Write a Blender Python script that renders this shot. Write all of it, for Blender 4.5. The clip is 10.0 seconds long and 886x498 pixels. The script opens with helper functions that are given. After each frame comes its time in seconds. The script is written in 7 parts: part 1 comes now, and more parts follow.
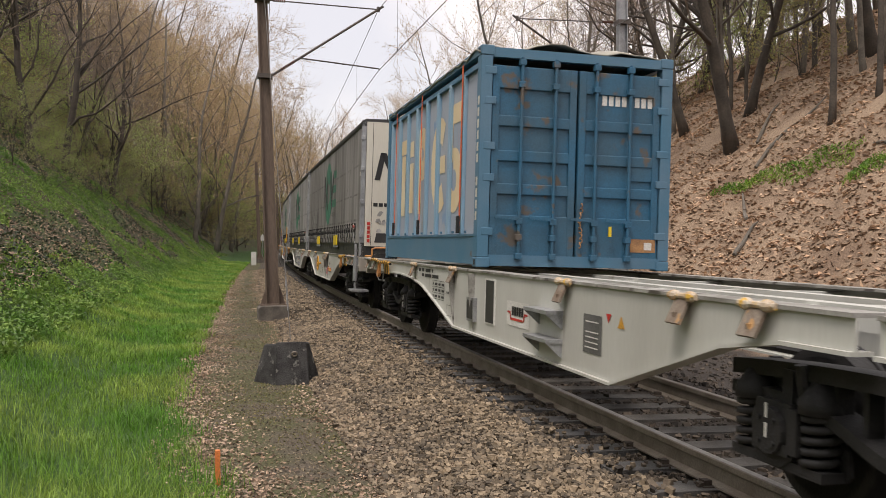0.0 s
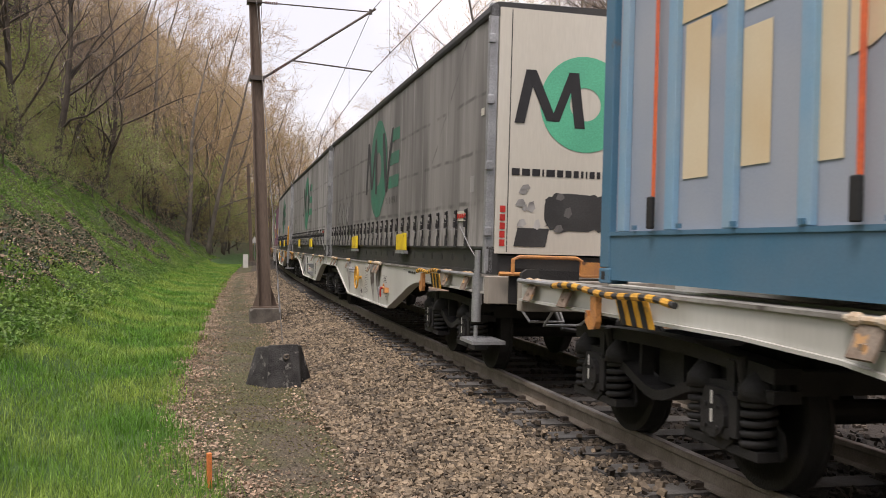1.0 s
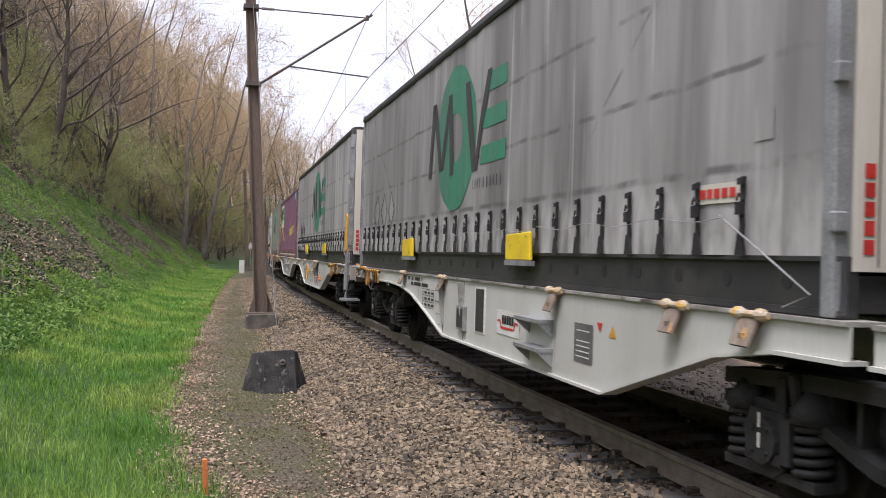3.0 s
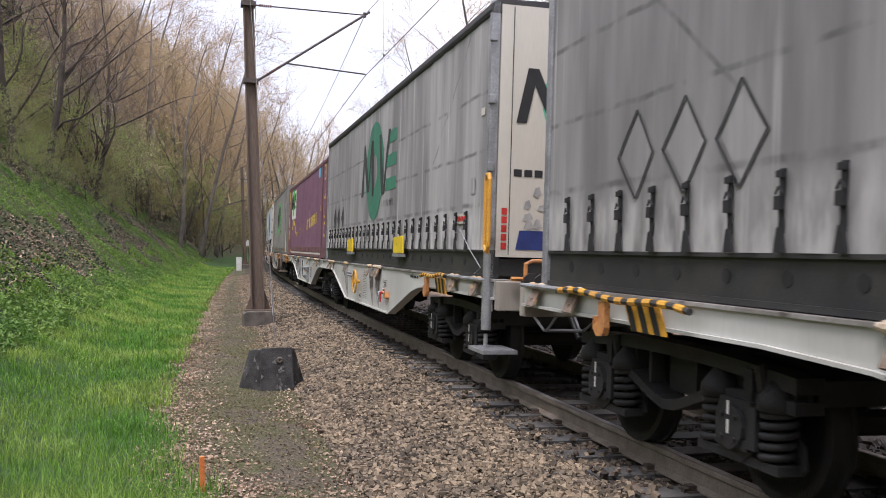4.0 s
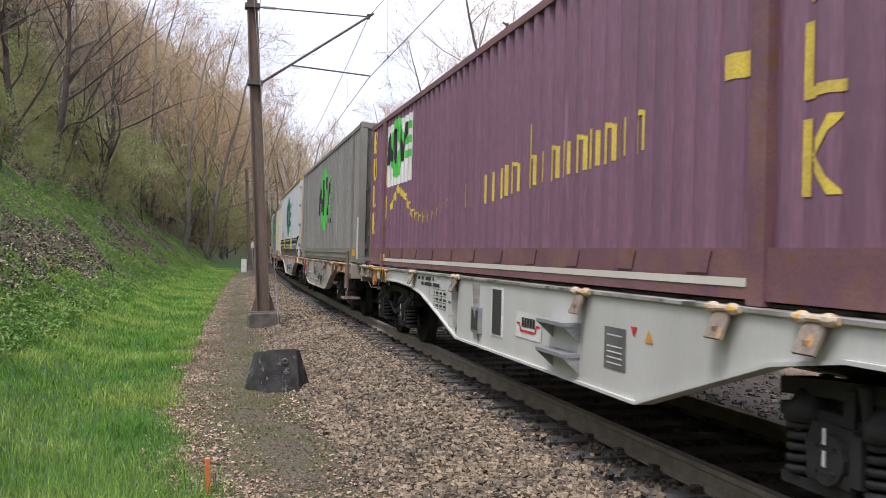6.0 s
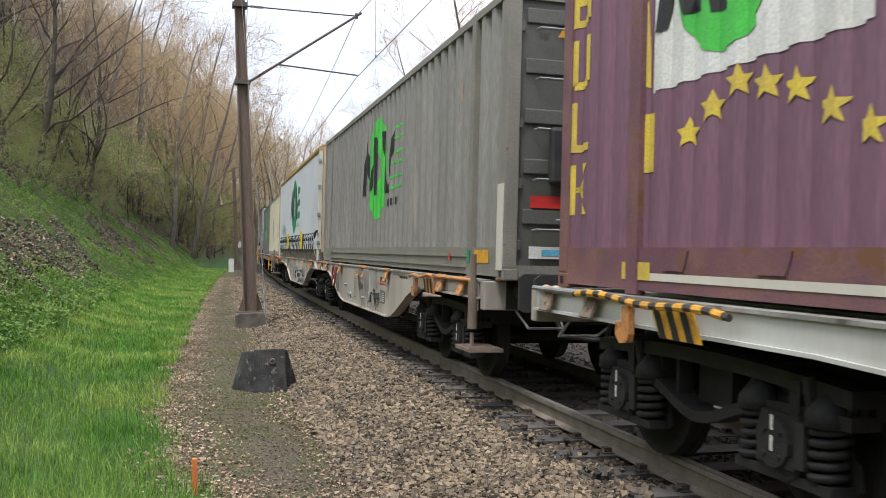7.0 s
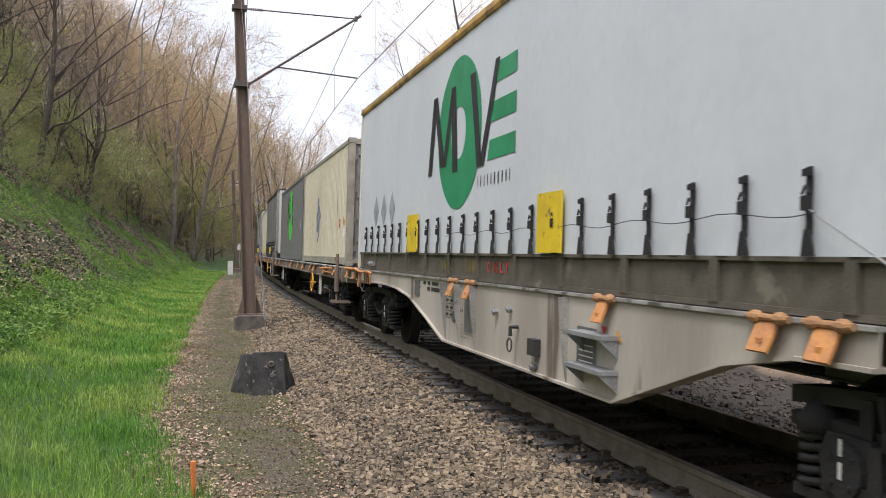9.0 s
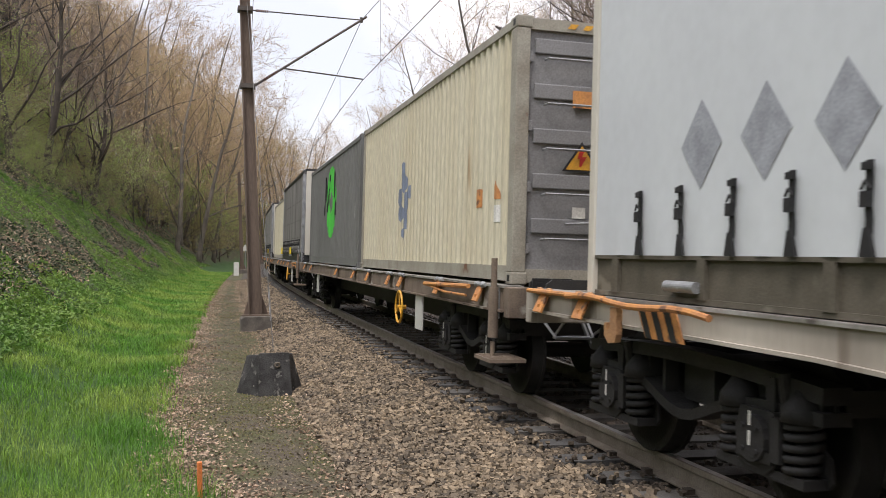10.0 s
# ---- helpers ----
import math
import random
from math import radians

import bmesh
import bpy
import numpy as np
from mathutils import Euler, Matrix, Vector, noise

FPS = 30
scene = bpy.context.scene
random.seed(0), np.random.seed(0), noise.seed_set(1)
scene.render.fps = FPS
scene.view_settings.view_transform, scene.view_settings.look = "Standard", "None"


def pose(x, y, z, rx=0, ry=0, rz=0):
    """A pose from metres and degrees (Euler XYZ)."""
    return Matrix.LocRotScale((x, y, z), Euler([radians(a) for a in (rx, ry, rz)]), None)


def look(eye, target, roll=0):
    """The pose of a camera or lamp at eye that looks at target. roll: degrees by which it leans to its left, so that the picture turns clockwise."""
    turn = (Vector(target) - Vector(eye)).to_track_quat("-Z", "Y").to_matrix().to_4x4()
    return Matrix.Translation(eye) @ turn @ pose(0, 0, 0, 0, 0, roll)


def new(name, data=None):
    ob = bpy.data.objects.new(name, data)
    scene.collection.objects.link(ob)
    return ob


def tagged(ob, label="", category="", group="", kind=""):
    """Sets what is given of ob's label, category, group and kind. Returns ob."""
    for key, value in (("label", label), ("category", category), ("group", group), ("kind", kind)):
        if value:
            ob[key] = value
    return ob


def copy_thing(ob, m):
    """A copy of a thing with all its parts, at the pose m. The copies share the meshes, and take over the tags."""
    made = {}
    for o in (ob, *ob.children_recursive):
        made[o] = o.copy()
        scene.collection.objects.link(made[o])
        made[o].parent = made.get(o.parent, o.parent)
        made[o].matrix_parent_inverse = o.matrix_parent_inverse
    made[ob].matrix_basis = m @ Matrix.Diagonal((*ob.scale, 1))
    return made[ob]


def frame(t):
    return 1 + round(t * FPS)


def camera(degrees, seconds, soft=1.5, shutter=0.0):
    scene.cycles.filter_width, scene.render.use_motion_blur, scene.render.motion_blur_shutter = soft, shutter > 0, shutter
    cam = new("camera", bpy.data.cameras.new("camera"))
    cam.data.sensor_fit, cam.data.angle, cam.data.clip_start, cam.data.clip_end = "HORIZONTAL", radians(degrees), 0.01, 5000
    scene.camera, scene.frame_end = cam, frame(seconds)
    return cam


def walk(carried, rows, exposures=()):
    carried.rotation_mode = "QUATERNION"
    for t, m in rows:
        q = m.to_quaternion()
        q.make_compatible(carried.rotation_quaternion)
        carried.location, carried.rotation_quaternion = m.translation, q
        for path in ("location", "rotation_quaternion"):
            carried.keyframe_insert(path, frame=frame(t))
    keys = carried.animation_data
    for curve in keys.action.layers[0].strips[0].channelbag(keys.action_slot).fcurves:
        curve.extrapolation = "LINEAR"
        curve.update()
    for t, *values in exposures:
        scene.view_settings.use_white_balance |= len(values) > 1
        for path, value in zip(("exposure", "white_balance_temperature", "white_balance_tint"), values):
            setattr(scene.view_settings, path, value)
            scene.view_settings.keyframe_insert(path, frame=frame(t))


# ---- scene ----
cam = camera(52.2, 10.0, soft=0.6, shutter=0.08)

# the hand-held camera stands still and sways a little: seconds, yaw, pitch, roll
EYE = (0.0, 0.0, 1.524)
SWAY = [
    (0.0, -14.33, -0.49, 0.0), (0.5, -14.75, -0.48, -0.04), (1.0, -14.82, -0.33, -0.01), (1.5, -14.69, -0.06, 0.08),
    (2.0, -14.86, 0.06, 0.01), (2.5, -14.95, 0.07, -0.04), (4.0, -15.22, -0.13, -0.1), (4.5, -14.84, -0.2, -0.08),
    (5.0, -14.8, -0.16, 0.04), (5.5, -14.74, -0.08, 0.08), (7.0, -15.69, -0.08, 0.09), (7.5, -15.85, -0.09, 0.08),
    (8.0, -15.85, 0.02, 0.07), (8.5, -15.9, 0.08, 0.0), (9.0, -15.74, 0.1, 0.0), (9.5, -15.38, 0.15, 0.1),
    (10.0, -15.38, 0.15, 0.07)]
# the camera opens up a little as the dark train fills the view: seconds, stops
# and its white balance cools as the leaf-strewn slope goes out of view: seconds, stops, kelvin, tint
OPENING = [(0.0, 0.26, 6850, 16), (0.5, 0.35, 6800, 17), (1.0, 0.43, 6750, 19), (2.0, 0.66, 6300, 18), (4.0, 0.60, 6100, 20), (5.5, 0.61, 6000, 20),
           (7.0, 0.62, 6150, 11), (7.5, 0.58, 6150, 12), (9.0, 0.58, 6250, 15), (9.5, 0.49, 6450, 15), (10.0, 0.46, 6400, 15)]
walk(cam, [(t, pose(*EYE, 90 + p, r, y)) for t, y, p, r in SWAY], OPENING)

# ---- light: bright overcast spring day ----
world = bpy.data.worlds.new("sky")
scene.world = world
world.use_nodes = True
wn, wl = world.node_tree.nodes, world.node_tree.links
wn.clear()
w_out, w_bg, w_sky = wn.new("ShaderNodeOutputWorld"), wn.new("ShaderNodeBackground"), wn.new("ShaderNodeTexSky")
w_sky.sky_type, w_sky.sun_disc = "NISHITA", False
w_sky.sun_elevation, w_sky.sun_rotation = radians(65), radians(223)
w_sky.air_density, w_sky.dust_density = 1.0, 2.0
w_tc, w_noise, w_ramp, w_mix = wn.new("ShaderNodeTexCoord"), wn.new("ShaderNodeTexNoise"), wn.new("ShaderNodeValToRGB"), wn.new("ShaderNodeMix")
w_noise.inputs["Scale"].default_value, w_noise.inputs["Detail"].default_value = 2.2, 6.0
w_ramp.color_ramp.elements[0].position, w_ramp.color_ramp.elements[1].position = 0.40, 0.58
w_ramp.color_ramp.elements[0].color, w_ramp.color_ramp.elements[1].color = (0.62, 0.62, 0.62, 1), (1, 1, 1, 1)
w_mix.data_type = "RGBA"
# the cloud layer is brightest overhead and dims towards the horizon
w_sep, w_cloud = wn.new("ShaderNodeSeparateXYZ"), wn.new("ShaderNodeMix")
w_cloud.data_type = "RGBA"
w_cloud.inputs["A"].default_value, w_cloud.inputs["B"].default_value = (7.2, 7.15, 7.25, 1), (10.2, 10.2, 10.3, 1)
wl.new(w_tc.outputs["Generated"], w_sep.inputs["Vector"])
wl.new(w_sep.outputs["Z"], w_cloud.inputs["Factor"])
wl.new(w_cloud.outputs["Result"], w_mix.inputs["B"])
wl.new(w_tc.outputs["Generated"], w_noise.inputs["Vector"])
wl.new(w_noise.outputs["Fac"], w_ramp.inputs["Fac"])
wl.new(w_ramp.outputs["Color"], w_mix.inputs["Factor"])
wl.new(w_sky.outputs["Color"], w_mix.inputs["A"])
wl.new(w_mix.outputs["Result"], w_bg.inputs["Color"])
wl.new(w_bg.outputs["Background"], w_out.inputs["Surface"])
w_bg.inputs["Strength"].default_value = 0.118
sun = new("sun", bpy.data.lights.new("sun", "SUN"))
sun.data.energy, sun.data.angle, sun.data.color = 2.1, radians(16), (1.0, 0.955, 0.885)
sun.matrix_world = look((-24, -26, 76), (0, 0, 0))

# ---- materials ----
def material(name, base, rough=0.8, metal=0.0, vary=(), scale=6.0, fine=60.0, bump=0.2, wear=None, wear_at=0.62, wear_scale=3.0,
             streak=False, by_piece=0.0, trans=0.0, grit=0.45):
    """A surface with broad patches (vary: second colour), fine grain, relief and, where given, worn or rusty spots."""
    m = bpy.data.materials.new(name)
    m.use_nodes = True
    n, l = m.node_tree.nodes, m.node_tree.links
    b = n["Principled BSDF"]
    b.inputs["Roughness"].default_value, b.inputs["Metallic"].default_value = rough, metal
    tc, mp = n.new("ShaderNodeTexCoord"), n.new("ShaderNodeMapping")
    l.new(tc.outputs["Object"], mp.inputs["Vector"])
    if streak:
        mp.inputs["Scale"].default_value = (1, 1, 0.12)

    def noise_at(s, d):
        q = n.new("ShaderNodeTexNoise")
        q.inputs["Scale"].default_value, q.inputs["Detail"].default_value = s, d
        l.new(mp.outputs["Vector"], q.inputs["Vector"])
        return q.outputs["Fac"]

    def ramp(fac, lo, hi, c0=(0, 0, 0, 1), c1=(1, 1, 1, 1)):
        r = n.new("ShaderNodeValToRGB")
        r.color_ramp.elements[0].position, r.color_ramp.elements[1].position = lo, hi
        r.color_ramp.elements[0].color, r.color_ramp.elements[1].color = c0, c1
        l.new(fac, r.inputs["Fac"])
        return r.outputs["Color"]

    def mix(fac, a, c, mode="MIX"):
        x = n.new("ShaderNodeMix")
        x.data_type, x.blend_type = "RGBA", mode
        for sock, val in ((x.inputs["Factor"], fac), (x.inputs["A"], a), (x.inputs["B"], c)):
            if isinstance(val, bpy.types.NodeSocket):
                l.new(val, sock)
            elif isinstance(val, tuple):
                sock.default_value = (*val, 1)[:4]
            else:
                sock.default_value = val
        return x.outputs["Result"]

    broad, grain = noise_at(scale, 5), noise_at(fine, 3)
    col = base
    second = vary or tuple(c * 0.72 for c in base)
    col = mix(ramp(broad, 0.38, 0.66), base, second)
    col = mix(grit, col, ramp(grain, 0.3, 0.72, (0.55, 0.55, 0.55, 1), (1.25, 1.25, 1.25, 1)), "MULTIPLY")
    if by_piece:
        g = n.new("ShaderNodeNewGeometry")
        o = n.new("ShaderNodeObjectInfo")
        ad = n.new("ShaderNodeMath")
        ad.operation = "ADD"
        l.new(g.outputs["Random Per Island"], ad.inputs[0])
        l.new(o.outputs["Random"], ad.inputs[1])
        fr = n.new("ShaderNodeMath")
        fr.operation = "FRACT"
        l.new(ad.outputs[0], fr.inputs[0])
        lo, hi = 1 - by_piece, 1 + by_piece
        col = mix(1.0, col, ramp(fr.outputs[0], 0.0, 1.0, (lo, lo, lo, 1), (hi, hi * 0.97, hi * 0.92, 1)), "MULTIPLY")
    if wear:
        spots = ramp(noise_at(wear_scale, 8), wear_at, wear_at + 0.06)
        col = mix(spots, col, wear)
    l.new(col, b.inputs["Base Color"]) if isinstance(col, bpy.types.NodeSocket) else None
    if trans:
        b.inputs["Subsurface Weight"].default_value = 0.0
        tr, ms = n.new("ShaderNodeBsdfTranslucent"), n.new("ShaderNodeMixShader")
        l.new(col, tr.inputs["Color"])
        ms.inputs[0].default_value = trans
        l.new(b.outputs[0], ms.inputs[1])
        l.new(tr.outputs[0], ms.inputs[2])
        l.new(ms.outputs[0], n["Material Output"].inputs["Surface"])
    if bump:
        bp = n.new("ShaderNodeBump")
        bp.inputs["Strength"].default_value, bp.inputs["Distance"].default_value = bump, 0.02
        l.new(grain, bp.inputs["Height"])
        l.new(bp.outputs["Normal"], b.inputs["Normal"])
    return m


RUST = (0.16, 0.075, 0.04)
M_WAGON = material("wagon_grey_paint", (0.52, 0.525, 0.49), 0.5, vary=(0.43, 0.43, 0.395), scale=1.1, bump=0.02, wear=(0.23, 0.20, 0.17), wear_at=0.665, wear_scale=2.2, streak=True, grit=0.12)
M_WAGON_OLD = material("dirty_wagon_paint", (0.43, 0.395, 0.34), 0.65, vary=(0.29, 0.26, 0.22), scale=1.3, bump=0.03, wear=(0.14, 0.11, 0.085), wear_at=0.60, wear_scale=2.2, streak=True, grit=0.15)
# grime and painted shade in one colour, for ribs and top flanges
M_WAGON_GRIME_SHADED = material("grimy_wagon_paint", (0.20, 0.19, 0.17), 0.6, vary=(0.36, 0.355, 0.33), scale=3, bump=0.05, wear=(0.08, 0.07, 0.06), wear_at=0.58, wear_scale=4)
M_DARK = material("bogie_grime", (0.012, 0.012, 0.0125), 0.75, vary=(0.022, 0.021, 0.0205), scale=4, bump=0.3)
M_BLACK = material("black_chassis_paint", (0.025, 0.026, 0.028), 0.55, vary=(0.045, 0.043, 0.04), scale=3, bump=0.1)
M_STEEL = material("worn_bright_steel", (0.42, 0.41, 0.39), 0.45, 0.5, scale=8, bump=0.05)
M_GALV = material("galvanised_steel", (0.38, 0.39, 0.40), 0.5, 0.5, scale=5, bump=0.05)
M_RAIL = material("rusty_rail_side", (0.23, 0.20, 0.165), 0.6, vary=(0.16, 0.13, 0.10), scale=5, bump=0.2)
M_CHAIR = material("rusty_rail_fastening", (0.075, 0.055, 0.042), 0.8, vary=(0.05, 0.04, 0.032), scale=9, bump=0.2)
M_SLEEPER = material("weathered_dark_sleeper", (0.105, 0.104, 0.102), 0.85, vary=(0.06, 0.056, 0.052), scale=3, bump=0.4, by_piece=0.2)
M_YELLOW = material("yellow_paint", (0.72, 0.38, 0.03), 0.5, vary=(0.56, 0.28, 0.04), scale=6, bump=0.05, wear=(0.15, 0.10, 0.06), wear_at=0.66, wear_scale=8)
M_ORANGE = material("orange_paint", (0.60, 0.27, 0.08), 0.55, vary=(0.45, 0.20, 0.08), scale=7, bump=0.08, wear=RUST, wear_at=0.60, wear_scale=9)
M_RUSTY = material("rusty_orange_brown", (0.30, 0.16, 0.08), 0.8, vary=(0.42, 0.23, 0.10), scale=9, bump=0.25, wear=(0.12, 0.07, 0.05))
M_WHITE = material("white_paint", (0.72, 0.72, 0.69), 0.5, vary=(0.60, 0.59, 0.55), scale=2, bump=0.03)
M_FRONT = material("dirty_white_panel", (0.61, 0.585, 0.51), 0.5, vary=(0.53, 0.50, 0.43), scale=0.9, bump=0.008, streak=True, wear=(0.40, 0.365, 0.30), wear_at=0.70, wear_scale=1.6, grit=0.10)
M_YELLOWPRINT = material("yellow_lettering", (0.68, 0.52, 0.06), 0.6, vary=(0.55, 0.40, 0.08), scale=4, bump=0.02)
M_YELLOWFADED = material("faded_yellow_lettering", (0.24, 0.19, 0.05), 0.7, vary=(0.14, 0.12, 0.06), scale=6, bump=0.02)
M_INK = material("black_lettering", (0.02, 0.02, 0.022), 0.6, bump=0)
M_WHEELRED = material("dull_dark_red_paint", (0.20, 0.035, 0.035), 0.5, bump=0.03)
M_RED = material("red_paint", (0.60, 0.04, 0.03), 0.5, bump=0.02)
M_POLE = material("rusty_mast_steel", (0.125, 0.09, 0.068), 0.8, vary=(0.17, 0.125, 0.098), scale=2, bump=0.2, streak=True)
M_TUBE = material("dark_grey_tube", (0.10, 0.085, 0.075), 0.6, 0.3, scale=6, bump=0.1)
M_WIRE = material("copper_wire", (0.12, 0.11, 0.10), 0.5, 0.4, bump=0)
M_INSUL = material("brown_porcelain", (0.10, 0.045, 0.03), 0.25, bump=0)
M_CONCRETE = material("dark_mossy_concrete", (0.060, 0.058, 0.057), 0.85, vary=(0.020, 0.019, 0.019), scale=6, bump=0.7, wear=(0.17, 0.165, 0.15), wear_at=0.60, wear_scale=11)
M_FOUND = material("mast_foundation_concrete", (0.16, 0.14, 0.12), 0.9, vary=(0.09, 0.08, 0.07), scale=5, bump=0.5)

# ---- geometry helpers ----
class Geo:
    """Collects vertices and faces of one mesh."""

    def __init__(self):
        self.v, self.f = [], []

    def add(self, verts, faces):
        k = len(self.v)
        self.v += [tuple(p) for p in verts]
        self.f += [tuple(i + k for i in q) for q in faces]
        return self

    def box(self, x0, x1, y0, y1, z0, z1, m=None):
        p = [Vector((x, y, z)) for x in (x0, x1) for y in (y0, y1) for z in (z0, z1)]
        p = [m @ q for q in p] if m else p
        return self.add(p, [(0, 1, 3, 2), (4, 6, 7, 5), (0, 4, 5, 1), (2, 3, 7, 6), (0, 2, 6, 4), (1, 5, 7, 3)])

    def tube(self, pts, radii, n=8, caps=True):
        pts = [Vector(p) for p in pts]
        radii = [radii] * len(pts) if not isinstance(radii, (list, tuple)) else radii
        k, rings = len(self.v), len(pts)
        up = None
        for i, p in enumerate(pts):
            d = (pts[min(i + 1, rings - 1)] - pts[max(i - 1, 0)]).normalized()
            a = d.orthogonal().normalized() if up is None else (up - d * up.dot(d)).normalized()
            up = a
            c = d.cross(a)
            self.v += [tuple(p + radii[i] * (a * math.cos(2 * math.pi * j / n) + c * math.sin(2 * math.pi * j / n))) for j in range(n)]
        for i in range(rings - 1):
            for j in range(n):
                a0, a1 = k + i * n + j, k + i * n + (j + 1) % n
                self.f.append((a0, a1, a1 + n, a0 + n))
        if caps:
            self.f.append(tuple(k + j for j in reversed(range(n))))
            self.f.append(tuple(k + (rings - 1) * n + j for j in range(n)))
        return self

    def prism(self, poly, x0, x1, axes="yz"):
        """A polygon in two axes, drawn out along the third from x0 to x1."""
        n = len(poly)
        put = {"yz": lambda a, b, c: (c, a, b), "xz": lambda a, b, c: (a, c, b), "xy": lambda a, b, c: (a, b, c)}[axes]
        v = [put(a, b, x0) for a, b in poly] + [put(a, b, x1) for a, b in poly]
        f = [tuple(range(n)), tuple(reversed(range(n, 2 * n)))]
        f += [(i, i + n, (i + 1) % n + n, (i + 1) % n) for i in range(n)]
        return self.add(v, f)

    def torus(self, c, axis, r, w, n=24, k=6):
        c, axis = Vector(c), Vector(axis).normalized()
        a = axis.orthogonal().normalized()
        b = axis.cross(a)
        base = len(self.v)
        for i in range(n):
            d = a * math.cos(2 * math.pi * i / n) + b * math.sin(2 * math.pi * i / n)
            self.v += [tuple(c + d * (r + w * math.cos(2 * math.pi * j / k)) + axis * w * math.sin(2 * math.pi * j / k)) for j in range(k)]
        for i in range(n):
            for j in range(k):
                self.f.append((base + i * k + j, base + (i + 1) % n * k + j, base + (i + 1) % n * k + (j + 1) % k, base + i * k + (j + 1) % k))
        return self

    def mesh(self, name, smooth=False):
        me = bpy.data.meshes.new(name)
        me.from_pydata(self.v, [], self.f)
        me.validate()
        bm = bmesh.new()
        bm.from_mesh(me)
        bmesh.ops.recalc_face_normals(bm, faces=bm.faces)
        bm.to_mesh(me)
        bm.free()
        if smooth:
            me.polygons.foreach_set("use_smooth", [True] * len(me.polygons))
        return me


def part(name, geo, mat, parent=None, label="", smooth=False, bevel=0.0):
    """One mesh object under a thing or a part."""
    me = geo if isinstance(geo, bpy.types.Mesh) else geo.mesh(name, smooth)
    if not me.materials:
        me.materials.append(mat)
    ob = new(name, me)
    ob.parent = parent
    if bevel:
        md = ob.modifiers.new("bevel", "BEVEL")
        md.width, md.segments, md.limit_method = bevel, 2, "ANGLE"
    return tagged(ob, label)


def thing(name, label, category, group="", kind=""):
    return tagged(new(name), label, category, group, kind)


def raw(name, verts, faces, mat, smooth=False):
    """A mesh object from numpy arrays."""
    me = bpy.data.meshes.new(name)
    me.from_pydata(verts.tolist() if hasattr(verts, "tolist") else verts, [], faces.tolist() if hasattr(faces, "tolist") else faces)
    me.materials.append(mat)
    if smooth:
        me.polygons.foreach_set("use_smooth", [True] * len(me.polygons))
    return new(name, me)


# ---- the line of the track: a wide curve to the right, slightly canted ----
CURVE, CENTRE, CANT = 0.000905, 4.112, 1.62


def track_pose(s, off=0.0, z=0.0):
    """Where the track is s metres along it, off to the right and z above the rails."""
    th = CURVE * s
    m = Matrix.Translation((CENTRE + (1 - math.cos(th)) / CURVE, math.sin(th) / CURVE, 0))
    return m @ Matrix.Rotation(-th, 4, "Z") @ Matrix.Rotation(radians(CANT), 4, "Y") @ Matrix.Translation((off, 0, z))


def centre_x(y):
    return CENTRE + 0.5 * CURVE * y * y


def smooth_step(a, b, x):
    t = np.clip((x - a) / (b - a), 0, 1)
    return t * t * (3 - 2 * t)


PROFILE_Q = [-60, -34, -22, -15, -9.5, -7.2, -5.6, -4.4, -2.95, -1.75, -1.4, 1.35, 1.7, 2.4, 4.6, 5.6, 9, 14, 22, 34, 60]
PROFILE_Z = [21, 18.0, 12.6, 7.1, 2.0, 0.15, -0.28, -0.33, -0.36, -0.165, -0.19, -0.20, -0.24, -0.45, -0.45, -0.1, 2.4, 6.0, 11.0, 15, 17]


def verge_edge(y):
    """Where the grass meets the path, across the cutting."""
    return np.interp(y, [4, 6.5, 8, 10, 13, 26, 60, 120], [-3.85, -3.95, -4.25, -4.5, -4.5, -4.3, -3.9, -3.8]) + 0.07 * np.sin(y * 2.9) + 0.05 * np.sin(y * 6.3 + 1)


def ground_z(x, y):
    """Height of the ground: a cutting with the path, the ballast bed and two wooded slopes."""
    x, y = np.asarray(x, float), np.asarray(y, float)
    q = x - centre_x(y)
    z = np.interp(q, PROFILE_Q, PROFILE_Z)
    rough = smooth_step(4.6, 9, np.abs(q + 0.0))
    z = z + rough * (0.25 * np.sin(x * 0.9 + 1.3 * np.sin(y * 0.23)) * np.sin(y * 0.37 + 0.6) + 0.12 * np.sin(x * 2.1 + y * 1.3) + 0.06 * np.sin(y * 3.1 - x * 2.3))
    return z

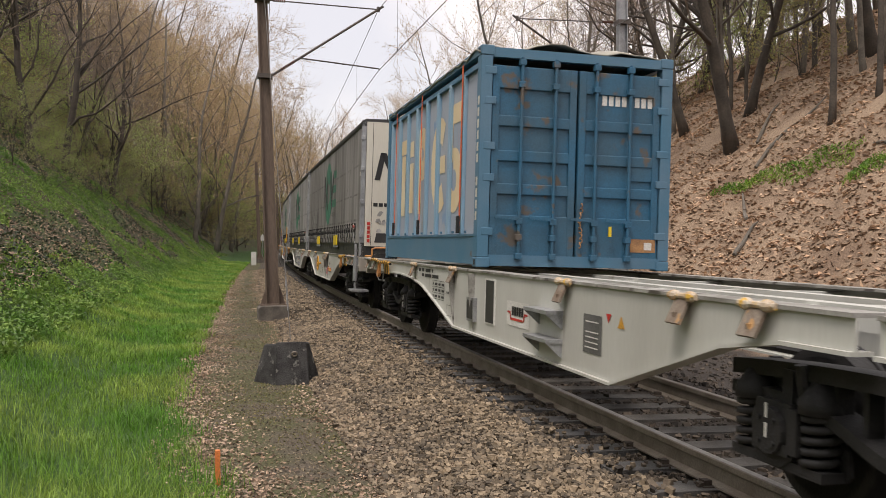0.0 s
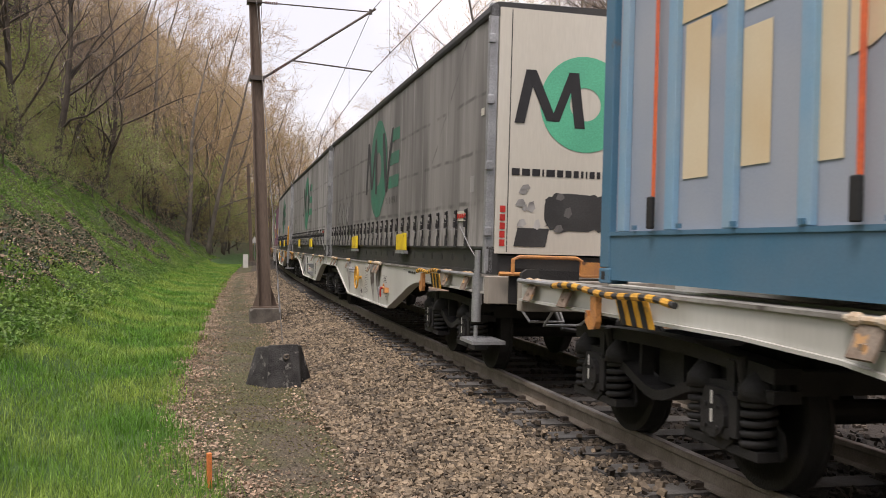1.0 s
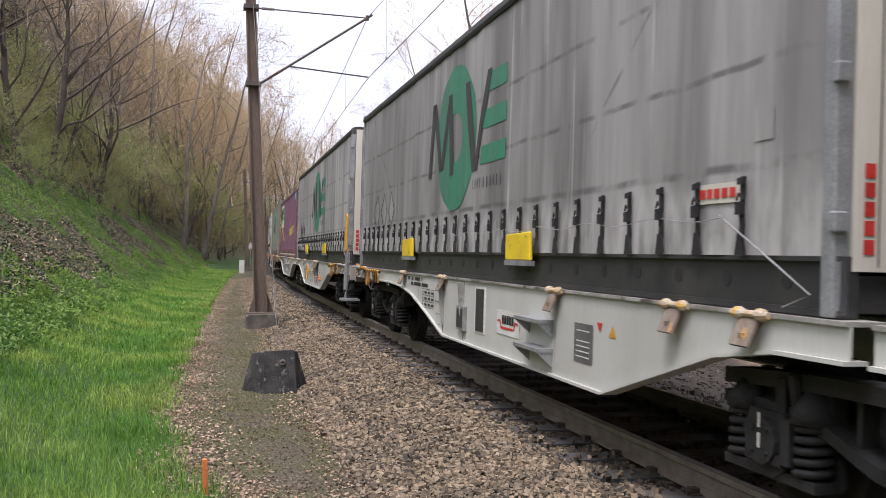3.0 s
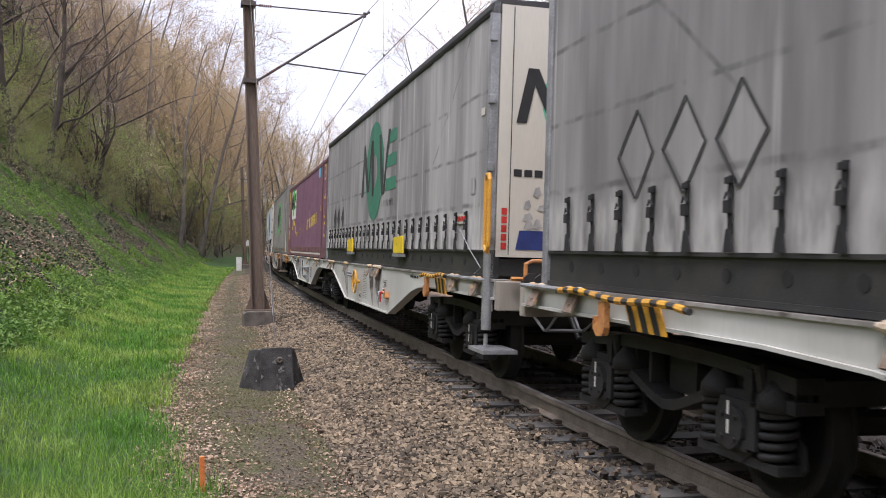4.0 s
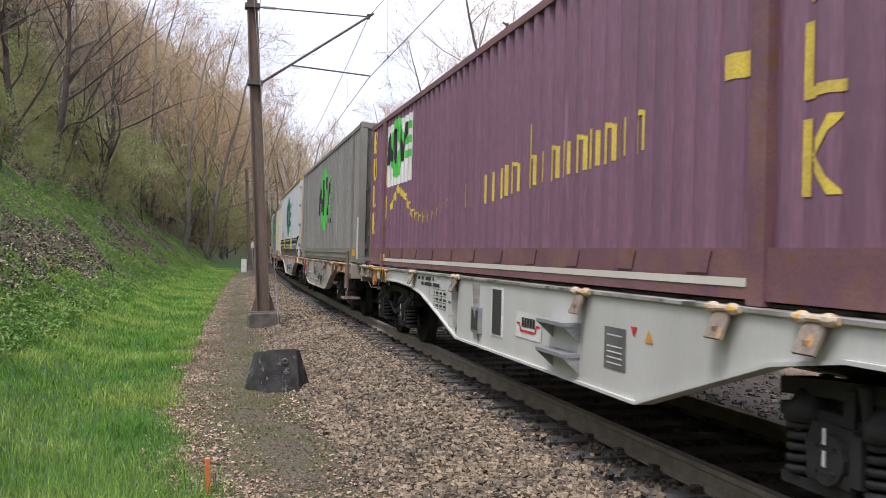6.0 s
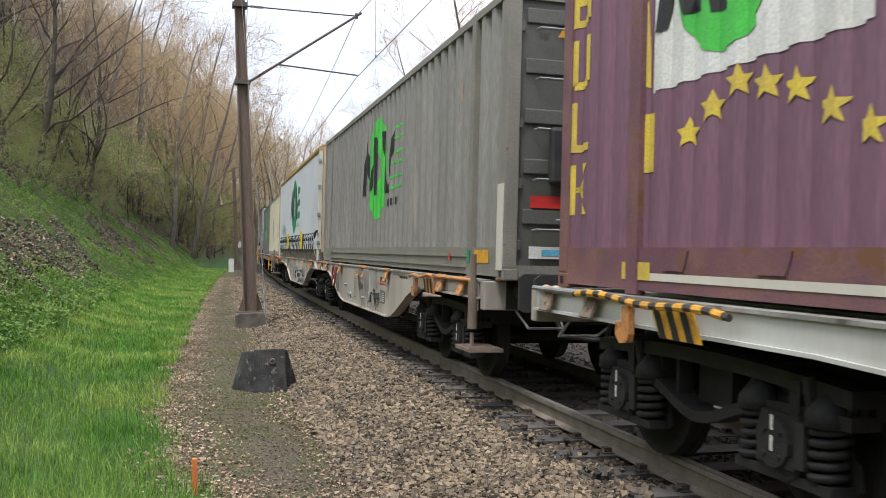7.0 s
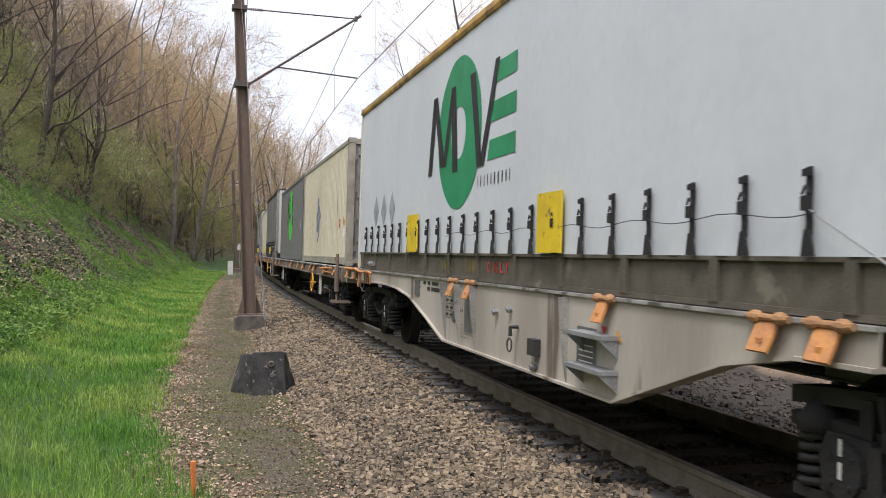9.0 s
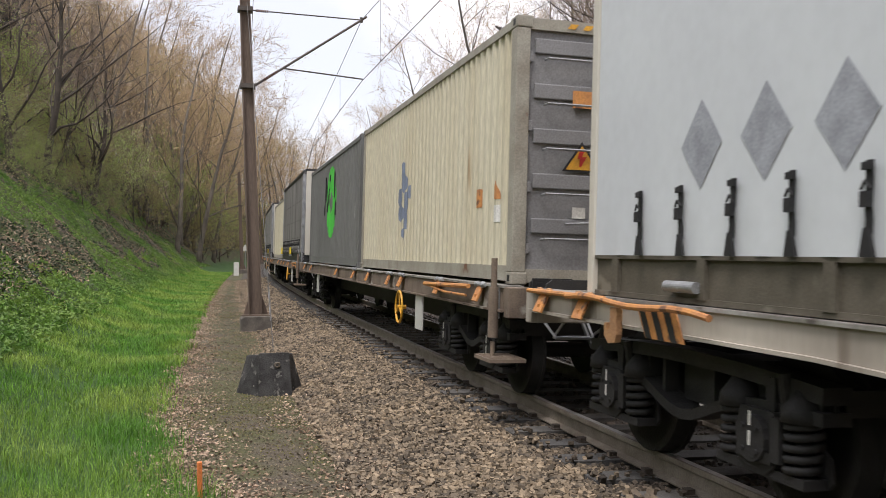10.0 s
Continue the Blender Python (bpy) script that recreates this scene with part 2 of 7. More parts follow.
# ---- ground ----
def ground_material():
    """Soil by zone across the cutting: ballast, path, grass, leaf litter."""
    m = bpy.data.materials.new("cutting_ground")
    m.use_nodes = True
    n, l = m.node_tree.nodes, m.node_tree.links
    b = n["Principled BSDF"]
    b.inputs["Roughness"].default_value = 0.95
    at, tc = n.new("ShaderNodeAttribute"), n.new("ShaderNodeTexCoord")
    at.attribute_name = "across"

    def noise_at(s, d=6):
        q = n.new("ShaderNodeTexNoise")
        q.inputs["Scale"].default_value, q.inputs["Detail"].default_value = s, d
        l.new(tc.outputs["Object"], q.inputs["Vector"])
        return q.outputs["Fac"]

    def ramp(fac, *stops):
        r = n.new("ShaderNodeValToRGB")
        while len(r.color_ramp.elements) < len(stops):
            r.color_ramp.elements.new(0.5)
        for e, (p, c) in zip(r.color_ramp.elements, stops):
            e.position, e.color = p, (*c, 1)
        l.new(fac, r.inputs["Fac"])
        return r.outputs["Color"]

    def mix(fac, a, c, mode="MIX"):
        x = n.new("ShaderNodeMix")
        x.data_type, x.blend_type = "RGBA", mode
        for s, v in ((x.inputs["Factor"], fac), (x.inputs["A"], a), (x.inputs["B"], c)):
            l.new(v, s) if isinstance(v, bpy.types.NodeSocket) else setattr(s, "default_value", v if isinstance(v, float) else (*v, 1))
        return x.outputs["Result"]

    def math_node(op, a, c, k=0.0):
        x = n.new("ShaderNodeMath")
        x.operation = op
        for s, v in zip(x.inputs, (a, c, k)):
            l.new(v, s) if isinstance(v, bpy.types.NodeSocket) else setattr(s, "default_value", v)
        return x.outputs[0]

    def zone(lo, hi, wobble=0.5, s=1.3):
        q = math_node("MULTIPLY_ADD", math_node("SUBTRACT", noise_at(s), 0.5), wobble * 2, at.outputs["Fac"])
        r = n.new("ShaderNodeMapRange")
        r.inputs["From Min"].default_value, r.inputs["From Max"].default_value = lo, hi
        l.new(q, r.inputs["Value"])
        return r.outputs["Result"]

    fine = noise_at(45)
    ballast = ramp(fine, (0.32, (0.018, 0.015, 0.012)), (0.5, (0.055, 0.044, 0.034)), (0.72, (0.13, 0.105, 0.08)))
    path = mix(ramp(noise_at(1.7), (0.36, (0, 0, 0)), (0.54, (1, 1, 1))), ramp(fine, (0.3, (0.036, 0.029, 0.021)), (0.68, (0.14, 0.112, 0.078))),
               ramp(fine, (0.3, (0.032, 0.034, 0.012)), (0.7, (0.115, 0.112, 0.045))))
    grass = ramp(noise_at(9), (0.3, (0.016, 0.048, 0.007)), (0.7, (0.045, 0.11, 0.014)))
    slope = mix(ramp(noise_at(0.7), (0.42, (0, 0, 0)), (0.58, (1, 1, 1))), ramp(noise_at(20), (0.3, (0.035, 0.030, 0.018)), (0.7, (0.11, 0.08, 0.05))),
                ramp(noise_at(14), (0.3, (0.035, 0.055, 0.014)), (0.7, (0.08, 0.11, 0.03))))
    litter = mix(ramp(noise_at(0.9), (0.45, (0, 0, 0)), (0.7, (1, 1, 1))), ramp(noise_at(26), (0.3, (0.15, 0.10, 0.062)), (0.7, (0.42, 0.31, 0.215))),
                 ramp(noise_at(30), (0.3, (0.09, 0.06, 0.04)), (0.7, (0.27, 0.18, 0.12))))
    col = mix(zone(-8.5, -7.0, 0.8), slope, grass)
    col = mix(zone(-4.45, -4.3, 0.15), col, path)
    col = mix(zone(-2.95, -2.75, 0.3), col, ballast)
    # track bed and ground behind it darker: the train's shade put into the colour
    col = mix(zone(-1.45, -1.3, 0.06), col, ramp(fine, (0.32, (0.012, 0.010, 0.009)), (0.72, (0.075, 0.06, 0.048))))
    col = mix(zone(4.6, 4.9, 0.3), col, litter)
    l.new(col, b.inputs["Base Color"])
    bp = n.new("ShaderNodeBump")
    bp.inputs["Strength"].default_value, bp.inputs["Distance"].default_value = 0.8, 0.04
    l.new(fine, bp.inputs["Height"])
    l.new(bp.outputs["Normal"], b.inputs["Normal"])
    return m


def build_ground():
    qs = np.concatenate([np.linspace(-600, -70, 12), np.arange(-60, -12, 1.5), np.arange(-12, 12, 0.2), np.arange(12, 61, 1.5), np.linspace(70, 600, 12)])
    ys = np.concatenate([np.linspace(-600, -40, 16), np.arange(-35, 0, 1.0), np.arange(0, 40, 0.3), np.arange(40, 140, 1.5), np.linspace(145, 700, 40)])
    q, y = np.meshgrid(qs, ys)
    x = q + centre_x(np.minimum(np.abs(y), 320.0))
    z = ground_z(q + centre_x(y), y)
    nq, ny = len(qs), len(ys)
    idx = np.arange(nq * ny).reshape(ny, nq)
    faces = np.stack([idx[:-1, :-1], idx[:-1, 1:], idx[1:, 1:], idx[1:, :-1]], -1).reshape(-1, 4)
    ob = raw("ground", np.stack([x, y, z], -1).reshape(-1, 3), faces, ground_material(), True)
    at = ob.data.attributes.new("across", "FLOAT", "POINT")
    across = q + (-4.4 - verge_edge(y)) * smooth_step(-3.1, -3.9, q)
    at.data.foreach_set("value", across.reshape(-1).astype(np.float32))
    return tagged(ob, "railway cutting with gravel path, grass verge and leaf-strewn slopes", "ground", kind="structure")


build_ground()


def build_track():
    track = thing("railway_track", "electrified railway track on stone ballast with worn steel rails", "track", kind="structure")
    head = [(-0.036, 0.0), (-0.03, 0.004), (0.03, 0.004), (0.036, 0.0), (0.036, -0.035), (0.012, -0.05), (0.009, -0.14), (0.07, -0.16), (0.07, -0.172),
            (-0.07, -0.172), (-0.07, -0.16), (-0.009, -0.14), (-0.012, -0.05), (-0.036, -0.035)]
    n = len(head)
    for side in (-0.75, 0.75):
        g, shine = Geo(), Geo()
        ss = list(range(-40, 161, 2))
        for i, s in enumerate(ss):
            m = track_pose(s, side)
            g.v += [tuple(m @ Vector((a, 0, b))) for a, b in head]
            shine.v += [tuple(m @ Vector((a, 0, 0.0065))) for a in (-0.026, 0.03)]
            if i:
                for j in range(n):
                    a0, a1 = (i - 1) * n + j, (i - 1) * n + (j + 1) % n
                    g.f.append((a0, a1, a1 + n, a0 + n))
                shine.f.append((2 * i - 2, 2 * i - 1, 2 * i + 1, 2 * i))
        rail = part("rail", g, M_RAIL, track, "rusty steel rail with bright running surface")
        part("running_surface", shine, M_STEEL, rail)
    me = Geo().prism([(-1.3, -0.30), (-1.3, -0.185), (-1.27, -0.172), (1.27, -0.172), (1.3, -0.185), (1.3, -0.30)], -0.13, 0.13, "xz").mesh("sleeper")
    me.materials.append(M_SLEEPER)
    chair = Geo()
    for side in (-0.75, 0.75):
        chair.box(side - 0.15, side + 0.15, -0.07, 0.07, -0.175, -0.164)
        for dx in (-0.1, 0.1):
            chair.box(side + dx - 0.03, side + dx + 0.03, -0.035, 0.035, -0.166, -0.13)
    chair = chair.mesh("rail_fastening")
    chair.materials.append(M_CHAIR)
    rng = random.Random(4)
    for i in range(-20, 170):
        s = 0.6 * i + 0.14
        ob = part("sleeper", me, M_SLEEPER, track)
        ob.matrix_basis = track_pose(s, rng.uniform(-0.02, 0.02)) @ pose(0, 0, 0, 0, 0, rng.uniform(-0.5, 0.5))
        if i < 90:
            c = part("rail_fastening", chair, M_CHAIR, track)
            c.matrix_basis = track_pose(s)


build_track()

# ---- train: shared pieces ----
SPEED = 9.9          # metres per second, towards the camera
# the train's pull is a little uneven: seconds, metres that it lags behind its mean speed
LAG = [(0.0, -0.10), (0.5, 0.15), (1.0, 0.10), (1.5, 0.05), (2.0, 0.0), (4.5, 0.0), (5.0, 0.15), (5.5, -0.05), (7.0, 0.0), (9.0, 0.0), (9.5, -0.03), (10.0, 0.03)]
MOVERS = []          # things, place along the train, height, middle
SPINNERS = []        # wheelsets, place in the bogie, radius


def ride(ob, u, z=0.0, mid=0.0):
    """Lets a thing run with the train; mid: how far its middle lies behind its origin."""
    MOVERS.append((ob, u, z, mid))
    return ob


def rect(y0, y1, z0, z1):
    return [(y0, z0), (y1, z0), (y1, z1), (y0, z1)]


def stroke(y0, z0, y1, z1, w):
    """A slanted bar of flat ends, w wide along y."""
    return [(y0 - w / 2, z0), (y0 + w / 2, z0), (y1 + w / 2, z1), (y1 - w / 2, z1)]


def ring(yc, zc, r0, r1, n=36, squash=1.0):
    out = []
    for i in range(n):
        a, b = 2 * math.pi * i / n, 2 * math.pi * (i + 1) / n
        pt = lambda r, t: (yc + r * squash * math.cos(t), zc + r * math.sin(t))
        out.append([pt(r0, a), pt(r1, a), pt(r1, b), pt(r0, b)] if r0 else [(yc, zc), pt(r1, a), pt(r1, b)])
    return out


def star(yc, zc, r):
    out = []
    for i in range(5):
        a = math.pi / 2 + 2 * math.pi * i / 5
        p = lambda q, t: (yc + q * math.cos(t), zc + q * math.sin(t))
        out.append([(yc, zc), p(0.42 * r, a - math.pi / 5), p(r, a), p(0.42 * r, a + math.pi / 5)])
    return out


def clip(poly, y0, y1):
    for lim, keep in ((y0, 1), (y1, -1)):
        res = []
        for i, p in enumerate(poly):
            q = poly[(i + 1) % len(poly)]
            a, b = keep * (p[0] - lim), keep * (q[0] - lim)
            if a >= 0:
                res.append(p)
            if a * b < 0:
                t = a / (a - b)
                res.append((lim, p[1] + t * (q[1] - p[1])))
        poly = res
        if len(poly) < 3:
            return []
    return poly


def paint(name, polys, mat, parent, surface, label="", lift=0.005):
    """Paint or a sheet laid on a side wall; surface: its profile as rising (y, x), or one x."""
    prof = surface if isinstance(surface, list) else [(-99, surface), (99, surface)]
    g = Geo()
    for poly in polys:
        lo, hi = min(p[0] for p in poly), max(p[0] for p in poly)
        for (a, xa), (b, xb) in zip(prof, prof[1:]):
            if b <= lo or a >= hi or b - a < 1e-6:
                continue
            c = clip(poly, a, b)
            if c:
                g.add([(xa + (xb - xa) * (y - a) / (b - a) - lift, y, z) for y, z in c], [tuple(range(len(c)))])
    return part(name, g, mat, parent, label)


def paint_end(name, polys, mat, parent, y, label=""):
    """The same on an end wall that faces forward; polygons in x and z."""
    g = Geo()
    for c in polys:
        g.add([(x, y - 0.005, z) for x, z in c], [tuple(range(len(c)))])
    return part(name, g, mat, parent, label)


def bars(y_left, z, widths, h, gap=0.03):
    """Unreadable or withheld writing as plain bars, from the rear forward."""
    out, y = [], y_left
    for w in widths:
        out.append(rect(y - w, y, z, z + h))
        y -= w + gap
    return out


# ---- bogie ----
def coil(g, x, y, z0, z1, r, turns=5, wire=0.019):
    n = turns * 8
    g.tube([(x + r * math.cos(2 * math.pi * i / 8), y + r * math.sin(2 * math.pi * i / 8), z0 + (z1 - z0) * i / n) for i in range(n + 1)], wire, 5)


def bogie_meshes():
    m = {}
    low = lambda y: 0.60 - 0.20 * math.exp(-(y / 0.45) ** 2)
    ys = [-1.38 + 2.76 * i / 22 for i in range(23)]
    top = lambda y: 0.86 - 0.06 * (abs(y) / 1.38) ** 2
    for sx, key in ((-1, "left"), (1, "right")):
        g = Geo()
        x0, x1 = sorted((sx * 0.93, sx * 1.03))
        g.prism([(y, low(y)) for y in ys] + [(y, low(y) + 0.07) for y in reversed(ys)], *sorted((sx * 0.90, sx * 1.08)))
        g.prism([(y, top(y)) for y in ys] + [(y, top(y) - 0.09) for y in reversed(ys)], *sorted((sx * 0.90, sx * 1.08)))
        for y in (-1.30, -0.52, -0.30, 0.30, 0.52, 1.30):
            g.box(x0, x1, y - 0.018, y + 0.018, low(y) + 0.06, top(y) - 0.08)
        g.prism([(-1.36, low(-1.36)), (-0.5, low(-.5)), (-0.5, top(-.5)), (-1.36, top(-1.36))], sx * 0.965, sx * 0.985)
        g.prism([(0.5, low(.5)), (1.36, low(1.36)), (1.36, top(1.36)), (0.5, top(.5))], sx * 0.965, sx * 0.985)
        m["side_" + key] = g.mesh("side_frame")
        b = Geo()
        b.prism([(-0.17, 0.33), (-0.20, 0.50), (-0.15, 0.62), (0.15, 0.62), (0.20, 0.50), (0.17, 0.33), (0.08, 0.27), (-0.08, 0.27)], *sorted((sx * 0.97, sx * 1.13)))
        b.tube([(sx * 1.13, 0, 0.46), (sx * 1.17, 0, 0.46)], 0.13, 14)
        b.box(*sorted((sx * 0.95, sx * 1.12)), -0.40, 0.40, 0.26, 0.315)
        b.box(*sorted((sx * 1.0, sx * 1.1)), -0.12, -0.04, 0.6, 0.80)
        b.prism([(-0.40, 0.26), (-0.44, 0.30), (-0.42, 0.42), (-0.22, 0.55), (-0.16, 0.40), (-0.18, 0.26)], *sorted((sx * 0.955, sx * 0.975)))
        b.prism([(0.40, 0.26), (0.44, 0.30), (0.42, 0.42), (0.22, 0.55), (0.16, 0.40), (0.18, 0.26)], *sorted((sx * 0.955, sx * 0.975)))
        b.tube([(sx * 1.06, -0.19, 0.60), (sx * 1.10, -0.19, 0.84)], [0.03, 0.035], 8)
        b.box(*sorted((sx * 1.02, sx * 1.15)), -0.23, -0.15, 0.36, 0.60)
        b.box(*sorted((sx * 1.13, sx * 1.15)), -0.16, 0.16, 0.34, 0.40)
        for a in range(4):
            t = math.pi / 4 + a * math.pi / 2
            b.tube([(sx * 1.17, 0.09 * math.cos(t), 0.46 + 0.09 * math.sin(t)), (sx * 1.185, 0.09 * math.cos(t), 0.46 + 0.09 * math.sin(t))], 0.016, 6)
        m["box_" + key] = b.mesh("axle_box")
        s = Geo()
        coil(s, sx * 1.04, 0, 0.315, 0.60, 0.092, 5, 0.024)
        s.tube([(sx * 1.04, 0, 0.595), (sx * 1.04, 0, 0.64), (sx * 1.0, 0, 0.76)], [0.125, 0.12, 0.07], 12)
        s.tube([(sx * 1.04, 0, 0.315), (sx * 1.04, 0, 0.6)], 0.045, 8)
        m["spring_" + key] = s.mesh("spring", True)
    w = Geo()
    for sx in (-1, 1):
        w.tube([(sx * 0.68, 0, 0), (sx * 0.71, 0, 0)], 0.485, 32)
        w.tube([(sx * 0.71, 0, 0), (sx * 0.745, 0, 0), (sx * 0.82, 0, 0)], [0.470, 0.461, 0.457], 32)
        w.tube([(sx * 0.82, 0, 0), (sx * 0.80, 0, 0)], [0.40, 0.13], 32)
        w.tube([(sx * 0.66, 0, 0), (sx * 0.88, 0, 0)], 0.13, 16)
        for k in range(6):
            t = k * math.pi / 3
            w.box(sx * 0.815 - 0.008, sx * 0.815 + 0.008, 0.2 * math.cos(t) - 0.03, 0.2 * math.cos(t) + 0.03, 0.2 * math.sin(t) - 0.03, 0.2 * math.sin(t) + 0.03)
    w.tube([(-1.1, 0, 0), (1.1, 0, 0)], 0.08, 12)
    m["wheelset"] = w.mesh("wheelset")
    c = Geo()
    c.box(-0.92, 0.92, -0.22, 0.22, 0.50, 0.80)
    m["end_beam"] = Geo().box(-0.92, 0.92, -0.05, 0.05, 0.64, 0.78).mesh("end_beam")
    m["centre_pivot"] = Geo().tube([(0, 0, 0.8), (0, 0, 0.93)], 0.3, 16).mesh("centre_pivot")
    m["bolster"] = c.mesh("bolster")
    k = Geo()
    k.prism([(-0.07, 0.25), (0.0, 0.22), (0.05, 0.35), (0.05, 0.60), (0.0, 0.70), (-0.04, 0.58), (-0.03, 0.4)], -0.84, -0.70)
    k.box(-0.80, -0.74, -0.03, 0.03, 0.6, 0.8)
    m["brake_shoe"] = k.mesh("brake_shoe")
    t = Geo()
    t.box(-1.177, -1.173, 0.03, 0.05, 0.42, 0.50)
    t.box(-1.177, -1.173, 0.03, 0.05, 0.53, 0.61)
    m["mark"] = t.mesh("white_mark")
    return m


BOGIE = bogie_meshes()


def bogie(parent, y):
    core = part("bogie", BOGIE["bolster"], M_DARK, parent, "grimy dark two-axle bogie with coil springs")
    core.matrix_basis = pose(0, y, 0)
    part("centre_pivot", BOGIE["centre_pivot"], M_DARK, core)
    for d in (-1.31, 1.31):
        part("end_beam", BOGIE["end_beam"], M_DARK, core).matrix_basis = pose(0, d, 0)
    for key in ("left", "right"):
        part("side_frame", BOGIE["side_" + key], M_DARK, core)
        for a in (-0.9, 0.9):
            part("axle_box", BOGIE["box_" + key], M_DARK, core).matrix_basis = pose(0, a, 0)
            for d in (-0.29, 0.29):
                part("spring", BOGIE["spring_" + key], M_DARK, core).matrix_basis = pose(0, a + d, 0)
    for a in (-0.9, 0.9):
        part("white_mark", BOGIE["mark"], M_WHITE, core).matrix_basis = pose(0, a - 0.04, 0)
        part("brake_shoe", BOGIE["brake_shoe"], M_DARK, core).matrix_basis = pose(0, a + 0.5, 0)
        ws = part("wheelset", BOGIE["wheelset"], M_DARK, core, "dark steel wheelset")
        SPINNERS.append((ws, (0, a, 0.46), 0.46))
    return core


# ---- wagon furniture ----
def clamp(parent, y, mat, x=-1.31):
    """A folded container pin: knuckles on a rod with a hanging flap."""
    g = Geo()
    for d in (-0.10, 0.10):
        g.tube([(x - 0.02, y + d - 0.04, 1.15), (x - 0.02, y + d - 0.02, 1.15), (x - 0.02, y + d + 0.02, 1.15), (x - 0.02, y + d + 0.04, 1.15)], [0.022, 0.034, 0.034, 0.022], 10)
    g.tube([(x - 0.02, y - 0.17, 1.15), (x - 0.02, y + 0.17, 1.15)], 0.020, 8)
    ob = part("container_clamp", g, M_PIN if mat is M_YELLOW else mat, parent, "folding container clamp with peeling paint")
    f = Geo()
    f.prism([(-1.315, 1.13), (-1.335, 1.13), (-1.40, 0.985), (-1.385, 0.975)], y - 0.085, y + 0.085, "xz")
    f.box(-1.385, -1.36, y - 0.02, y + 0.02, 1.0, 1.05)
    part("flap", f, M_FLAP if mat is M_YELLOW else M_ORANGE, ob)


def hook(parent, y, mat):
    g = Geo().prism([(y - 0.06, 1.10), (y + 0.04, 1.10), (y + 0.04, 0.96), (y + 0.09, 0.94), (y + 0.09, 0.99), (y + 0.125, 0.99), (y + 0.125, 0.90), (y + 0.06, 0.85),
                     (y - 0.04, 0.865), (y - 0.06, 0.92)], -1.39, -1.345)
    part("towing_hook", g, mat, parent, "yellow painted rope hook")


def hazard(parent, y0, y1, mat):
    plate = part("hazard_plate", Geo().prism([(y0 + 0.04, 0.93), (y1 - 0.14, 0.93), (y1 - 0.02, 1.11), (y0 + 0.14, 1.11)], -1.345, -1.335), mat, parent, "yellow and black striped warning plate")
    n = 3
    w = (y1 - y0 - 0.18) / n
    polys = [[(y0 + 0.04 + (i + 0.42) * w, 0.931), (y0 + 0.04 + (i + 0.92) * w, 0.931), (y0 + 0.14 + (i + 0.92) * w, 1.109), (y0 + 0.14 + (i + 0.42) * w, 1.109)] for i in range(n)]
    paint("stripes", [[(min(y, y1 - 0.01), z) for y, z in p] for p in polys], M_INK, plate, -1.345)


def striped_rod(parent, y0, y1, mat):
    """A coupling lever: a bent rod with yellow bands."""
    pts = [(-1.39, y0 + (y1 - y0) * i / 10, 1.14 + 0.02 * math.sin(i * 0.9) - 0.10 * max(0, i / 10 - 0.55) ** 1.2) for i in range(11)]
    rod = part("lever", Geo().tube(pts, 0.022, 8), mat, parent)
    if mat is M_BLACK:
        for a, b in zip(pts, pts[1:]):
            a, b = Vector(a), Vector(b)
            part("yellow_band", Geo().tube([a.lerp(b, 0.25), a.lerp(b, 0.75)], 0.026, 8), M_YELLOW, rod)


def end_platform(parent, y, d, paint_mat):
    """Headstock with buffers, steps and railing; d is -1 at the front end and 1 at the rear."""
    ya, yb = sorted((y, y + 0.14 * d))
    part("headstock", Geo().box(-1.30, 1.30, ya, yb, 0.86, 1.15), M_WAGON_OLD if paint_mat is M_WAGON else paint_mat, parent, bevel=0.01)
    for x in (-0.875, 0.875):
        g = Geo()
        g.box(x - 0.2, x + 0.2, *sorted((y + 0.14 * d, y + 0.17 * d)), 0.87, 1.24)
        g.tube([(x, y + 0.17 * d, 1.06), (x, y + 0.42 * d, 1.06)], 0.135, 18)
        g.tube([(x, y + 0.42 * d, 1.06), (x, y + 0.57 * d, 1.06)], 0.10, 18)
        bf = part("buffer", g, M_DARK, parent, "black steel buffer")
        part("buffer_plate", Geo().prism([(x - 0.225, 0.9), (x - 0.225, 1.2), (x - 0.17, 1.24), (x + 0.17, 1.24), (x + 0.225, 1.2), (x + 0.225, 0.9), (x + 0.17, 0.87), (x - 0.17, 0.87)],
                                         *sorted((y + 0.57 * d, y + 0.605 * d)), "xz"), M_BLACK, bf)
    part("drawhook", Geo().tube([(0, y + 0.1 * d, 1.0), (0, y + 0.45 * d, 1.0), (0, y + 0.5 * d, 0.9), (0, y + 0.4 * d, 0.75)], 0.05, 8), M_DARK, parent)
    h = Geo().tube([(-0.55, y + 0.1 * d, 0.86), (-0.52, y + 0.3 * d, 0.62), (-0.2, y + 0.34 * d, 0.58), (0.1, y + 0.3 * d, 0.6), (0.2, y + 0.1 * d, 0.86)], 0.025, 8)
    part("brake_hose", h, M_BLACK, parent)
    bar = Geo().tube([(-0.95, y + 0.1 * d, 0.86), (-0.92, y + 0.4 * d, 0.70), (-0.55, y + 0.4 * d, 0.70), (-0.5, y + 0.1 * d, 0.86)], 0.014, 6)
    part("shunter_grip", bar, M_GALV, parent)


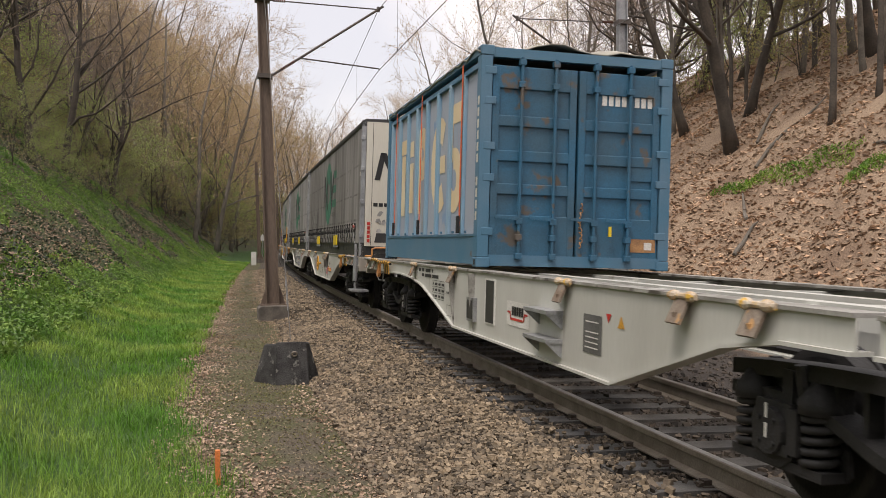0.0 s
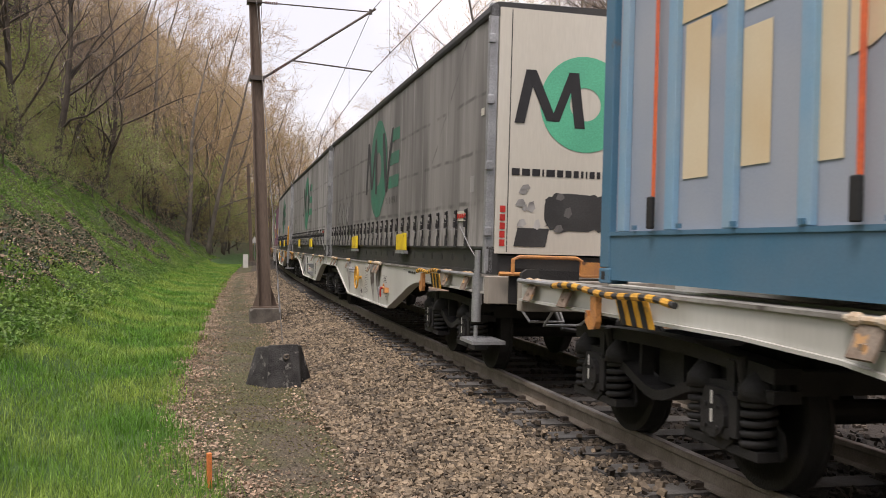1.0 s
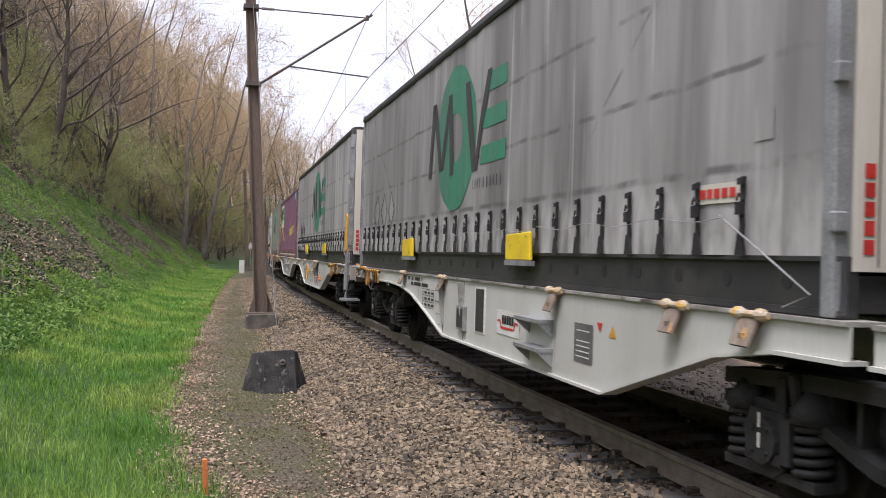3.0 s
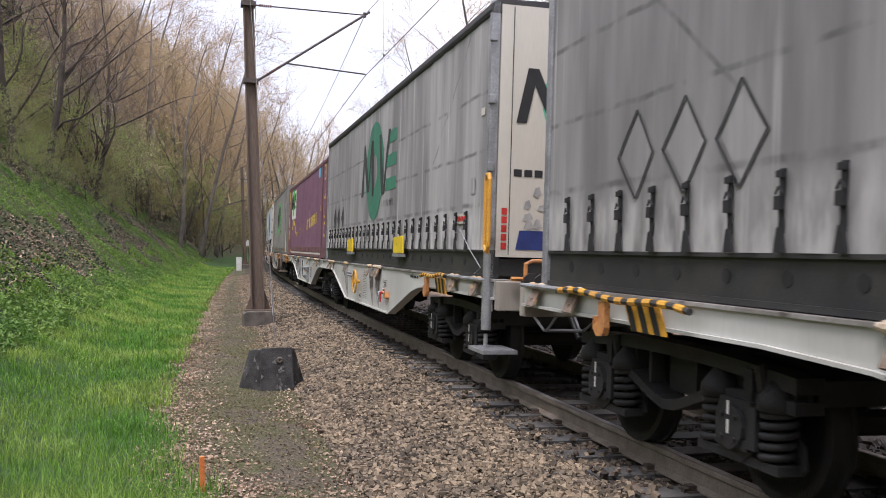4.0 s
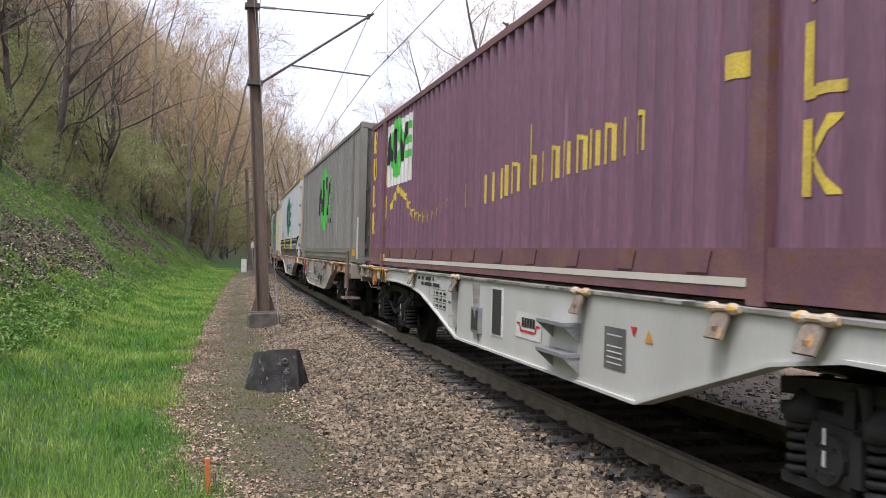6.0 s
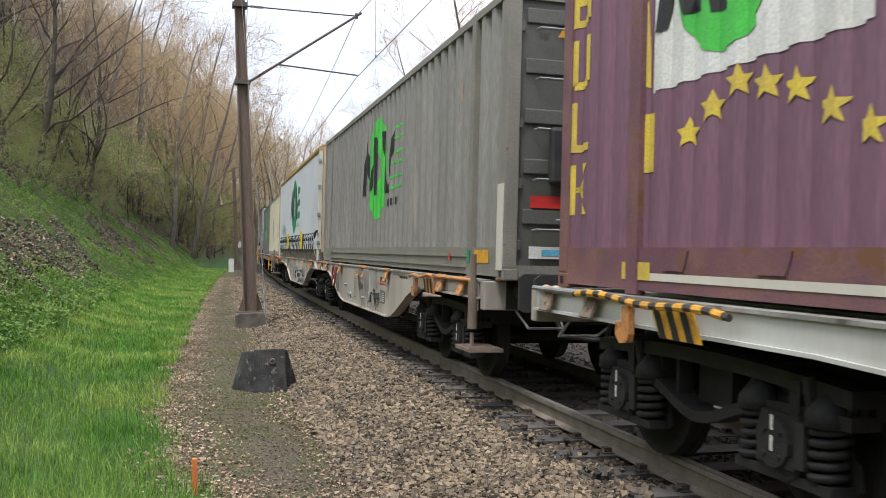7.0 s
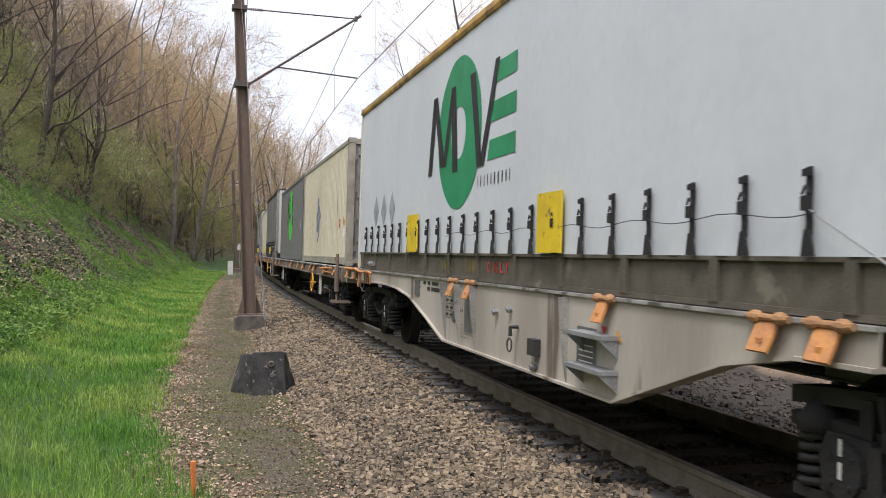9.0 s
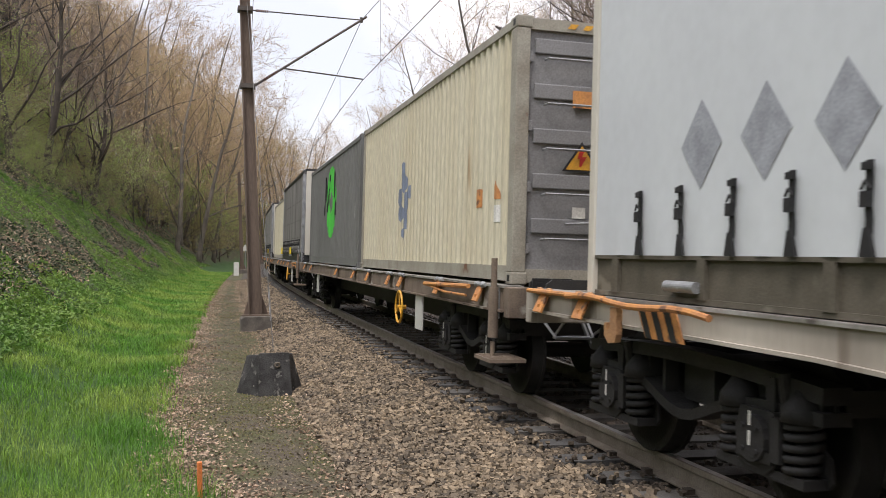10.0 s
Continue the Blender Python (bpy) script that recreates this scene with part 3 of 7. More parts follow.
def front_steps(parent, y, handrail, mat):
    g = Geo().tube([(-1.36, y, 1.14), (-1.36, y, 0.66)], 0.05, 16)
    g.tube([(-1.36, y, 1.42), (-1.36, y, 1.13)], 0.03, 12)
    g.tube([(-1.36, y, 0.62), (-1.36, y, 0.47)], 0.022, 8)
    post = part("step_post", g, mat, parent, "galvanised step post" if mat is M_GALV else "grimy brown step post")
    s = Geo().box(-1.46, -1.1, y - 0.24, y + 0.26, 0.44, 0.475)
    for k in range(7):
        s.box(-1.45, -1.11, y - 0.22 + 0.07 * k, y - 0.20 + 0.07 * k, 0.475, 0.483)
    part("step", s, mat, post)
    part("bracket", Geo().box(-1.33, -1.302, y - 0.03, y + 0.19, 0.84, 1.14), M_GALV, parent, bevel=0.01)
    if handrail:
        r = Geo().tube([(-1.38, y + 0.06, 1.50), (-1.38, y + 0.06, 2.16), (-1.38, y + 0.03, 2.21), (-1.38, y - 0.03, 2.21), (-1.38, y - 0.06, 2.16), (-1.38, y - 0.06, 1.50)], 0.022, 10)
        r.tube([(-1.38, y - 0.06, 1.50), (-1.38, y - 0.03, 1.45), (-1.38, y + 0.03, 1.45), (-1.38, y + 0.06, 1.50)], 0.022, 10)
        r.tube([(-1.37, y, 1.46), (-1.36, y, 1.38)], 0.02, 8)
        part("handrail", r, M_HANDRAIL, parent, "orange hooped handrail")


def end_railing(parent, y, d):
    g = Geo()
    g.tube([(-1.05, y, 1.16), (-1.05, y, 1.33), (-0.98, y, 1.36), (-0.35, y, 1.36), (-0.28, y, 1.33), (-0.28, y, 1.16)], 0.022, 8)
    g.tube([(-1.2, y, 1.18), (1.2, y, 1.18)], 0.022, 8)
    part("end_railing", g, M_ORANGE, parent, "low orange end railing")
    part("end_board", Geo().box(-0.3, 0.3, y - 0.02, y + 0.02, 1.16, 1.32), M_ORANGE, parent)


def hand_wheel(parent, y, z, r, mat):
    g = Geo().torus((-1.40, y, z), (1, 0, 0), r, 0.017, 28, 8)
    for k in range(3):
        t = math.pi / 2 + k * 2 * math.pi / 3
        g.tube([(-1.39, y, z), (-1.40, y + r * math.cos(t), z + r * math.sin(t))], 0.012, 6)
    g.tube([(-1.42, y, z), (-1.30, y, z)], 0.03, 10)
    part("brake_wheel", g, mat, parent, "painted handbrake wheel")


def web_rib(parent, y, paint_mat, w=0.07, z0=0.46):
    part("stiffener", Geo().prism([(-1.302, 1.12), (-1.302 - w, 1.12), (-1.302 - w * 0.7, 0.8), (-1.302, z0)], y - 0.014, y + 0.014, "xz"), M_WAGON_GRIME_SHADED, parent)


def bolt(parent, y, z):
    g = Geo().tube([(-1.30, y, z), (-1.36, y, z)], 0.024, 8)
    g.tube([(-1.33, y, z), (-1.34, y, z)], 0.04, 8)
    part("bolt", g, M_GALV, parent)


def step_plate(parent, y, z, paint_mat):
    s = Geo().prism([(-1.302, z), (-1.45, z), (-1.45, z - 0.03), (-1.302, z - 0.03)], y - 0.30, y + 0.30, "xz")
    for d in (-0.28, 0.28):
        s.prism([(-1.302, z - 0.03), (-1.45, z - 0.03), (-1.302, z - 0.16)], y + d - 0.01, y + d + 0.01, "xz")
    part("step", s, M_GALV, parent)


def curve_pts(y0, z0, y1, z1, n=6):
    """An S-shaped run of a sill's lower edge."""
    out = []
    for i in range(n + 1):
        t = i / n
        out.append((y0 + (y1 - y0) * t, z0 + (z1 - z0) * (t * t * (3 - 2 * t))))
    return out


def sill(parent, lower, y0, y1, paint_mat, ends=0.0):
    """Both fish-bellied side sills of a section: web, top flange and bottom flange."""
    for sx in (-1, 1):
        g = Geo()
        g.prism([(y, z) for y, z in lower] + [(y1, 1.14), (y0, 1.14)], *sorted((sx * 1.288, sx * 1.302)))
        w = part("side_sill", g, paint_mat, parent, "fish-bellied side sill")
        # the load's shadow on the flange is put into its dark paint
        part("top_flange", Geo().box(*sorted((sx * 1.10, sx * 1.322)), y0, y1, 1.14, 1.163), M_WAGON_GRIME_SHADED, w, "grimy top flange, darkened for the shade of the load")
        f = Geo()
        for (a, za), (b, zb) in zip(lower, lower[1:]):
            xs = sorted((sx * 1.20, sx * 1.335))
            f.add([(xs[0], a, za), (xs[1], a, za), (xs[1], b, zb), (xs[0], b, zb), (xs[0], a, za - 0.022), (xs[1], a, za - 0.022), (xs[1], b, zb - 0.022), (xs[0], b, zb - 0.022)],
                  [(0, 1, 2, 3), (7, 6, 5, 4), (0, 4, 5, 1), (2, 6, 7, 3), (1, 5, 6, 2), (0, 3, 7, 4)])
        part("bottom_flange", f, paint_mat, w)
    c = Geo()
    for x in (-0.35, 0.35):
        c.box(x - 0.08, x + 0.08, y0, y1, 0.98, 1.13)
    y = y0 + 1.5
    while y < y1 - 1:
        c.box(-1.28, 1.28, y - 0.06, y + 0.06, 1.0, 1.11)
        y += 2.0
    part("underframe", c, paint_mat, parent, "longitudinal beams and cross members")


def lower_edge(y0, yf, lf, lr, yr, y1, zb=0.455, za=0.985):
    """y0..yf level over the bogie, down to the belly lf..lr, up again to yr, level to y1."""
    return [(y0, za)] + curve_pts(yf, za, lf, zb, 6)[:-1] + [(lf, zb), (lr, zb)] + curve_pts(lr, zb, yr, za, 6)[1:] + [(y1, za)]


def slanted_edge(y0, ya, yf, lf, lr, yr, yb, y1, zb=0.455, za=0.985):
    """The same with straight slopes and a short round at each top."""
    return [(y0, za), (ya, za), ((ya + yf) / 2, za - 0.02), (yf, za - 0.09), (lf, zb), (lr, zb), (yr, za - 0.09), ((yr + yb) / 2, za - 0.02), (yb, za), (y1, za)]


def clutter(parent, paint_mat, y0, y1):
    """Brake gear hanging between the sills."""
    g = Geo()
    g.tube([(-0.5, (y0 + y1) / 2 - 0.6, 0.72), (-0.5, (y0 + y1) / 2 + 0.6, 0.72)], 0.17, 14)
    g.tube([(-0.9, y0, 0.85), (-0.9, y1, 0.85)], 0.02, 6)
    g.tube([(0.1, y0, 0.7), (0.1, y1, 0.7)], 0.03, 6)
    part("brake_cylinder", g, M_DARK, parent)


def front_section(u0, paint_mat, pin, rail_mat, old=False):
    ob = thing("wagon_section", "leading half of a grey articulated flat wagon on rails" if not old else "leading half of a dirty beige articulated flat wagon on rails", "freight wagon", "wagon sections")
    y0, y1 = 0.62, 14.72
    low = slanted_edge(y0, 3.4, 4.3, 6.0, 10.62, 12.35, 12.95, y1) if not old else lower_edge(y0, 3.2, 5.35, 9.65, 12.2, y1)
    sill(ob, low, y0, y1, paint_mat)
    bogie(ob, 2.82)
    bogie(ob, 14.82 if not old else 14.35)
    clutter(ob, paint_mat, 5, 11)
    end_platform(ob, y0, -1, paint_mat)
    front_steps(ob, 0.68, not old and u0 > 30, M_GALV if not old else M_WAGON_RUST)
    end_railing(ob, 0.42, -1)
    for y in (1.16, 2.05, 5.3 if old else 6.85, 7.2 if old else 7.15, 7.74, 10.62 if not old else 10.1, 12.7 if not old else 12.2, 13.25):
        clamp(ob, y, pin)
    part("rod", Geo().tube([(-1.36, 0.7, 1.15), (-1.36, 2.2, 1.15)], 0.02, 8), rail_mat, ob)
    hazard(ob, 2.30, 2.95, M_YELLOW if not old else M_ORANGE)
    striped_rod(ob, 2.25, 3.5, M_BLACK if not old else M_ORANGE)
    hook(ob, 3.25, M_ORANGE if not old else M_RUSTY)
    hand_wheel(ob, 8.95 if not old else 10.55, 0.835 if not old else 0.91, 0.21, M_YELLOW if not old else M_WHEELRED)
    for y in ((10.45, 7.5, 6.93) if not old else (10.5, 7.6, 7.0, 6.3)):
        web_rib(ob, y, paint_mat, 0.08 if not old else 0.10)
    for y, z in ((10.62, 0.92), (10.25, 0.92), (9.85, 0.92), (10.62, 0.97), (10.25, 0.97), (9.9, 0.97)) if not old else ((9.4, 0.78), (8.9, 0.62), (7.4, 0.62), (6.8, 0.6)):
        bolt(ob, y, z)
    X = -1.302
    rows = []
    for k in range(8):
        rows += [rect(8.15, 8.5, 0.56 + 0.065 * k, 0.565 + 0.065 * k), rect(8.36, 8.46, 0.585 + 0.065 * k, 0.598 + 0.065 * k), rect(8.20, 8.32, 0.588 + 0.065 * k, 0.596 + 0.065 * k)]
    paint("load_table", rows + [rect(8.145, 8.15, 0.56, 1.03), rect(8.5, 8.505, 0.56, 1.03)], M_INK, ob, X, "black load limit table")
    sg = paint("sign", [rect(8.70, 8.98, 0.50, 0.66)], M_WHITE, ob, X)
    paint("sign_mark", [rect(8.74, 8.85, 0.54, 0.58), [(8.76, 0.6), (8.94, 0.55), (8.94, 0.58), (8.76, 0.63)]], M_INK, sg, X - 0.004)
    g = Geo().torus((-1.36, 6.66, 0.68), (1, 0, 0), 0.065, 0.009, 16, 5)
    g.tube([(-1.30, 6.66, 0.745), (-1.37, 6.66, 0.745)], 0.014, 6)
    g.tube([(-1.36, 6.60, 0.66), (-1.36, 6.50, 0.69), (-1.36, 6.47, 0.66)], 0.009, 6)
    part("pull_ring", g, M_GALV, ob, "brake release ring")
    g = Geo().tube([(-1.30, 6.40, 0.75), (-1.375, 6.40, 0.75)], 0.02, 10)
    g.prism([(6.38, 0.60), (6.42, 0.60), (6.425, 0.74), (6.375, 0.74)], -1.385, -1.365)
    part("lever_handle", g, M_RED if not old else M_BLACK, ob, "red brake changeover lever")
    g = Geo().tube([(-1.34, 6.32, 0.79), (-1.36, 6.22, 0.77), (-1.36, 6.12, 0.75)], 0.016, 6)
    g.tube([(-1.34, 6.30, 0.73), (-1.36, 6.20, 0.82)], 0.014, 6)
    g.prism([(6.02, 0.69), (6.14, 0.67), (6.16, 0.76), (6.04, 0.77)], -1.37, -1.302)
    part("brake_lever", g, M_ORANGE if not old else M_BLACK, ob, "rusty orange brake levers")
    paint("lever_plate", [rect(6.0, 6.55, 0.66, 0.665), rect(6.0, 6.005, 0.66, 0.80)], M_INK, ob, X)
    paint("small_writing", [rect(6.2, 6.58, 0.945, 0.95), rect(6.2, 6.58, 0.845, 0.85), rect(6.2, 6.205, 0.85, 0.95), rect(6.575, 6.58, 0.85, 0.95)] + bars(6.5, 0.90, (0.1, 0.08), 0.022) + bars(6.46, 0.865, (0.06, 0.1), 0.018)
          + bars(4.5, 1.06, (0.2, 0.15, 0.1), 0.03) + [rect(4.3, 4.9, 1.10, 1.104), rect(6.15, 6.32, 0.57, 0.574), rect(6.15, 6.32, 0.61, 0.614)], M_INK, ob, X)
    if old:
        for yb in (13.3, 14.4):
            part("joint_bracket", Geo().prism([(yb - 0.10, 1.163), (yb + 0.10, 1.163), (yb + 0.15, 0.96), (yb - 0.15, 0.96)], -1.335, -1.303), M_FRONT, ob, "pale angled bracket")
        lg = paint("logo_plate", [stroke(5.75, 0.91, 5.75, 0.935, 0.5), stroke(6.05, 0.91, 6.12, 0.97, 0.05)], M_RED, ob, X)
        paint("logo_bar", [rect(5.5, 5.95, 0.96, 1.03)], M_INK, lg, X)
        gp = paint("grey_plate", [rect(5.55, 5.95, 0.62, 0.82)], M_GREYPLATE, ob, X)
        paint("plate_writing", [rect(5.6, 5.9, 0.65 + 0.03 * k, 0.66 + 0.03 * k) for k in range(5)], M_WHITE, gp, X - 0.004)
    return ride(ob, u0, 0.0, 7.5)


def rear_section(u0, paint_mat, pin, rail_mat, old=False):
    ob = thing("wagon_section", "trailing half of a grey articulated flat wagon on rails" if not old else "trailing half of a dirty beige articulated flat wagon on rails", "freight wagon", "wagon sections")
    y0, y1 = 14.86, 28.97
    low = [(y0, 0.985), (15.4, 0.98), (15.95, 0.90), (17.45, 0.455), (22.05, 0.455)] + [(22.9, 0.66), (23.9, 0.88), (24.6, 0.955), (25.4, 0.985), (y1, 0.985)]
    if old:
        low = [(y0, 0.985), (15.4, 0.98), (16.0, 0.88), (17.35, 0.455), (21.8, 0.455), (22.8, 0.7), (23.6, 0.88), (24.4, 0.96), (25.2, 0.985), (y1, 0.985)]
    sill(ob, low, y0, y1, paint_mat)
    bogie(ob, 26.82)
    clutter(ob, paint_mat, 17, 23)
    end_platform(ob, y1, 1, paint_mat)
    for y in (15.6, 15.15 if old else 16.4, 17.5 if old else 18.4, 20.75 if old else 22.1, 21.4 if old else 24.4, 27.8, 28.6):
        clamp(ob, y, pin)
    part("rod", Geo().tube([(-1.36, 27.4, 1.15), (-1.36, 28.9, 1.15)], 0.02, 8), rail_mat, ob)
    hazard(ob, 26.3, 26.95, M_YELLOW if not old else M_ORANGE)
    striped_rod(ob, 28.0, 26.0, M_BLACK if not old else M_ORANGE)
    hook(ob, 27.2, M_ORANGE if not old else M_RUSTY)
    X = -1.302
    for y in (22.1, 21.2) if not old else (21.75, 21.2, 20.6, 18.2):
        web_rib(ob, y, paint_mat, 0.08)
    step_plate(ob, 18.75 if not old else 17.6, 0.90, paint_mat)
    step_plate(ob, 18.75 if not old else 17.6, 0.66, paint_mat)
    so, zo = (0.28, -0.03) if old else (0.0, 0.0)
    sl = part("slot_frame", Geo().box(-1.309, X, 20.37 + so, 20.75 + so, 0.60, 1.09 + zo), M_WHITE if not old else paint_mat, ob)
    part("slot", Geo().box(-1.314, -1.309, 20.42 + so, 20.7 + so, 0.62, 1.07 + zo), M_BLACK if not old else M_GREYPLATE, sl)
    if old:
        part("round_cover", Geo().tube([(X, 21.4, 0.74), (-1.316, 21.4, 0.74)], 0.06, 18), M_GREYPLATE, ob)
        part("dark_cover", Geo().box(-1.312, X, 23.06, 23.30, 0.90, 1.10), M_GREYPLATE, ob)
    else:
        v = part("vent", Geo().box(-1.345, X, 21.07, 21.37, 0.58, 0.85), M_GALV, ob)
        part("mesh_panel", Geo().box(-1.349, -1.345, 21.11, 21.33, 0.61, 0.82), M_BLACK, v)
    if not old:
        p = paint("logo_plate", [rect(19.3, 19.97, 0.66, 0.90)], M_WHITE, ob, X, "white company plate with red line")
        paint("red_line", [stroke(19.89, 0.78, 19.89, 0.80, 0.1), stroke(19.83, 0.72, 19.86, 0.80, 0.03), rect(19.47, 19.84, 0.715, 0.738), stroke(19.45, 0.72, 19.41, 0.80, 0.03),
                           stroke(19.38, 0.78, 19.38, 0.80, 0.1)], M_RED, p, X - 0.004)
        paint("logo_bar", bars(19.8, 0.765, (0.06, 0.06, 0.055, 0.065, 0.06), 0.085, 0.012), M_INK, p, X - 0.004)
    gp = paint("grey_plate", [rect(17.65, 18., 0.62, 0.92)], M_GREYPLATE, ob, X)
    paint("plate_writing", [rect(17.7, 17.95, 0.66 + 0.04 * k, 0.67 + 0.04 * k) for k in (0, 1, 2, 3, 5)], M_WHITE, gp, X - 0.004)
    tb = []
    for k in range(4):
        tb.append(rect(22.6, 23.25, 0.72 + 0.08 * k, 0.726 + 0.08 * k))
        tb.append(rect(22.6 + 0.2167 * k, 22.606 + 0.2167 * k, 0.72, 0.966))
    for k in range(3):
        tb += bars(23.22, 0.745 + 0.08 * k, (0.04, 0.14, 0.12, 0.14), 0.03, 0.06)
    tb += bars(22.5, 0.82, (0.03, 0.03, 0.03), 0.03)
    tb += bars(24.15, 1.06, (0.12, 0.12, 0.3, 0.05), 0.045, 0.1) + bars(23.95, 0.99, (0.14, 0.40, 0.35), 0.045, 0.06)
    tb += [rect(24.25, 24.55, 1.02, 1.024), rect(24.25, 24.55, 1.10, 1.104), rect(24.25, 24.254, 1.02, 1.10), rect(24.546, 24.55, 1.02, 1.10)]
    tb += [rect(22.2, 22.45, 0.55, 0.555), rect(22.2, 22.45, 0.68, 0.685), rect(22.2, 22.205, 0.55, 0.685), rect(22.445, 22.45, 0.55, 0.685)]
    if old:
        tb = [[(a - 1.35 if a < 23.3 and b < 1.0 else a - 1.3, b) for a, b in p] for p in tb]
    paint("wagon_data", tb, M_INK, ob, X, "black data panel with withheld figures")
    tri = paint("warning_triangle", [[(17.25, 0.86), (17.37, 0.86), (17.31, 0.95)]], M_YELLOW, ob, X)
    paint("red_triangle", [[(17.48, 0.95), (17.58, 0.95), (17.53, 0.88)]], M_RED, tri, X)
    if old:
        g = Geo().tube([(-1.31, 19.3, 0.80), (-1.38, 19.3, 0.80), (-1.38, 19.3, 0.72)], 0.02, 6)
        g.torus((-1.38, 19.32, 0.64), (1, 0, 0), 0.06, 0.008, 14, 5)
        g.box(-1.37, -1.302, 18.75, 18.9, 0.6, 0.74)
        part("brake_lever", g, M_BLACK, ob)
        for y, z in ((19.9, 0.9), (18.85, 0.5), (19.5, 0.95)):
            bolt(ob, y, z)
    return ride(ob, u0, 0.0, 21.9)


M_PIN = material("worn_orange_pin", (0.45, 0.30, 0.16), 0.7, vary=(0.55, 0.50, 0.42), scale=9, bump=0.1, wear=(0.60, 0.36, 0.06), wear_at=0.58, wear_scale=12)
M_HANDRAIL = material("yellow_orange_handrail_paint", (0.72, 0.36, 0.04), 0.5, vary=(0.60, 0.30, 0.05), scale=5, bump=0.03)
M_FLAP = material("rusty_grey_flap", (0.24, 0.20, 0.16), 0.8, vary=(0.17, 0.12, 0.085), scale=9, bump=0.15, wear=(0.42, 0.24, 0.10), wear_at=0.60, wear_scale=10)
M_GREYPLATE = material("grey_plate", (0.13, 0.13, 0.125), 0.6, bump=0.02)


def flat_wagon(u0, length, pivots):
    """A plain flat wagon with straight rusty sills."""
    ob = thing("wagon_section", "rusty brown flat wagon with straight side sills on rails", "freight wagon", "wagon sections")
    y0, y1 = 0.62, length - 0.62
    low = [(y0, 0.93), (y1, 0.93)]
    sill(ob, low, y0, y1, M_WAGON_RUST)
    for p in pivots:
        bogie(ob, p)
    clutter(ob, M_WAGON_RUST, 5, length - 5)
    end_platform(ob, y0, -1, M_WAGON_RUST)
    end_platform(ob, y1, 1, M_WAGON_RUST)
    front_steps(ob, 0.75, False, M_WAGON_RUST)
    for y in (1.3, 3.0, 5.2, 6.1, 8.0, 9.6, 12.0, length - 3, length - 1.3):
        clamp(ob, y, M_GALV)
    g = Geo()
    for y in (4.2, length - 4.2):
        g.box(-1.30, -1.28, y - 0.2, y + 0.2, 0.45, 0.93)
    part("bracket_plate", g, M_WAGON, ob)
    part("longbeam", Geo().box(-0.7, 0.7, 4, length - 4, 0.55, 0.98), M_DARK, ob)
    hand_wheel(ob, 5.0, 0.70, 0.22, M_YELLOW)
    g = Geo().tube([(-1.37, 1.6, 1.12), (-1.37, 3.6, 1.08)], 0.025, 8)
    g.tube([(-1.37, 3.6, 1.08), (-1.37, 2.6, 1.02), (-1.37, 1.7, 1.02)], 0.015, 8)
    part("lever", g, M_ORANGE, ob)
    return ride(ob, u0, 0.0, 10.0)


M_WAGON_RUST = material("rust_brown_wagon", (0.20, 0.155, 0.115), 0.8, vary=(0.12, 0.09, 0.07), scale=3, bump=0.15, wear=(0.30, 0.28, 0.24), wear_at=0.62)

rear_section(18.28 - 29.55, M_WAGON, M_YELLOW, M_GALV)
front_section(18.28 - 29.55, M_WAGON, M_YELLOW, M_GALV)
for u in (18.28, 47.50):
    front_section(u, M_WAGON, M_YELLOW, M_GALV)
    rear_section(u, M_WAGON, M_YELLOW, M_GALV)
front_section(77.42, M_WAGON_OLD, M_RUSTY, M_ORANGE, True)
rear_section(77.42, M_WAGON_OLD, M_RUSTY, M_ORANGE, True)
flat_wagon(106.45, 20.0, (2.45, 17.2))
flat_wagon(126.5, 20.0, (2.45, 17.2))
flat_wagon(146.5, 20.0, (2.45, 17.2))

# ---- loads ----
M_GREEN_WORN = material("worn_green_print", (0.035, 0.215, 0.125), 0.65, vary=(0.06, 0.17, 0.115), scale=2.5, bump=0.05, streak=True, wear=(0.20, 0.26, 0.22), wear_at=0.66)
M_GREEN = material("green_logo_paint", (0.025, 0.30, 0.13), 0.5, vary=(0.02, 0.24, 0.10), scale=2, bump=0.03)
M_MINT = material("pale_green_logo_paint", (0.10, 0.50, 0.30), 0.5, vary=(0.09, 0.44, 0.27), scale=2, bump=0.02)
M_BRIGHT = material("bright_green_paint", (0.08, 0.55, 0.07), 0.5, vary=(0.06, 0.42, 0.06), scale=2, bump=0.03)
M_GREEN_DULL = material("dull_green_print", (0.03, 0.165, 0.10), 0.7, vary=(0.045, 0.13, 0.09), scale=2, bump=0.05)
M_INK_DULL = material("dull_black_print", (0.035, 0.035, 0.035), 0.8, vary=(0.05, 0.05, 0.05), scale=3, bump=0.05)


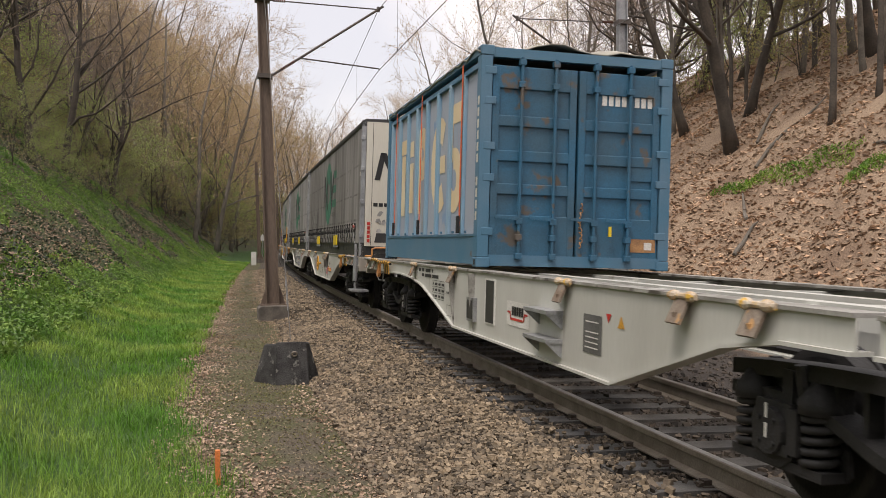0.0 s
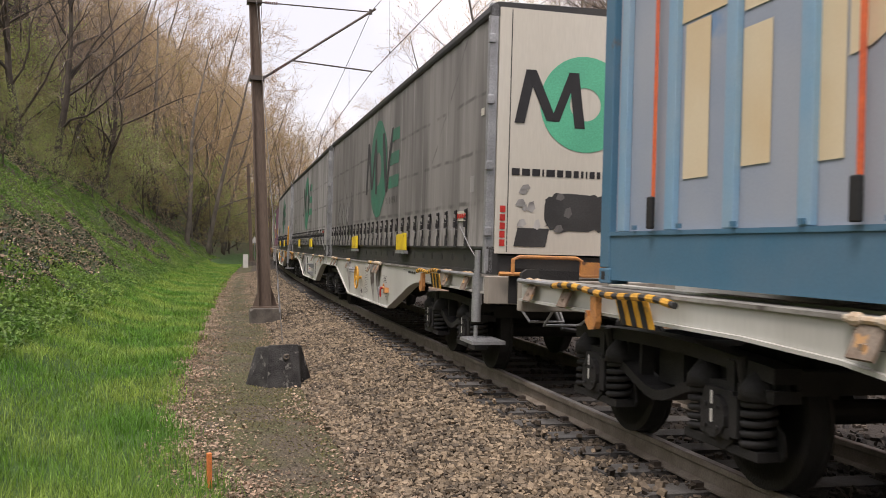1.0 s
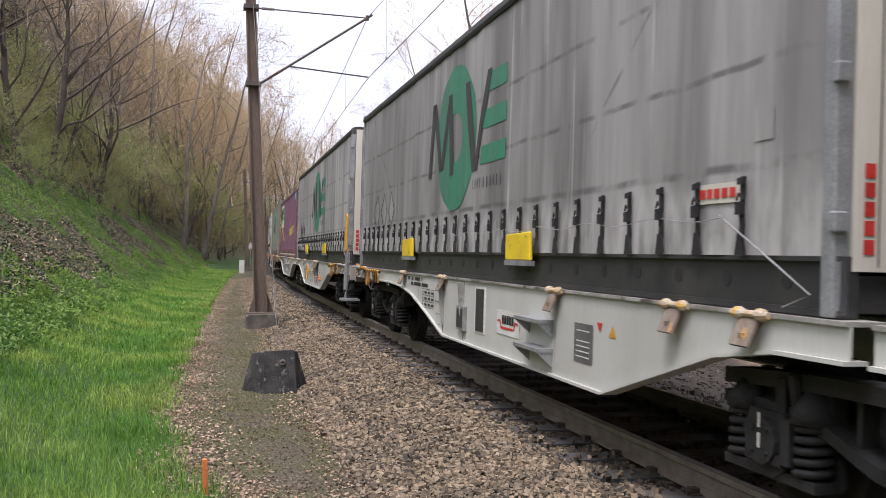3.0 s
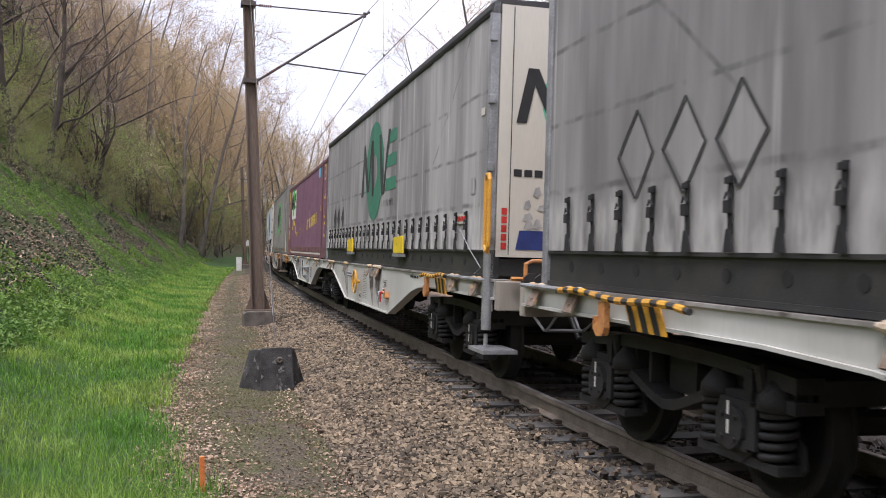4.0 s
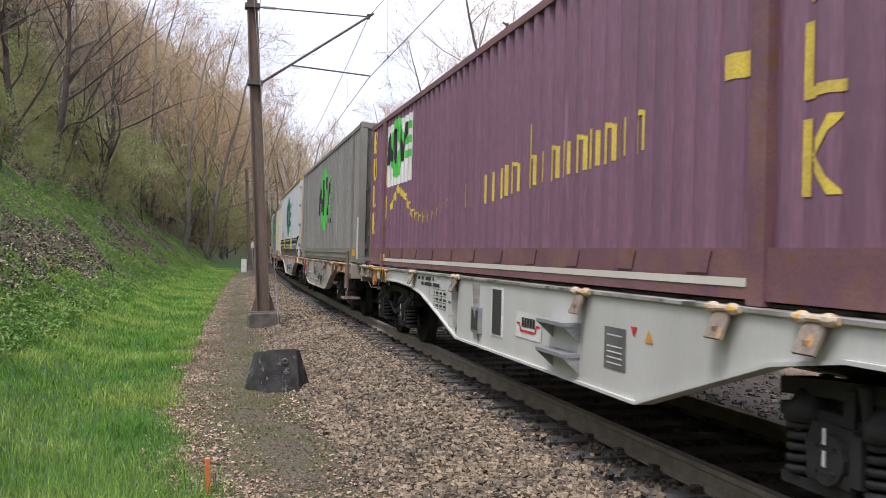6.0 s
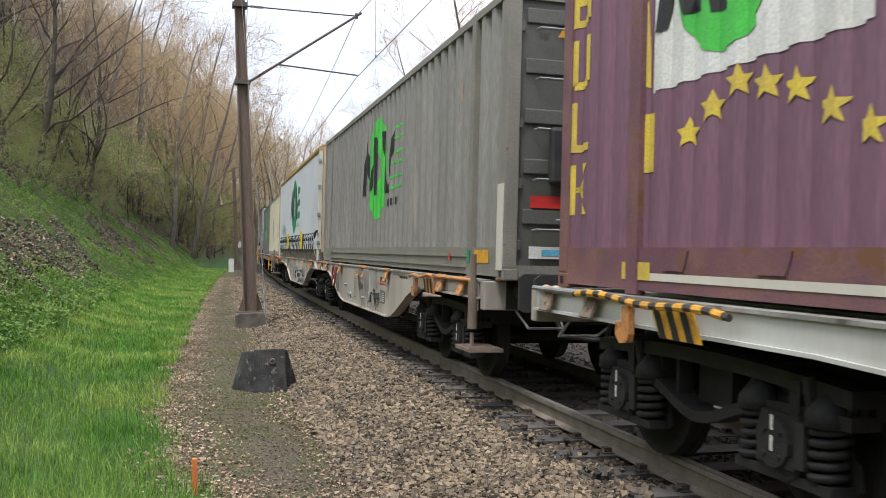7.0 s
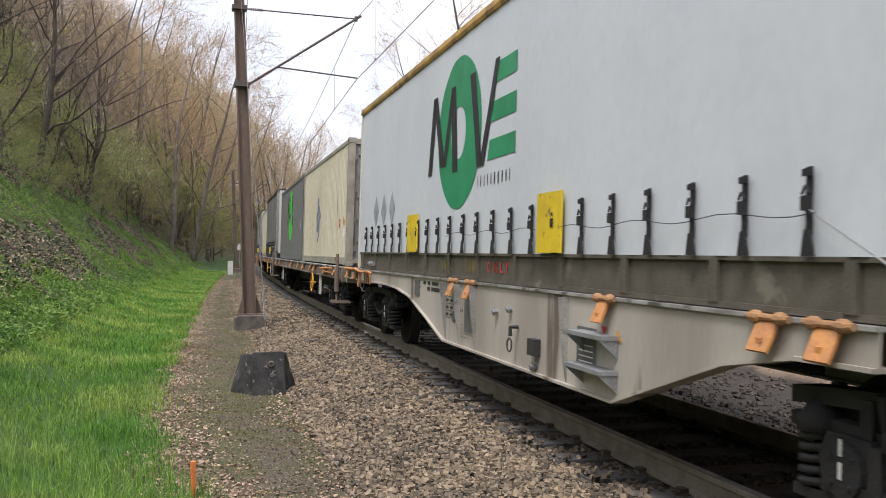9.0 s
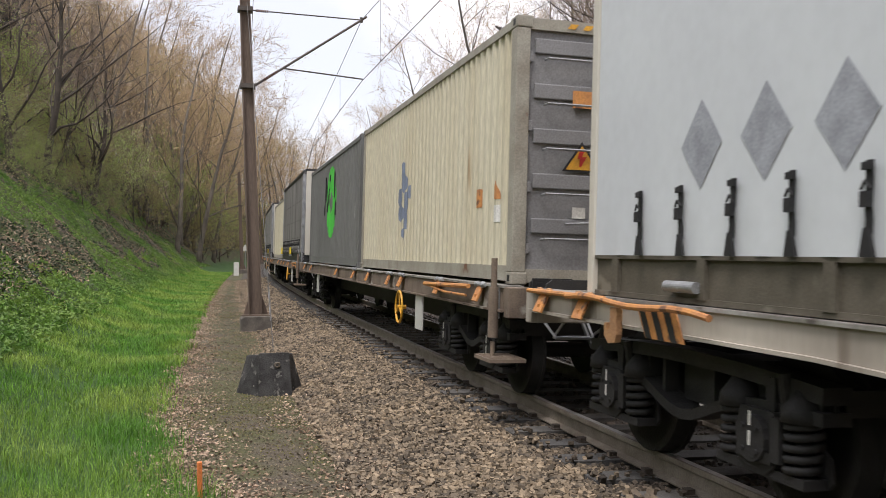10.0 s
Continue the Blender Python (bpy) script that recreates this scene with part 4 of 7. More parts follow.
def curtain_cloth(name, light, dark):
    """Tarpaulin with dirt streaks, bleached creases, sewn webbing that shows through and a scuffed hem."""
    m = material(name, light, 0.62, vary=dark, scale=1.9, fine=9, bump=0.10, streak=True, grit=0.30)
    n, l = m.node_tree.nodes, m.node_tree.links
    b = n["Principled BSDF"]
    tc, xyz = n.new("ShaderNodeTexCoord"), n.new("ShaderNodeSeparateXYZ")
    l.new(tc.outputs["Object"], xyz.inputs[0])

    def calc(op, a, c=0.0, k=0.0, clamp=False):
        x = n.new("ShaderNodeMath")
        x.operation, x.use_clamp = op, clamp
        for sock, v in zip(x.inputs, (a, c, k)):
            if isinstance(v, bpy.types.NodeSocket):
                l.new(v, sock)
            else:
                sock.default_value = v
        return x.outputs[0]

    def noise_at(scale, detail, stretch):
        mp, q = n.new("ShaderNodeMapping"), n.new("ShaderNodeTexNoise")
        mp.inputs["Scale"].default_value = stretch
        q.inputs["Scale"].default_value, q.inputs["Detail"].default_value = scale, detail
        l.new(tc.outputs["Object"], mp.inputs["Vector"])
        l.new(mp.outputs["Vector"], q.inputs["Vector"])
        return q.outputs["Fac"]

    def step(v, lo, hi):
        r = n.new("ShaderNodeMapRange")
        r.inputs["From Min"].default_value, r.inputs["From Max"].default_value = lo, hi
        l.new(v, r.inputs["Value"])
        return r.outputs["Result"]

    def mix(fac, a, colour):
        x = n.new("ShaderNodeMix")
        x.data_type = "RGBA"
        l.new(fac, x.inputs["Factor"])
        l.new(a, x.inputs["A"])
        x.inputs["B"].default_value = (*colour, 1)
        return x.outputs["Result"]

    y, z = xyz.outputs["Y"], xyz.outputs["Z"]
    col = b.inputs["Base Color"].links[0].from_socket
    smear, fine = noise_at(1.6, 6, (1, 1, 0.6)), noise_at(7, 5, (1, 1, 0.35))
    # broad sooty drifts
    col = mix(calc("MULTIPLY", step(noise_at(0.55, 5, (1, 1, 0.5)), 0.45, 0.70), 0.55), col, tuple(c * 0.75 for c in dark))
    # scuffed, bleached hem with dirt between the straps
    hem = calc("MULTIPLY", step(calc("MULTIPLY_ADD", smear, 0.5, z), 1.02, 0.82), step(fine, 0.36, 0.62))
    col = mix(calc("MULTIPLY", hem, 0.75), col, tuple(min(0.7, c * 1.55) for c in light))
    # webbing sewn behind the cloth: level bands and a slanting brace near each end
    near = lambda v, at, w: step(calc("ABSOLUTE", calc("SUBTRACT", v, at)), w, w * 0.35)
    sway = calc("MULTIPLY_ADD", smear, 0.05, z)
    webs = calc("MAXIMUM", calc("MAXIMUM", near(sway, 0.80, 0.035), near(sway, 1.36, 0.028)), near(sway, 1.98, 0.028))
    brace = near(calc("MULTIPLY_ADD", calc("ABSOLUTE", y), 0.787, calc("MULTIPLY", z, -1.0)), 1.90, 0.034)
    webs = calc("MAXIMUM", webs, calc("MULTIPLY", brace, step(z, 1.15, 1.35)))
    col = mix(calc("MULTIPLY", webs, calc("MULTIPLY", step(noise_at(3.5, 4, (1, 1, 1)), 0.38, 0.60), 0.75)), col, tuple(c * 0.5 for c in dark))
    # pale rubbed creases, hanging straight down
    crease = calc("MULTIPLY", step(noise_at(9, 2, (1, 1, 0.035)), 0.62, 0.72), step(smear, 0.40, 0.60))
    col = mix(calc("MULTIPLY", crease, 0.6), col, tuple(min(0.7, c * 1.6) for c in light))
    l.new(col, b.inputs["Base Color"])
    return m


M_CURTAIN_DARK = curtain_cloth("dark_grey_tarpaulin", (0.25, 0.24, 0.228), (0.115, 0.11, 0.105))
M_CURTAIN_MID = curtain_cloth("grey_tarpaulin", (0.32, 0.313, 0.303), (0.15, 0.146, 0.14))
M_CURTAIN_LIGHT = curtain_cloth("weathered_grey_tarpaulin", (0.40, 0.392, 0.378), (0.19, 0.186, 0.18))
M_CURTAIN_WHITE = material("clean_pale_tarpaulin", (0.60, 0.635, 0.66), 0.55, vary=(0.56, 0.59, 0.62), scale=1.0, fine=10, bump=0.03, grit=0.08)
M_BEIGE = material("beige_panel", (0.50, 0.40, 0.26), 0.6, vary=(0.42, 0.33, 0.22), scale=1.2, bump=0.012, streak=True, wear=(0.24, 0.17, 0.10), wear_at=0.68, wear_scale=2, grit=0.15)
M_STAIN = material("soot_stain", (0.10, 0.097, 0.093), 0.8, vary=(0.14, 0.135, 0.13), scale=3, bump=0.1, streak=True)
M_STRAP = material("black_strap", (0.015, 0.015, 0.016), 0.7, bump=0.1)
M_PAD = material("yellow_plastic_pad", (0.80, 0.60, 0.02), 0.45, vary=(0.66, 0.45, 0.03), scale=4, bump=0.02, wear=(0.22, 0.17, 0.06), wear_at=0.62, wear_scale=9, grit=0.2)
M_ROOF = material("tan_roof_edge", (0.55, 0.33, 0.08), 0.7, vary=(0.20, 0.14, 0.07), scale=4, bump=0.2)


def logo(parent, half, surface, ring_mat, ink, e_mat, hole=0.30, words=True, drop=0.0, thin=False):
    """The haulier's mark: a ring, slanted dark bars and three flat bars."""
    f = lambda poly: [(y - half, z + drop) for y, z in poly]
    paint("logo_ring", [f(p) for p in ring(6.88, 2.84, hole, 0.87)], ring_mat, parent, surface, "round green printed ring")
    m = [stroke(8.13, 2.44, 7.93, 3.40, 0.17), stroke(7.52, 2.50, 7.93, 3.40, 0.19), stroke(7.46, 2.50, 7.12, 3.40, 0.15), stroke(6.98, 2.40, 7.12, 3.40, 0.19),
         stroke(6.05, 2.38, 6.36, 3.42, 0.19), stroke(5.98, 2.38, 5.52, 3.42, 0.14)]
    for p in m:
        paint("logo_bar", [f(p)], ink, parent, surface, "slanted dark printed bar", lift=0.009)
    e = [[(5.72 + d, z), (4.95, z), (4.95, z + 0.20), (5.66 + d, z + 0.20)] for z, d in ((2.42, 0.08), (2.80, 0.0), (3.18, -0.08))]
    if thin:
        e = [q for p in e for q in (rect(p[1][0], p[0][0], p[0][1], p[0][1] + 0.035), rect(p[1][0], p[0][0], p[2][1] - 0.035, p[2][1]))]
    for p in e:
        paint("logo_flat_bar", [f(p)], e_mat, parent, surface)
    if words:
        paint("word_bars", [f(p) for p in bars(6.10, 2.165, [0.012, 0.024, 0.018, 0.02, 0.024, 0.03, 0.03, 0.026, 0.024, 0.018], 0.115, 0.088)], ink, parent, surface)


def strap_mesh():
    """A tensioning strap: webbing, ratchet buckle, twisted tail and a flared hook plate."""
    g = Geo()
    g.prism([(-0.020, 0.10), (0.020, 0.10), (0.014, 0.17), (0.022, 0.23), (0.016, 0.30), (0.020, 0.43), (-0.020, 0.43), (-0.018, 0.30), (-0.014, 0.23), (-0.022, 0.17)], -0.014, 0.0)
    g.box(-0.040, -0.010, -0.026, 0.026, 0.22, 0.29)
    g.box(-0.030, -0.012, -0.030, 0.030, 0.385, 0.42)
    g.prism([(-0.050, 0.0), (0.042, 0.0), (0.018, 0.13), (-0.016, 0.13)], -0.024, -0.008)
    g.tube([(-0.026, -0.03, 0.30), (-0.034, 0.0, 0.335), (-0.026, 0.03, 0.30)], 0.007, 6)
    me = g.mesh("strap")
    me.materials.append(M_STRAP)
    return me


STRAP = strap_mesh()
CURTAIN_Z0, CURTAIN_Z1 = 0.29, 2.78


def curtain_side(seed, L, slack, sag):
    """A hanging tarpaulin with folds at every strap."""
    rng = random.Random(seed)
    ny, zs = int(L / 0.07), [CURTAIN_Z0, 0.33, 0.40, 0.50, 0.62, 0.8, 1.1, 1.5, 2.0, 2.4, CURTAIN_Z1]
    ph = [rng.uniform(0, 6.28) for _ in range(6)]
    v, f, prof = [], [], []
    for j, z in enumerate(zs):
        for i in range(ny + 1):
            y = -L / 2 + 0.05 + (L - 0.1) * i / ny
            fold = slack * (0.5 * math.sin(y * 2 * math.pi / 0.53 + 0.5) + 0.3 * math.sin(y * 4.1 + ph[0]) + 0.25 * math.sin(y * 9.7 + ph[1]))
            hem = sag * max(0, 1 - (z - CURTAIN_Z0) / 0.45) * (math.sin(y * 11.8 + ph[2]) + 0.6 * math.sin(y * 23 + 8 * z + ph[3]))
            x = -1.272 - max(-0.015, fold + hem)
            v.append((x, y, z))
            if j == 7:
                prof.append((y, x))
    for j in range(len(zs) - 1):
        for i in range(ny):
            a = j * (ny + 1) + i
            f.append((a, a + 1, a + ny + 2, a + ny + 1))
    return np.array(v), f, prof


def curtain_body(u0, label, cloth, front_mat, seed, L=13.6, marks="dull", top_mat=None, chassis=M_BLACK, face="logo", slack=0.010, sag=0.006, straps=True, open_side=False):
    ob = thing("curtain_side_trailer_body", label, "swap body", "curtain-sided swap bodies")
    h = L / 2
    core = Geo().box(-1.20, 1.20, -h + 0.06, h - 0.02, 0.30, 2.80)
    part("inner_body", core, M_BLACK, ob)
    v, f, X = curtain_side(seed, L, slack, sag)
    cl = raw("curtain", v, f, cloth, True)
    cl.parent = ob
    right = raw("curtain", v * np.array([-1, 1, 1]), f, cloth, True)
    right.parent = ob
    for sx in (-1, 1):
        base = Geo().prism([(sx * 1.27, 0.0), (sx * 1.27, 0.035), (sx * 1.25, 0.035), (sx * 1.25, 0.265), (sx * 1.275, 0.265), (sx * 1.275, 0.29), (sx * 1.15, 0.29), (sx * 1.15, 0.0)], -h, h, "xz")
        part("chassis_rail", base, chassis, ob, "long lower side rail")
    if chassis is M_BLACK:
        for k in range(int(L / 0.55)):
            y = -h + 0.4 + 0.55 * k
            part("rail_hole", HOLE, M_INK, ob).matrix_basis = pose(-1.252, y, 0.16)
    else:
        for k in range(12):
            part("rail_bracket", BRACKET, chassis, ob).matrix_basis = pose(-1.25, -h + 0.7 + 1.12 * k, 0.03)
        red = ring(6.42 - h - 0.45, 0.155, 0.035, 0.055, 16, 0.8)
        red += [rect(6.24 - h - 0.45, 6.26 - h - 0.45, 0.10, 0.21), rect(6.15 - h - 0.45, 6.17 - h - 0.45, 0.10, 0.21), stroke(6.16 - h - 0.45, 0.10, 6.25 - h - 0.45, 0.21, 0.022)]
        red += [rect(6.04 - h - 0.45, 6.06 - h - 0.45, 0.10, 0.21), rect(5.97 - h - 0.45, 6.04 - h - 0.45, 0.10, 0.12)]
        red += [rect(5.86 - h - 0.45, 5.88 - h - 0.45, 0.10, 0.16), stroke(5.87 - h - 0.45, 0.155, 5.91 - h - 0.45, 0.21, 0.022), stroke(5.87 - h - 0.45, 0.155, 5.83 - h - 0.45, 0.21, 0.022)]
        paint("word_only", red, M_RED, ob, -1.252, "red lettering ONLY")
        paint("faded_word", bars(7.75 - h, 0.09, (0.03, 0.05, 0.03, 0.06, 0.03, 0.05, 0.03), 0.12, 0.03) + bars(6.85 - h, 0.09, (0.03, 0.05, 0.06, 0.03, 0.05, 0.03, 0.05), 0.12, 0.035), M_YELLOWFADED, ob, -1.252)
        part("tube_holder", Geo().tube([(-1.30, h - 1.2, 0.10), (-1.30, h - 1.55, 0.10)], 0.036, 20), M_GALV, ob)
    top = Geo().prism([(-1.29, 2.74), (-1.305, 2.78), (-1.30, 2.84), (-1.24, 2.88), (1.24, 2.88), (1.30, 2.84), (1.305, 2.78), (1.29, 2.74)], -h, h, "xz")
    part("top_rail", top, top_mat or M_BLACK, ob, "long cant rail")
    roof = Geo().prism([(-1.25, 2.882), (-1.2, 2.905), (0, 2.93), (1.2, 2.905), (1.25, 2.882)], -h + 0.03, h - 0.03, "xz")
    part("roof", roof, top_mat or M_BLACK, ob)
    for y, s in ((-h, 1), (h - 0.13, 1)):
        for x in (-1.295, 1.195):
            part("corner_post", Geo().box(x, x + 0.10, y if y < 0 else y + 0.04, y + 0.09 if y < 0 else y + 0.13, 0.0, 2.88), M_GALV if front_mat is not M_BEIGE else M_FRONT, ob, bevel=0.012)
    part("front_wall", Geo().box(-1.19, 1.19, -h - 0.01, -h + 0.05, 0.22, 2.84), front_mat, ob, "front wall panels")
    part("front_sill", Geo().box(-1.22, 1.22, -h + 0.03, -h + 0.10, 0.02, 0.20), chassis, ob)
    part("rear_wall", Geo().box(-1.19, 1.19, h - 0.03, h, 0.22, 2.84), front_mat, ob)
    for z in (0.45, 1.15, 1.85, 2.5):
        part("hinge", Geo().box(-1.31, -1.235, -h - 0.025, -h + 0.02, z - 0.05, z + 0.05), M_GALV, ob, bevel=0.01)
    rng0 = random.Random(seed + 40)
    if straps:
        y, gap = (-h + 0.97, 0.53) if marks == "white" else (-h + 0.75, 0.455)
        while y < h - 0.5:
            s = part("strap", STRAP, M_STRAP, ob)
            s.matrix_basis = pose(-1.288, y, 0.29) @ pose(0, 0, 0, rng0.uniform(-2.5, 2.5), 0, 0)
            y += gap
        if marks != "white":
            for ya, yb in ((3.98, 4.66), (8.80, 9.46)):
                pad = Geo()
                pad.prism([(ya - h, 0.22), (yb - h, 0.22), (yb - h, 0.46), (ya - h + 0.03, 0.48)], -1.345, -1.31)
                p = part("stake_pocket_pad", pad, M_PAD, ob, "yellow plastic lashing pad", bevel=0.01)
                part("pad_edge", Geo().box(-1.35, -1.29, ya - h, yb - h, 0.17, 0.218), M_GALV, p)
        else:
            for ya, yb in ((3.98, 4.5), (8.88, 9.42)):
                pad = Geo().box(-1.32, -1.30, ya - h, yb - h, 0.30, 0.80)
                part("stake_pocket_pad", pad, M_PAD, ob, "yellow reflective lashing pad")
        part("seal_cord", Geo().tube([(-1.315, y, 0.50 + 0.02 * math.sin(y * 5.9)) for y in np.linspace(-h + 0.9, h - 6, 40)], 0.003, 5), M_GALV if marks != "white" else M_INK, ob)
        part("loose_cord", Geo().tube([(-1.31, -h + 0.97, 0.52), (-1.33, -h + 0.5, 0.30), (-1.30, -h + 0.15, 0.10), (-1.31, -h + 0.35, 0.03)], 0.005, 5), M_GALV, ob)
    kit = {"dull": (M_GREEN_DULL, M_INK_DULL, M_GREEN_DULL), "mid": (M_GREEN_WORN, M_INK_DULL, M_GREEN_WORN), "white": (M_GREEN, M_INK, M_GREEN)}.get(marks)
    if kit:
        logo(ob, h - (0.26 if marks == "white" else 0.0), X, *kit, drop=-1.18)
        dm = M_PALEGREY if marks == "white" else M_INK_DULL if seed == 3 else M_CURTAIN_MID if seed == 1 else M_CURTAIN_LIGHT
        for yc in (11.93, 11.30, 10.69):
            paint("diamond_mark", [[(yc - h - 0.22, 0.95), (yc - h, 0.69), (yc - h + 0.22, 0.95), (yc - h, 1.22)]], dm, ob, X)
            if marks != "white":
                rim = [((yc - h - 0.25, 0.95), (yc - h, 0.65)), ((yc - h, 0.65), (yc - h + 0.25, 0.95)), ((yc - h + 0.25, 0.95), (yc - h, 1.26)), ((yc - h, 1.26), (yc - h - 0.25, 0.95))]
                paint("diamond_rim", [[(a[0], a[1]), (b[0], b[1]), (b[0] + 0.03, b[1]), (a[0] + 0.03, a[1])] for a, b in rim], M_CURTAIN_LIGHT if seed == 3 else M_INK_DULL, ob, X, lift=0.009)
        if marks != "white":
            pl = paint("maker_plate", [rect(0.80 - h, 1.24 - h, 0.585, 0.70)], M_FRONT, ob, X, lift=0.011)
            paint("maker_bars", bars(1.20 - h, 0.615, (0.07, 0.055, 0.055, 0.055, 0.055), 0.055, 0.018), M_RED, pl, X, lift=0.016)
            paint("patch", [rect(0.50 - h, 0.68 - h, 0.90, 1.08)], M_CURTAIN_MID, ob, X, lift=0.006)
            paint("label_patch", [rect(0.22 - h, 0.34 - h, 1.72, 1.80)], M_FRONT, ob, X, lift=0.008)
    if seed == 1:
        paint("dark_stain", [[(y - h, z) for y, z in ((10.52, 0.58), (9.84, 0.58), (9.83, 0.90), (9.86, 1.08), (9.93, 1.22), (10.0, 1.27), (10.04, 1.40), (10.07, 1.47), (10.11, 1.40), (10.15, 1.28),
                                                       (10.30, 1.22), (10.43, 1.10), (10.50, 0.92))]], M_STAIN, ob, X, "dark arched stain")
    # front face
    Y = -h - 0.01
    if face == "logo":
        face_at = lambda x, z: (-0.20 - (x - 6.88) * 0.60, 1.86 + (z - 2.84) * 0.60)
        paint_end("face_ring", [[face_at(*c) for c in p] for p in ring(6.88, 2.84, 0.30, 0.87)], M_MINT, ob, Y, "pale green printed ring")
        for p in (stroke(8.13, 2.44, 7.93, 3.40, 0.19), stroke(7.52, 2.50, 7.93, 3.40, 0.2), stroke(7.46, 2.50, 7.12, 3.40, 0.17), stroke(6.98, 2.40, 7.12, 3.40, 0.2),
                  stroke(6.05, 2.38, 6.36, 3.42, 0.2), stroke(5.98, 2.38, 5.52, 3.42, 0.16)):
            paint_end("face_bar", [[face_at(*c) for c in p]], M_INK, ob, Y - 0.003, "slanted black printed bar")
        paint_end("address_bars", [[(-1.02 + x, 1.06 + z) for x, z in p] for p in bars(0, 0, [0.09, 0.09, 0.09, 0.02, 0.1, 0.07, 0.07, 0.06, 0.03, 0.02, 0.06, 0.04, 0.06, 0.05, 0.1, 0.07, 0.07, 0.06, 0.02], 0.075, 0.025)
                                   for p in [[(-a, b) for a, b in p]]], M_INK, ob, Y)
        rng2 = random.Random(seed)
        blot = []
        for k in range(7):
            cx, cz = -0.80 + rng2.uniform(-0.12, 0.14), 0.74 + rng2.uniform(-0.2, 0.22)
            w, d = rng2.uniform(0.03, 0.06), rng2.uniform(0.03, 0.07)
            blot.append([(cx - w, cz - d * 0.6), (cx + w * 0.2, cz - d), (cx + w, cz - d * 0.2), (cx + w * 0.5, cz + d), (cx - w * 0.5, cz + d * 0.7)])
        edge = [(-0.27 + 0.37 * math.copysign(abs(math.cos(a)) ** 0.45, math.cos(a)) * (1 + rng2.uniform(-0.06, 0.06)),
                 0.68 + 0.20 * math.copysign(abs(math.sin(a)) ** 0.45, math.sin(a)) * (1 + rng2.uniform(-0.12, 0.12))) for a in np.linspace(0, 6.28, 40)[:-1]]
        if seed == 1:
            paint_end("sprayed_patch", [edge], M_INK_DULL, ob, Y, "black sprayed-over patch")
            for k, p in enumerate([[(x + 0.42, z - 0.05) for x, z in q] for q in blot[:3]]):
                paint_end("torn_sticker", [p], M_STAIN, ob, Y - 0.003 - 0.0004 * k)
        for k, p in enumerate(blot):
            paint_end("torn_sticker", [p], M_CURTAIN_LIGHT, ob, Y - 0.0004 * k)
        paint_end("side_word", [rect(-1.14, -1.08, 0.30 + 0.09 * k, 0.37 + 0.09 * k) for k in range(5)], M_RED, ob, Y)
        paint_end("picture_label", [[(-0.98, 0.30), (-0.62, 0.30), (-0.58, 0.50), (-0.94, 0.50)]], M_INK_DULL if seed == 1 else M_BLUE, ob, Y)
        paint_end("door_seam", [rect(0.16, 0.175, 0.24, 2.82), rect(-1.06, -1.05, 0.24, 2.82)], M_INK_DULL, ob, Y + 0.002)
    elif face == "plain":
        paint_end("door_seam", [rect(-0.75, -0.735, 0.24, 2.82), rect(0.3, 0.315, 0.24, 2.82)], M_RUSTY, ob, Y)
        paint_end("mark", [[(0.2, 2.1), (0.45, 2.35), (0.45, 1.85)]], M_INK, ob, Y)
    if marks != "white":
        return ride(ob, u0 + h, 1.17)
    # buckle of the tensioning bar at the front corner
    b = Geo().tube([(-1.31, -h + 0.02, 0.74), (-1.335, -h + 0.10, 0.70), (-1.335, -h + 0.26, 0.56)], [0.022, 0.03, 0.016], 8)
    b.box(-1.33, -1.29, -h - 0.04, -h + 0.06, 0.70, 0.76)
    part("tension_buckle", b, M_STRAP, ob)
    return ride(ob, u0 + h, 1.17)


HOLE = Geo().tube([(-0.002, 0, 0), (0.004, 0, 0)], 0.045, 12).mesh("rail_hole")
BRACKET = Geo().prism([(-0.05, 0.0), (0.05, 0.0), (0.04, 0.24), (-0.04, 0.24)], -0.03, 0.0).mesh("rail_bracket")
M_PALEGREY = material("pale_grey_print", (0.36, 0.38, 0.42), 0.6, bump=0.02)
M_BLUE = material("blue_label", (0.03, 0.05, 0.20), 0.5, bump=0.02)


def corrugation(L, pitch, deep, a=0.32, edge=0.16):
    """Rising (y, x) of a trapezoid-corrugated side wall between its end posts."""
    prof = [(-L / 2 + edge, -1.20)]
    y = -L / 2 + edge
    while y + pitch < L / 2 - edge:
        prof += [(y + pitch * a, -1.20), (y + pitch * (a + 0.18), -1.20 + deep), (y + pitch * (1 - 0.18), -1.20 + deep), (y + pitch, -1.20)]
        y += pitch
    prof.append((L / 2 - edge, -1.20))
    return prof


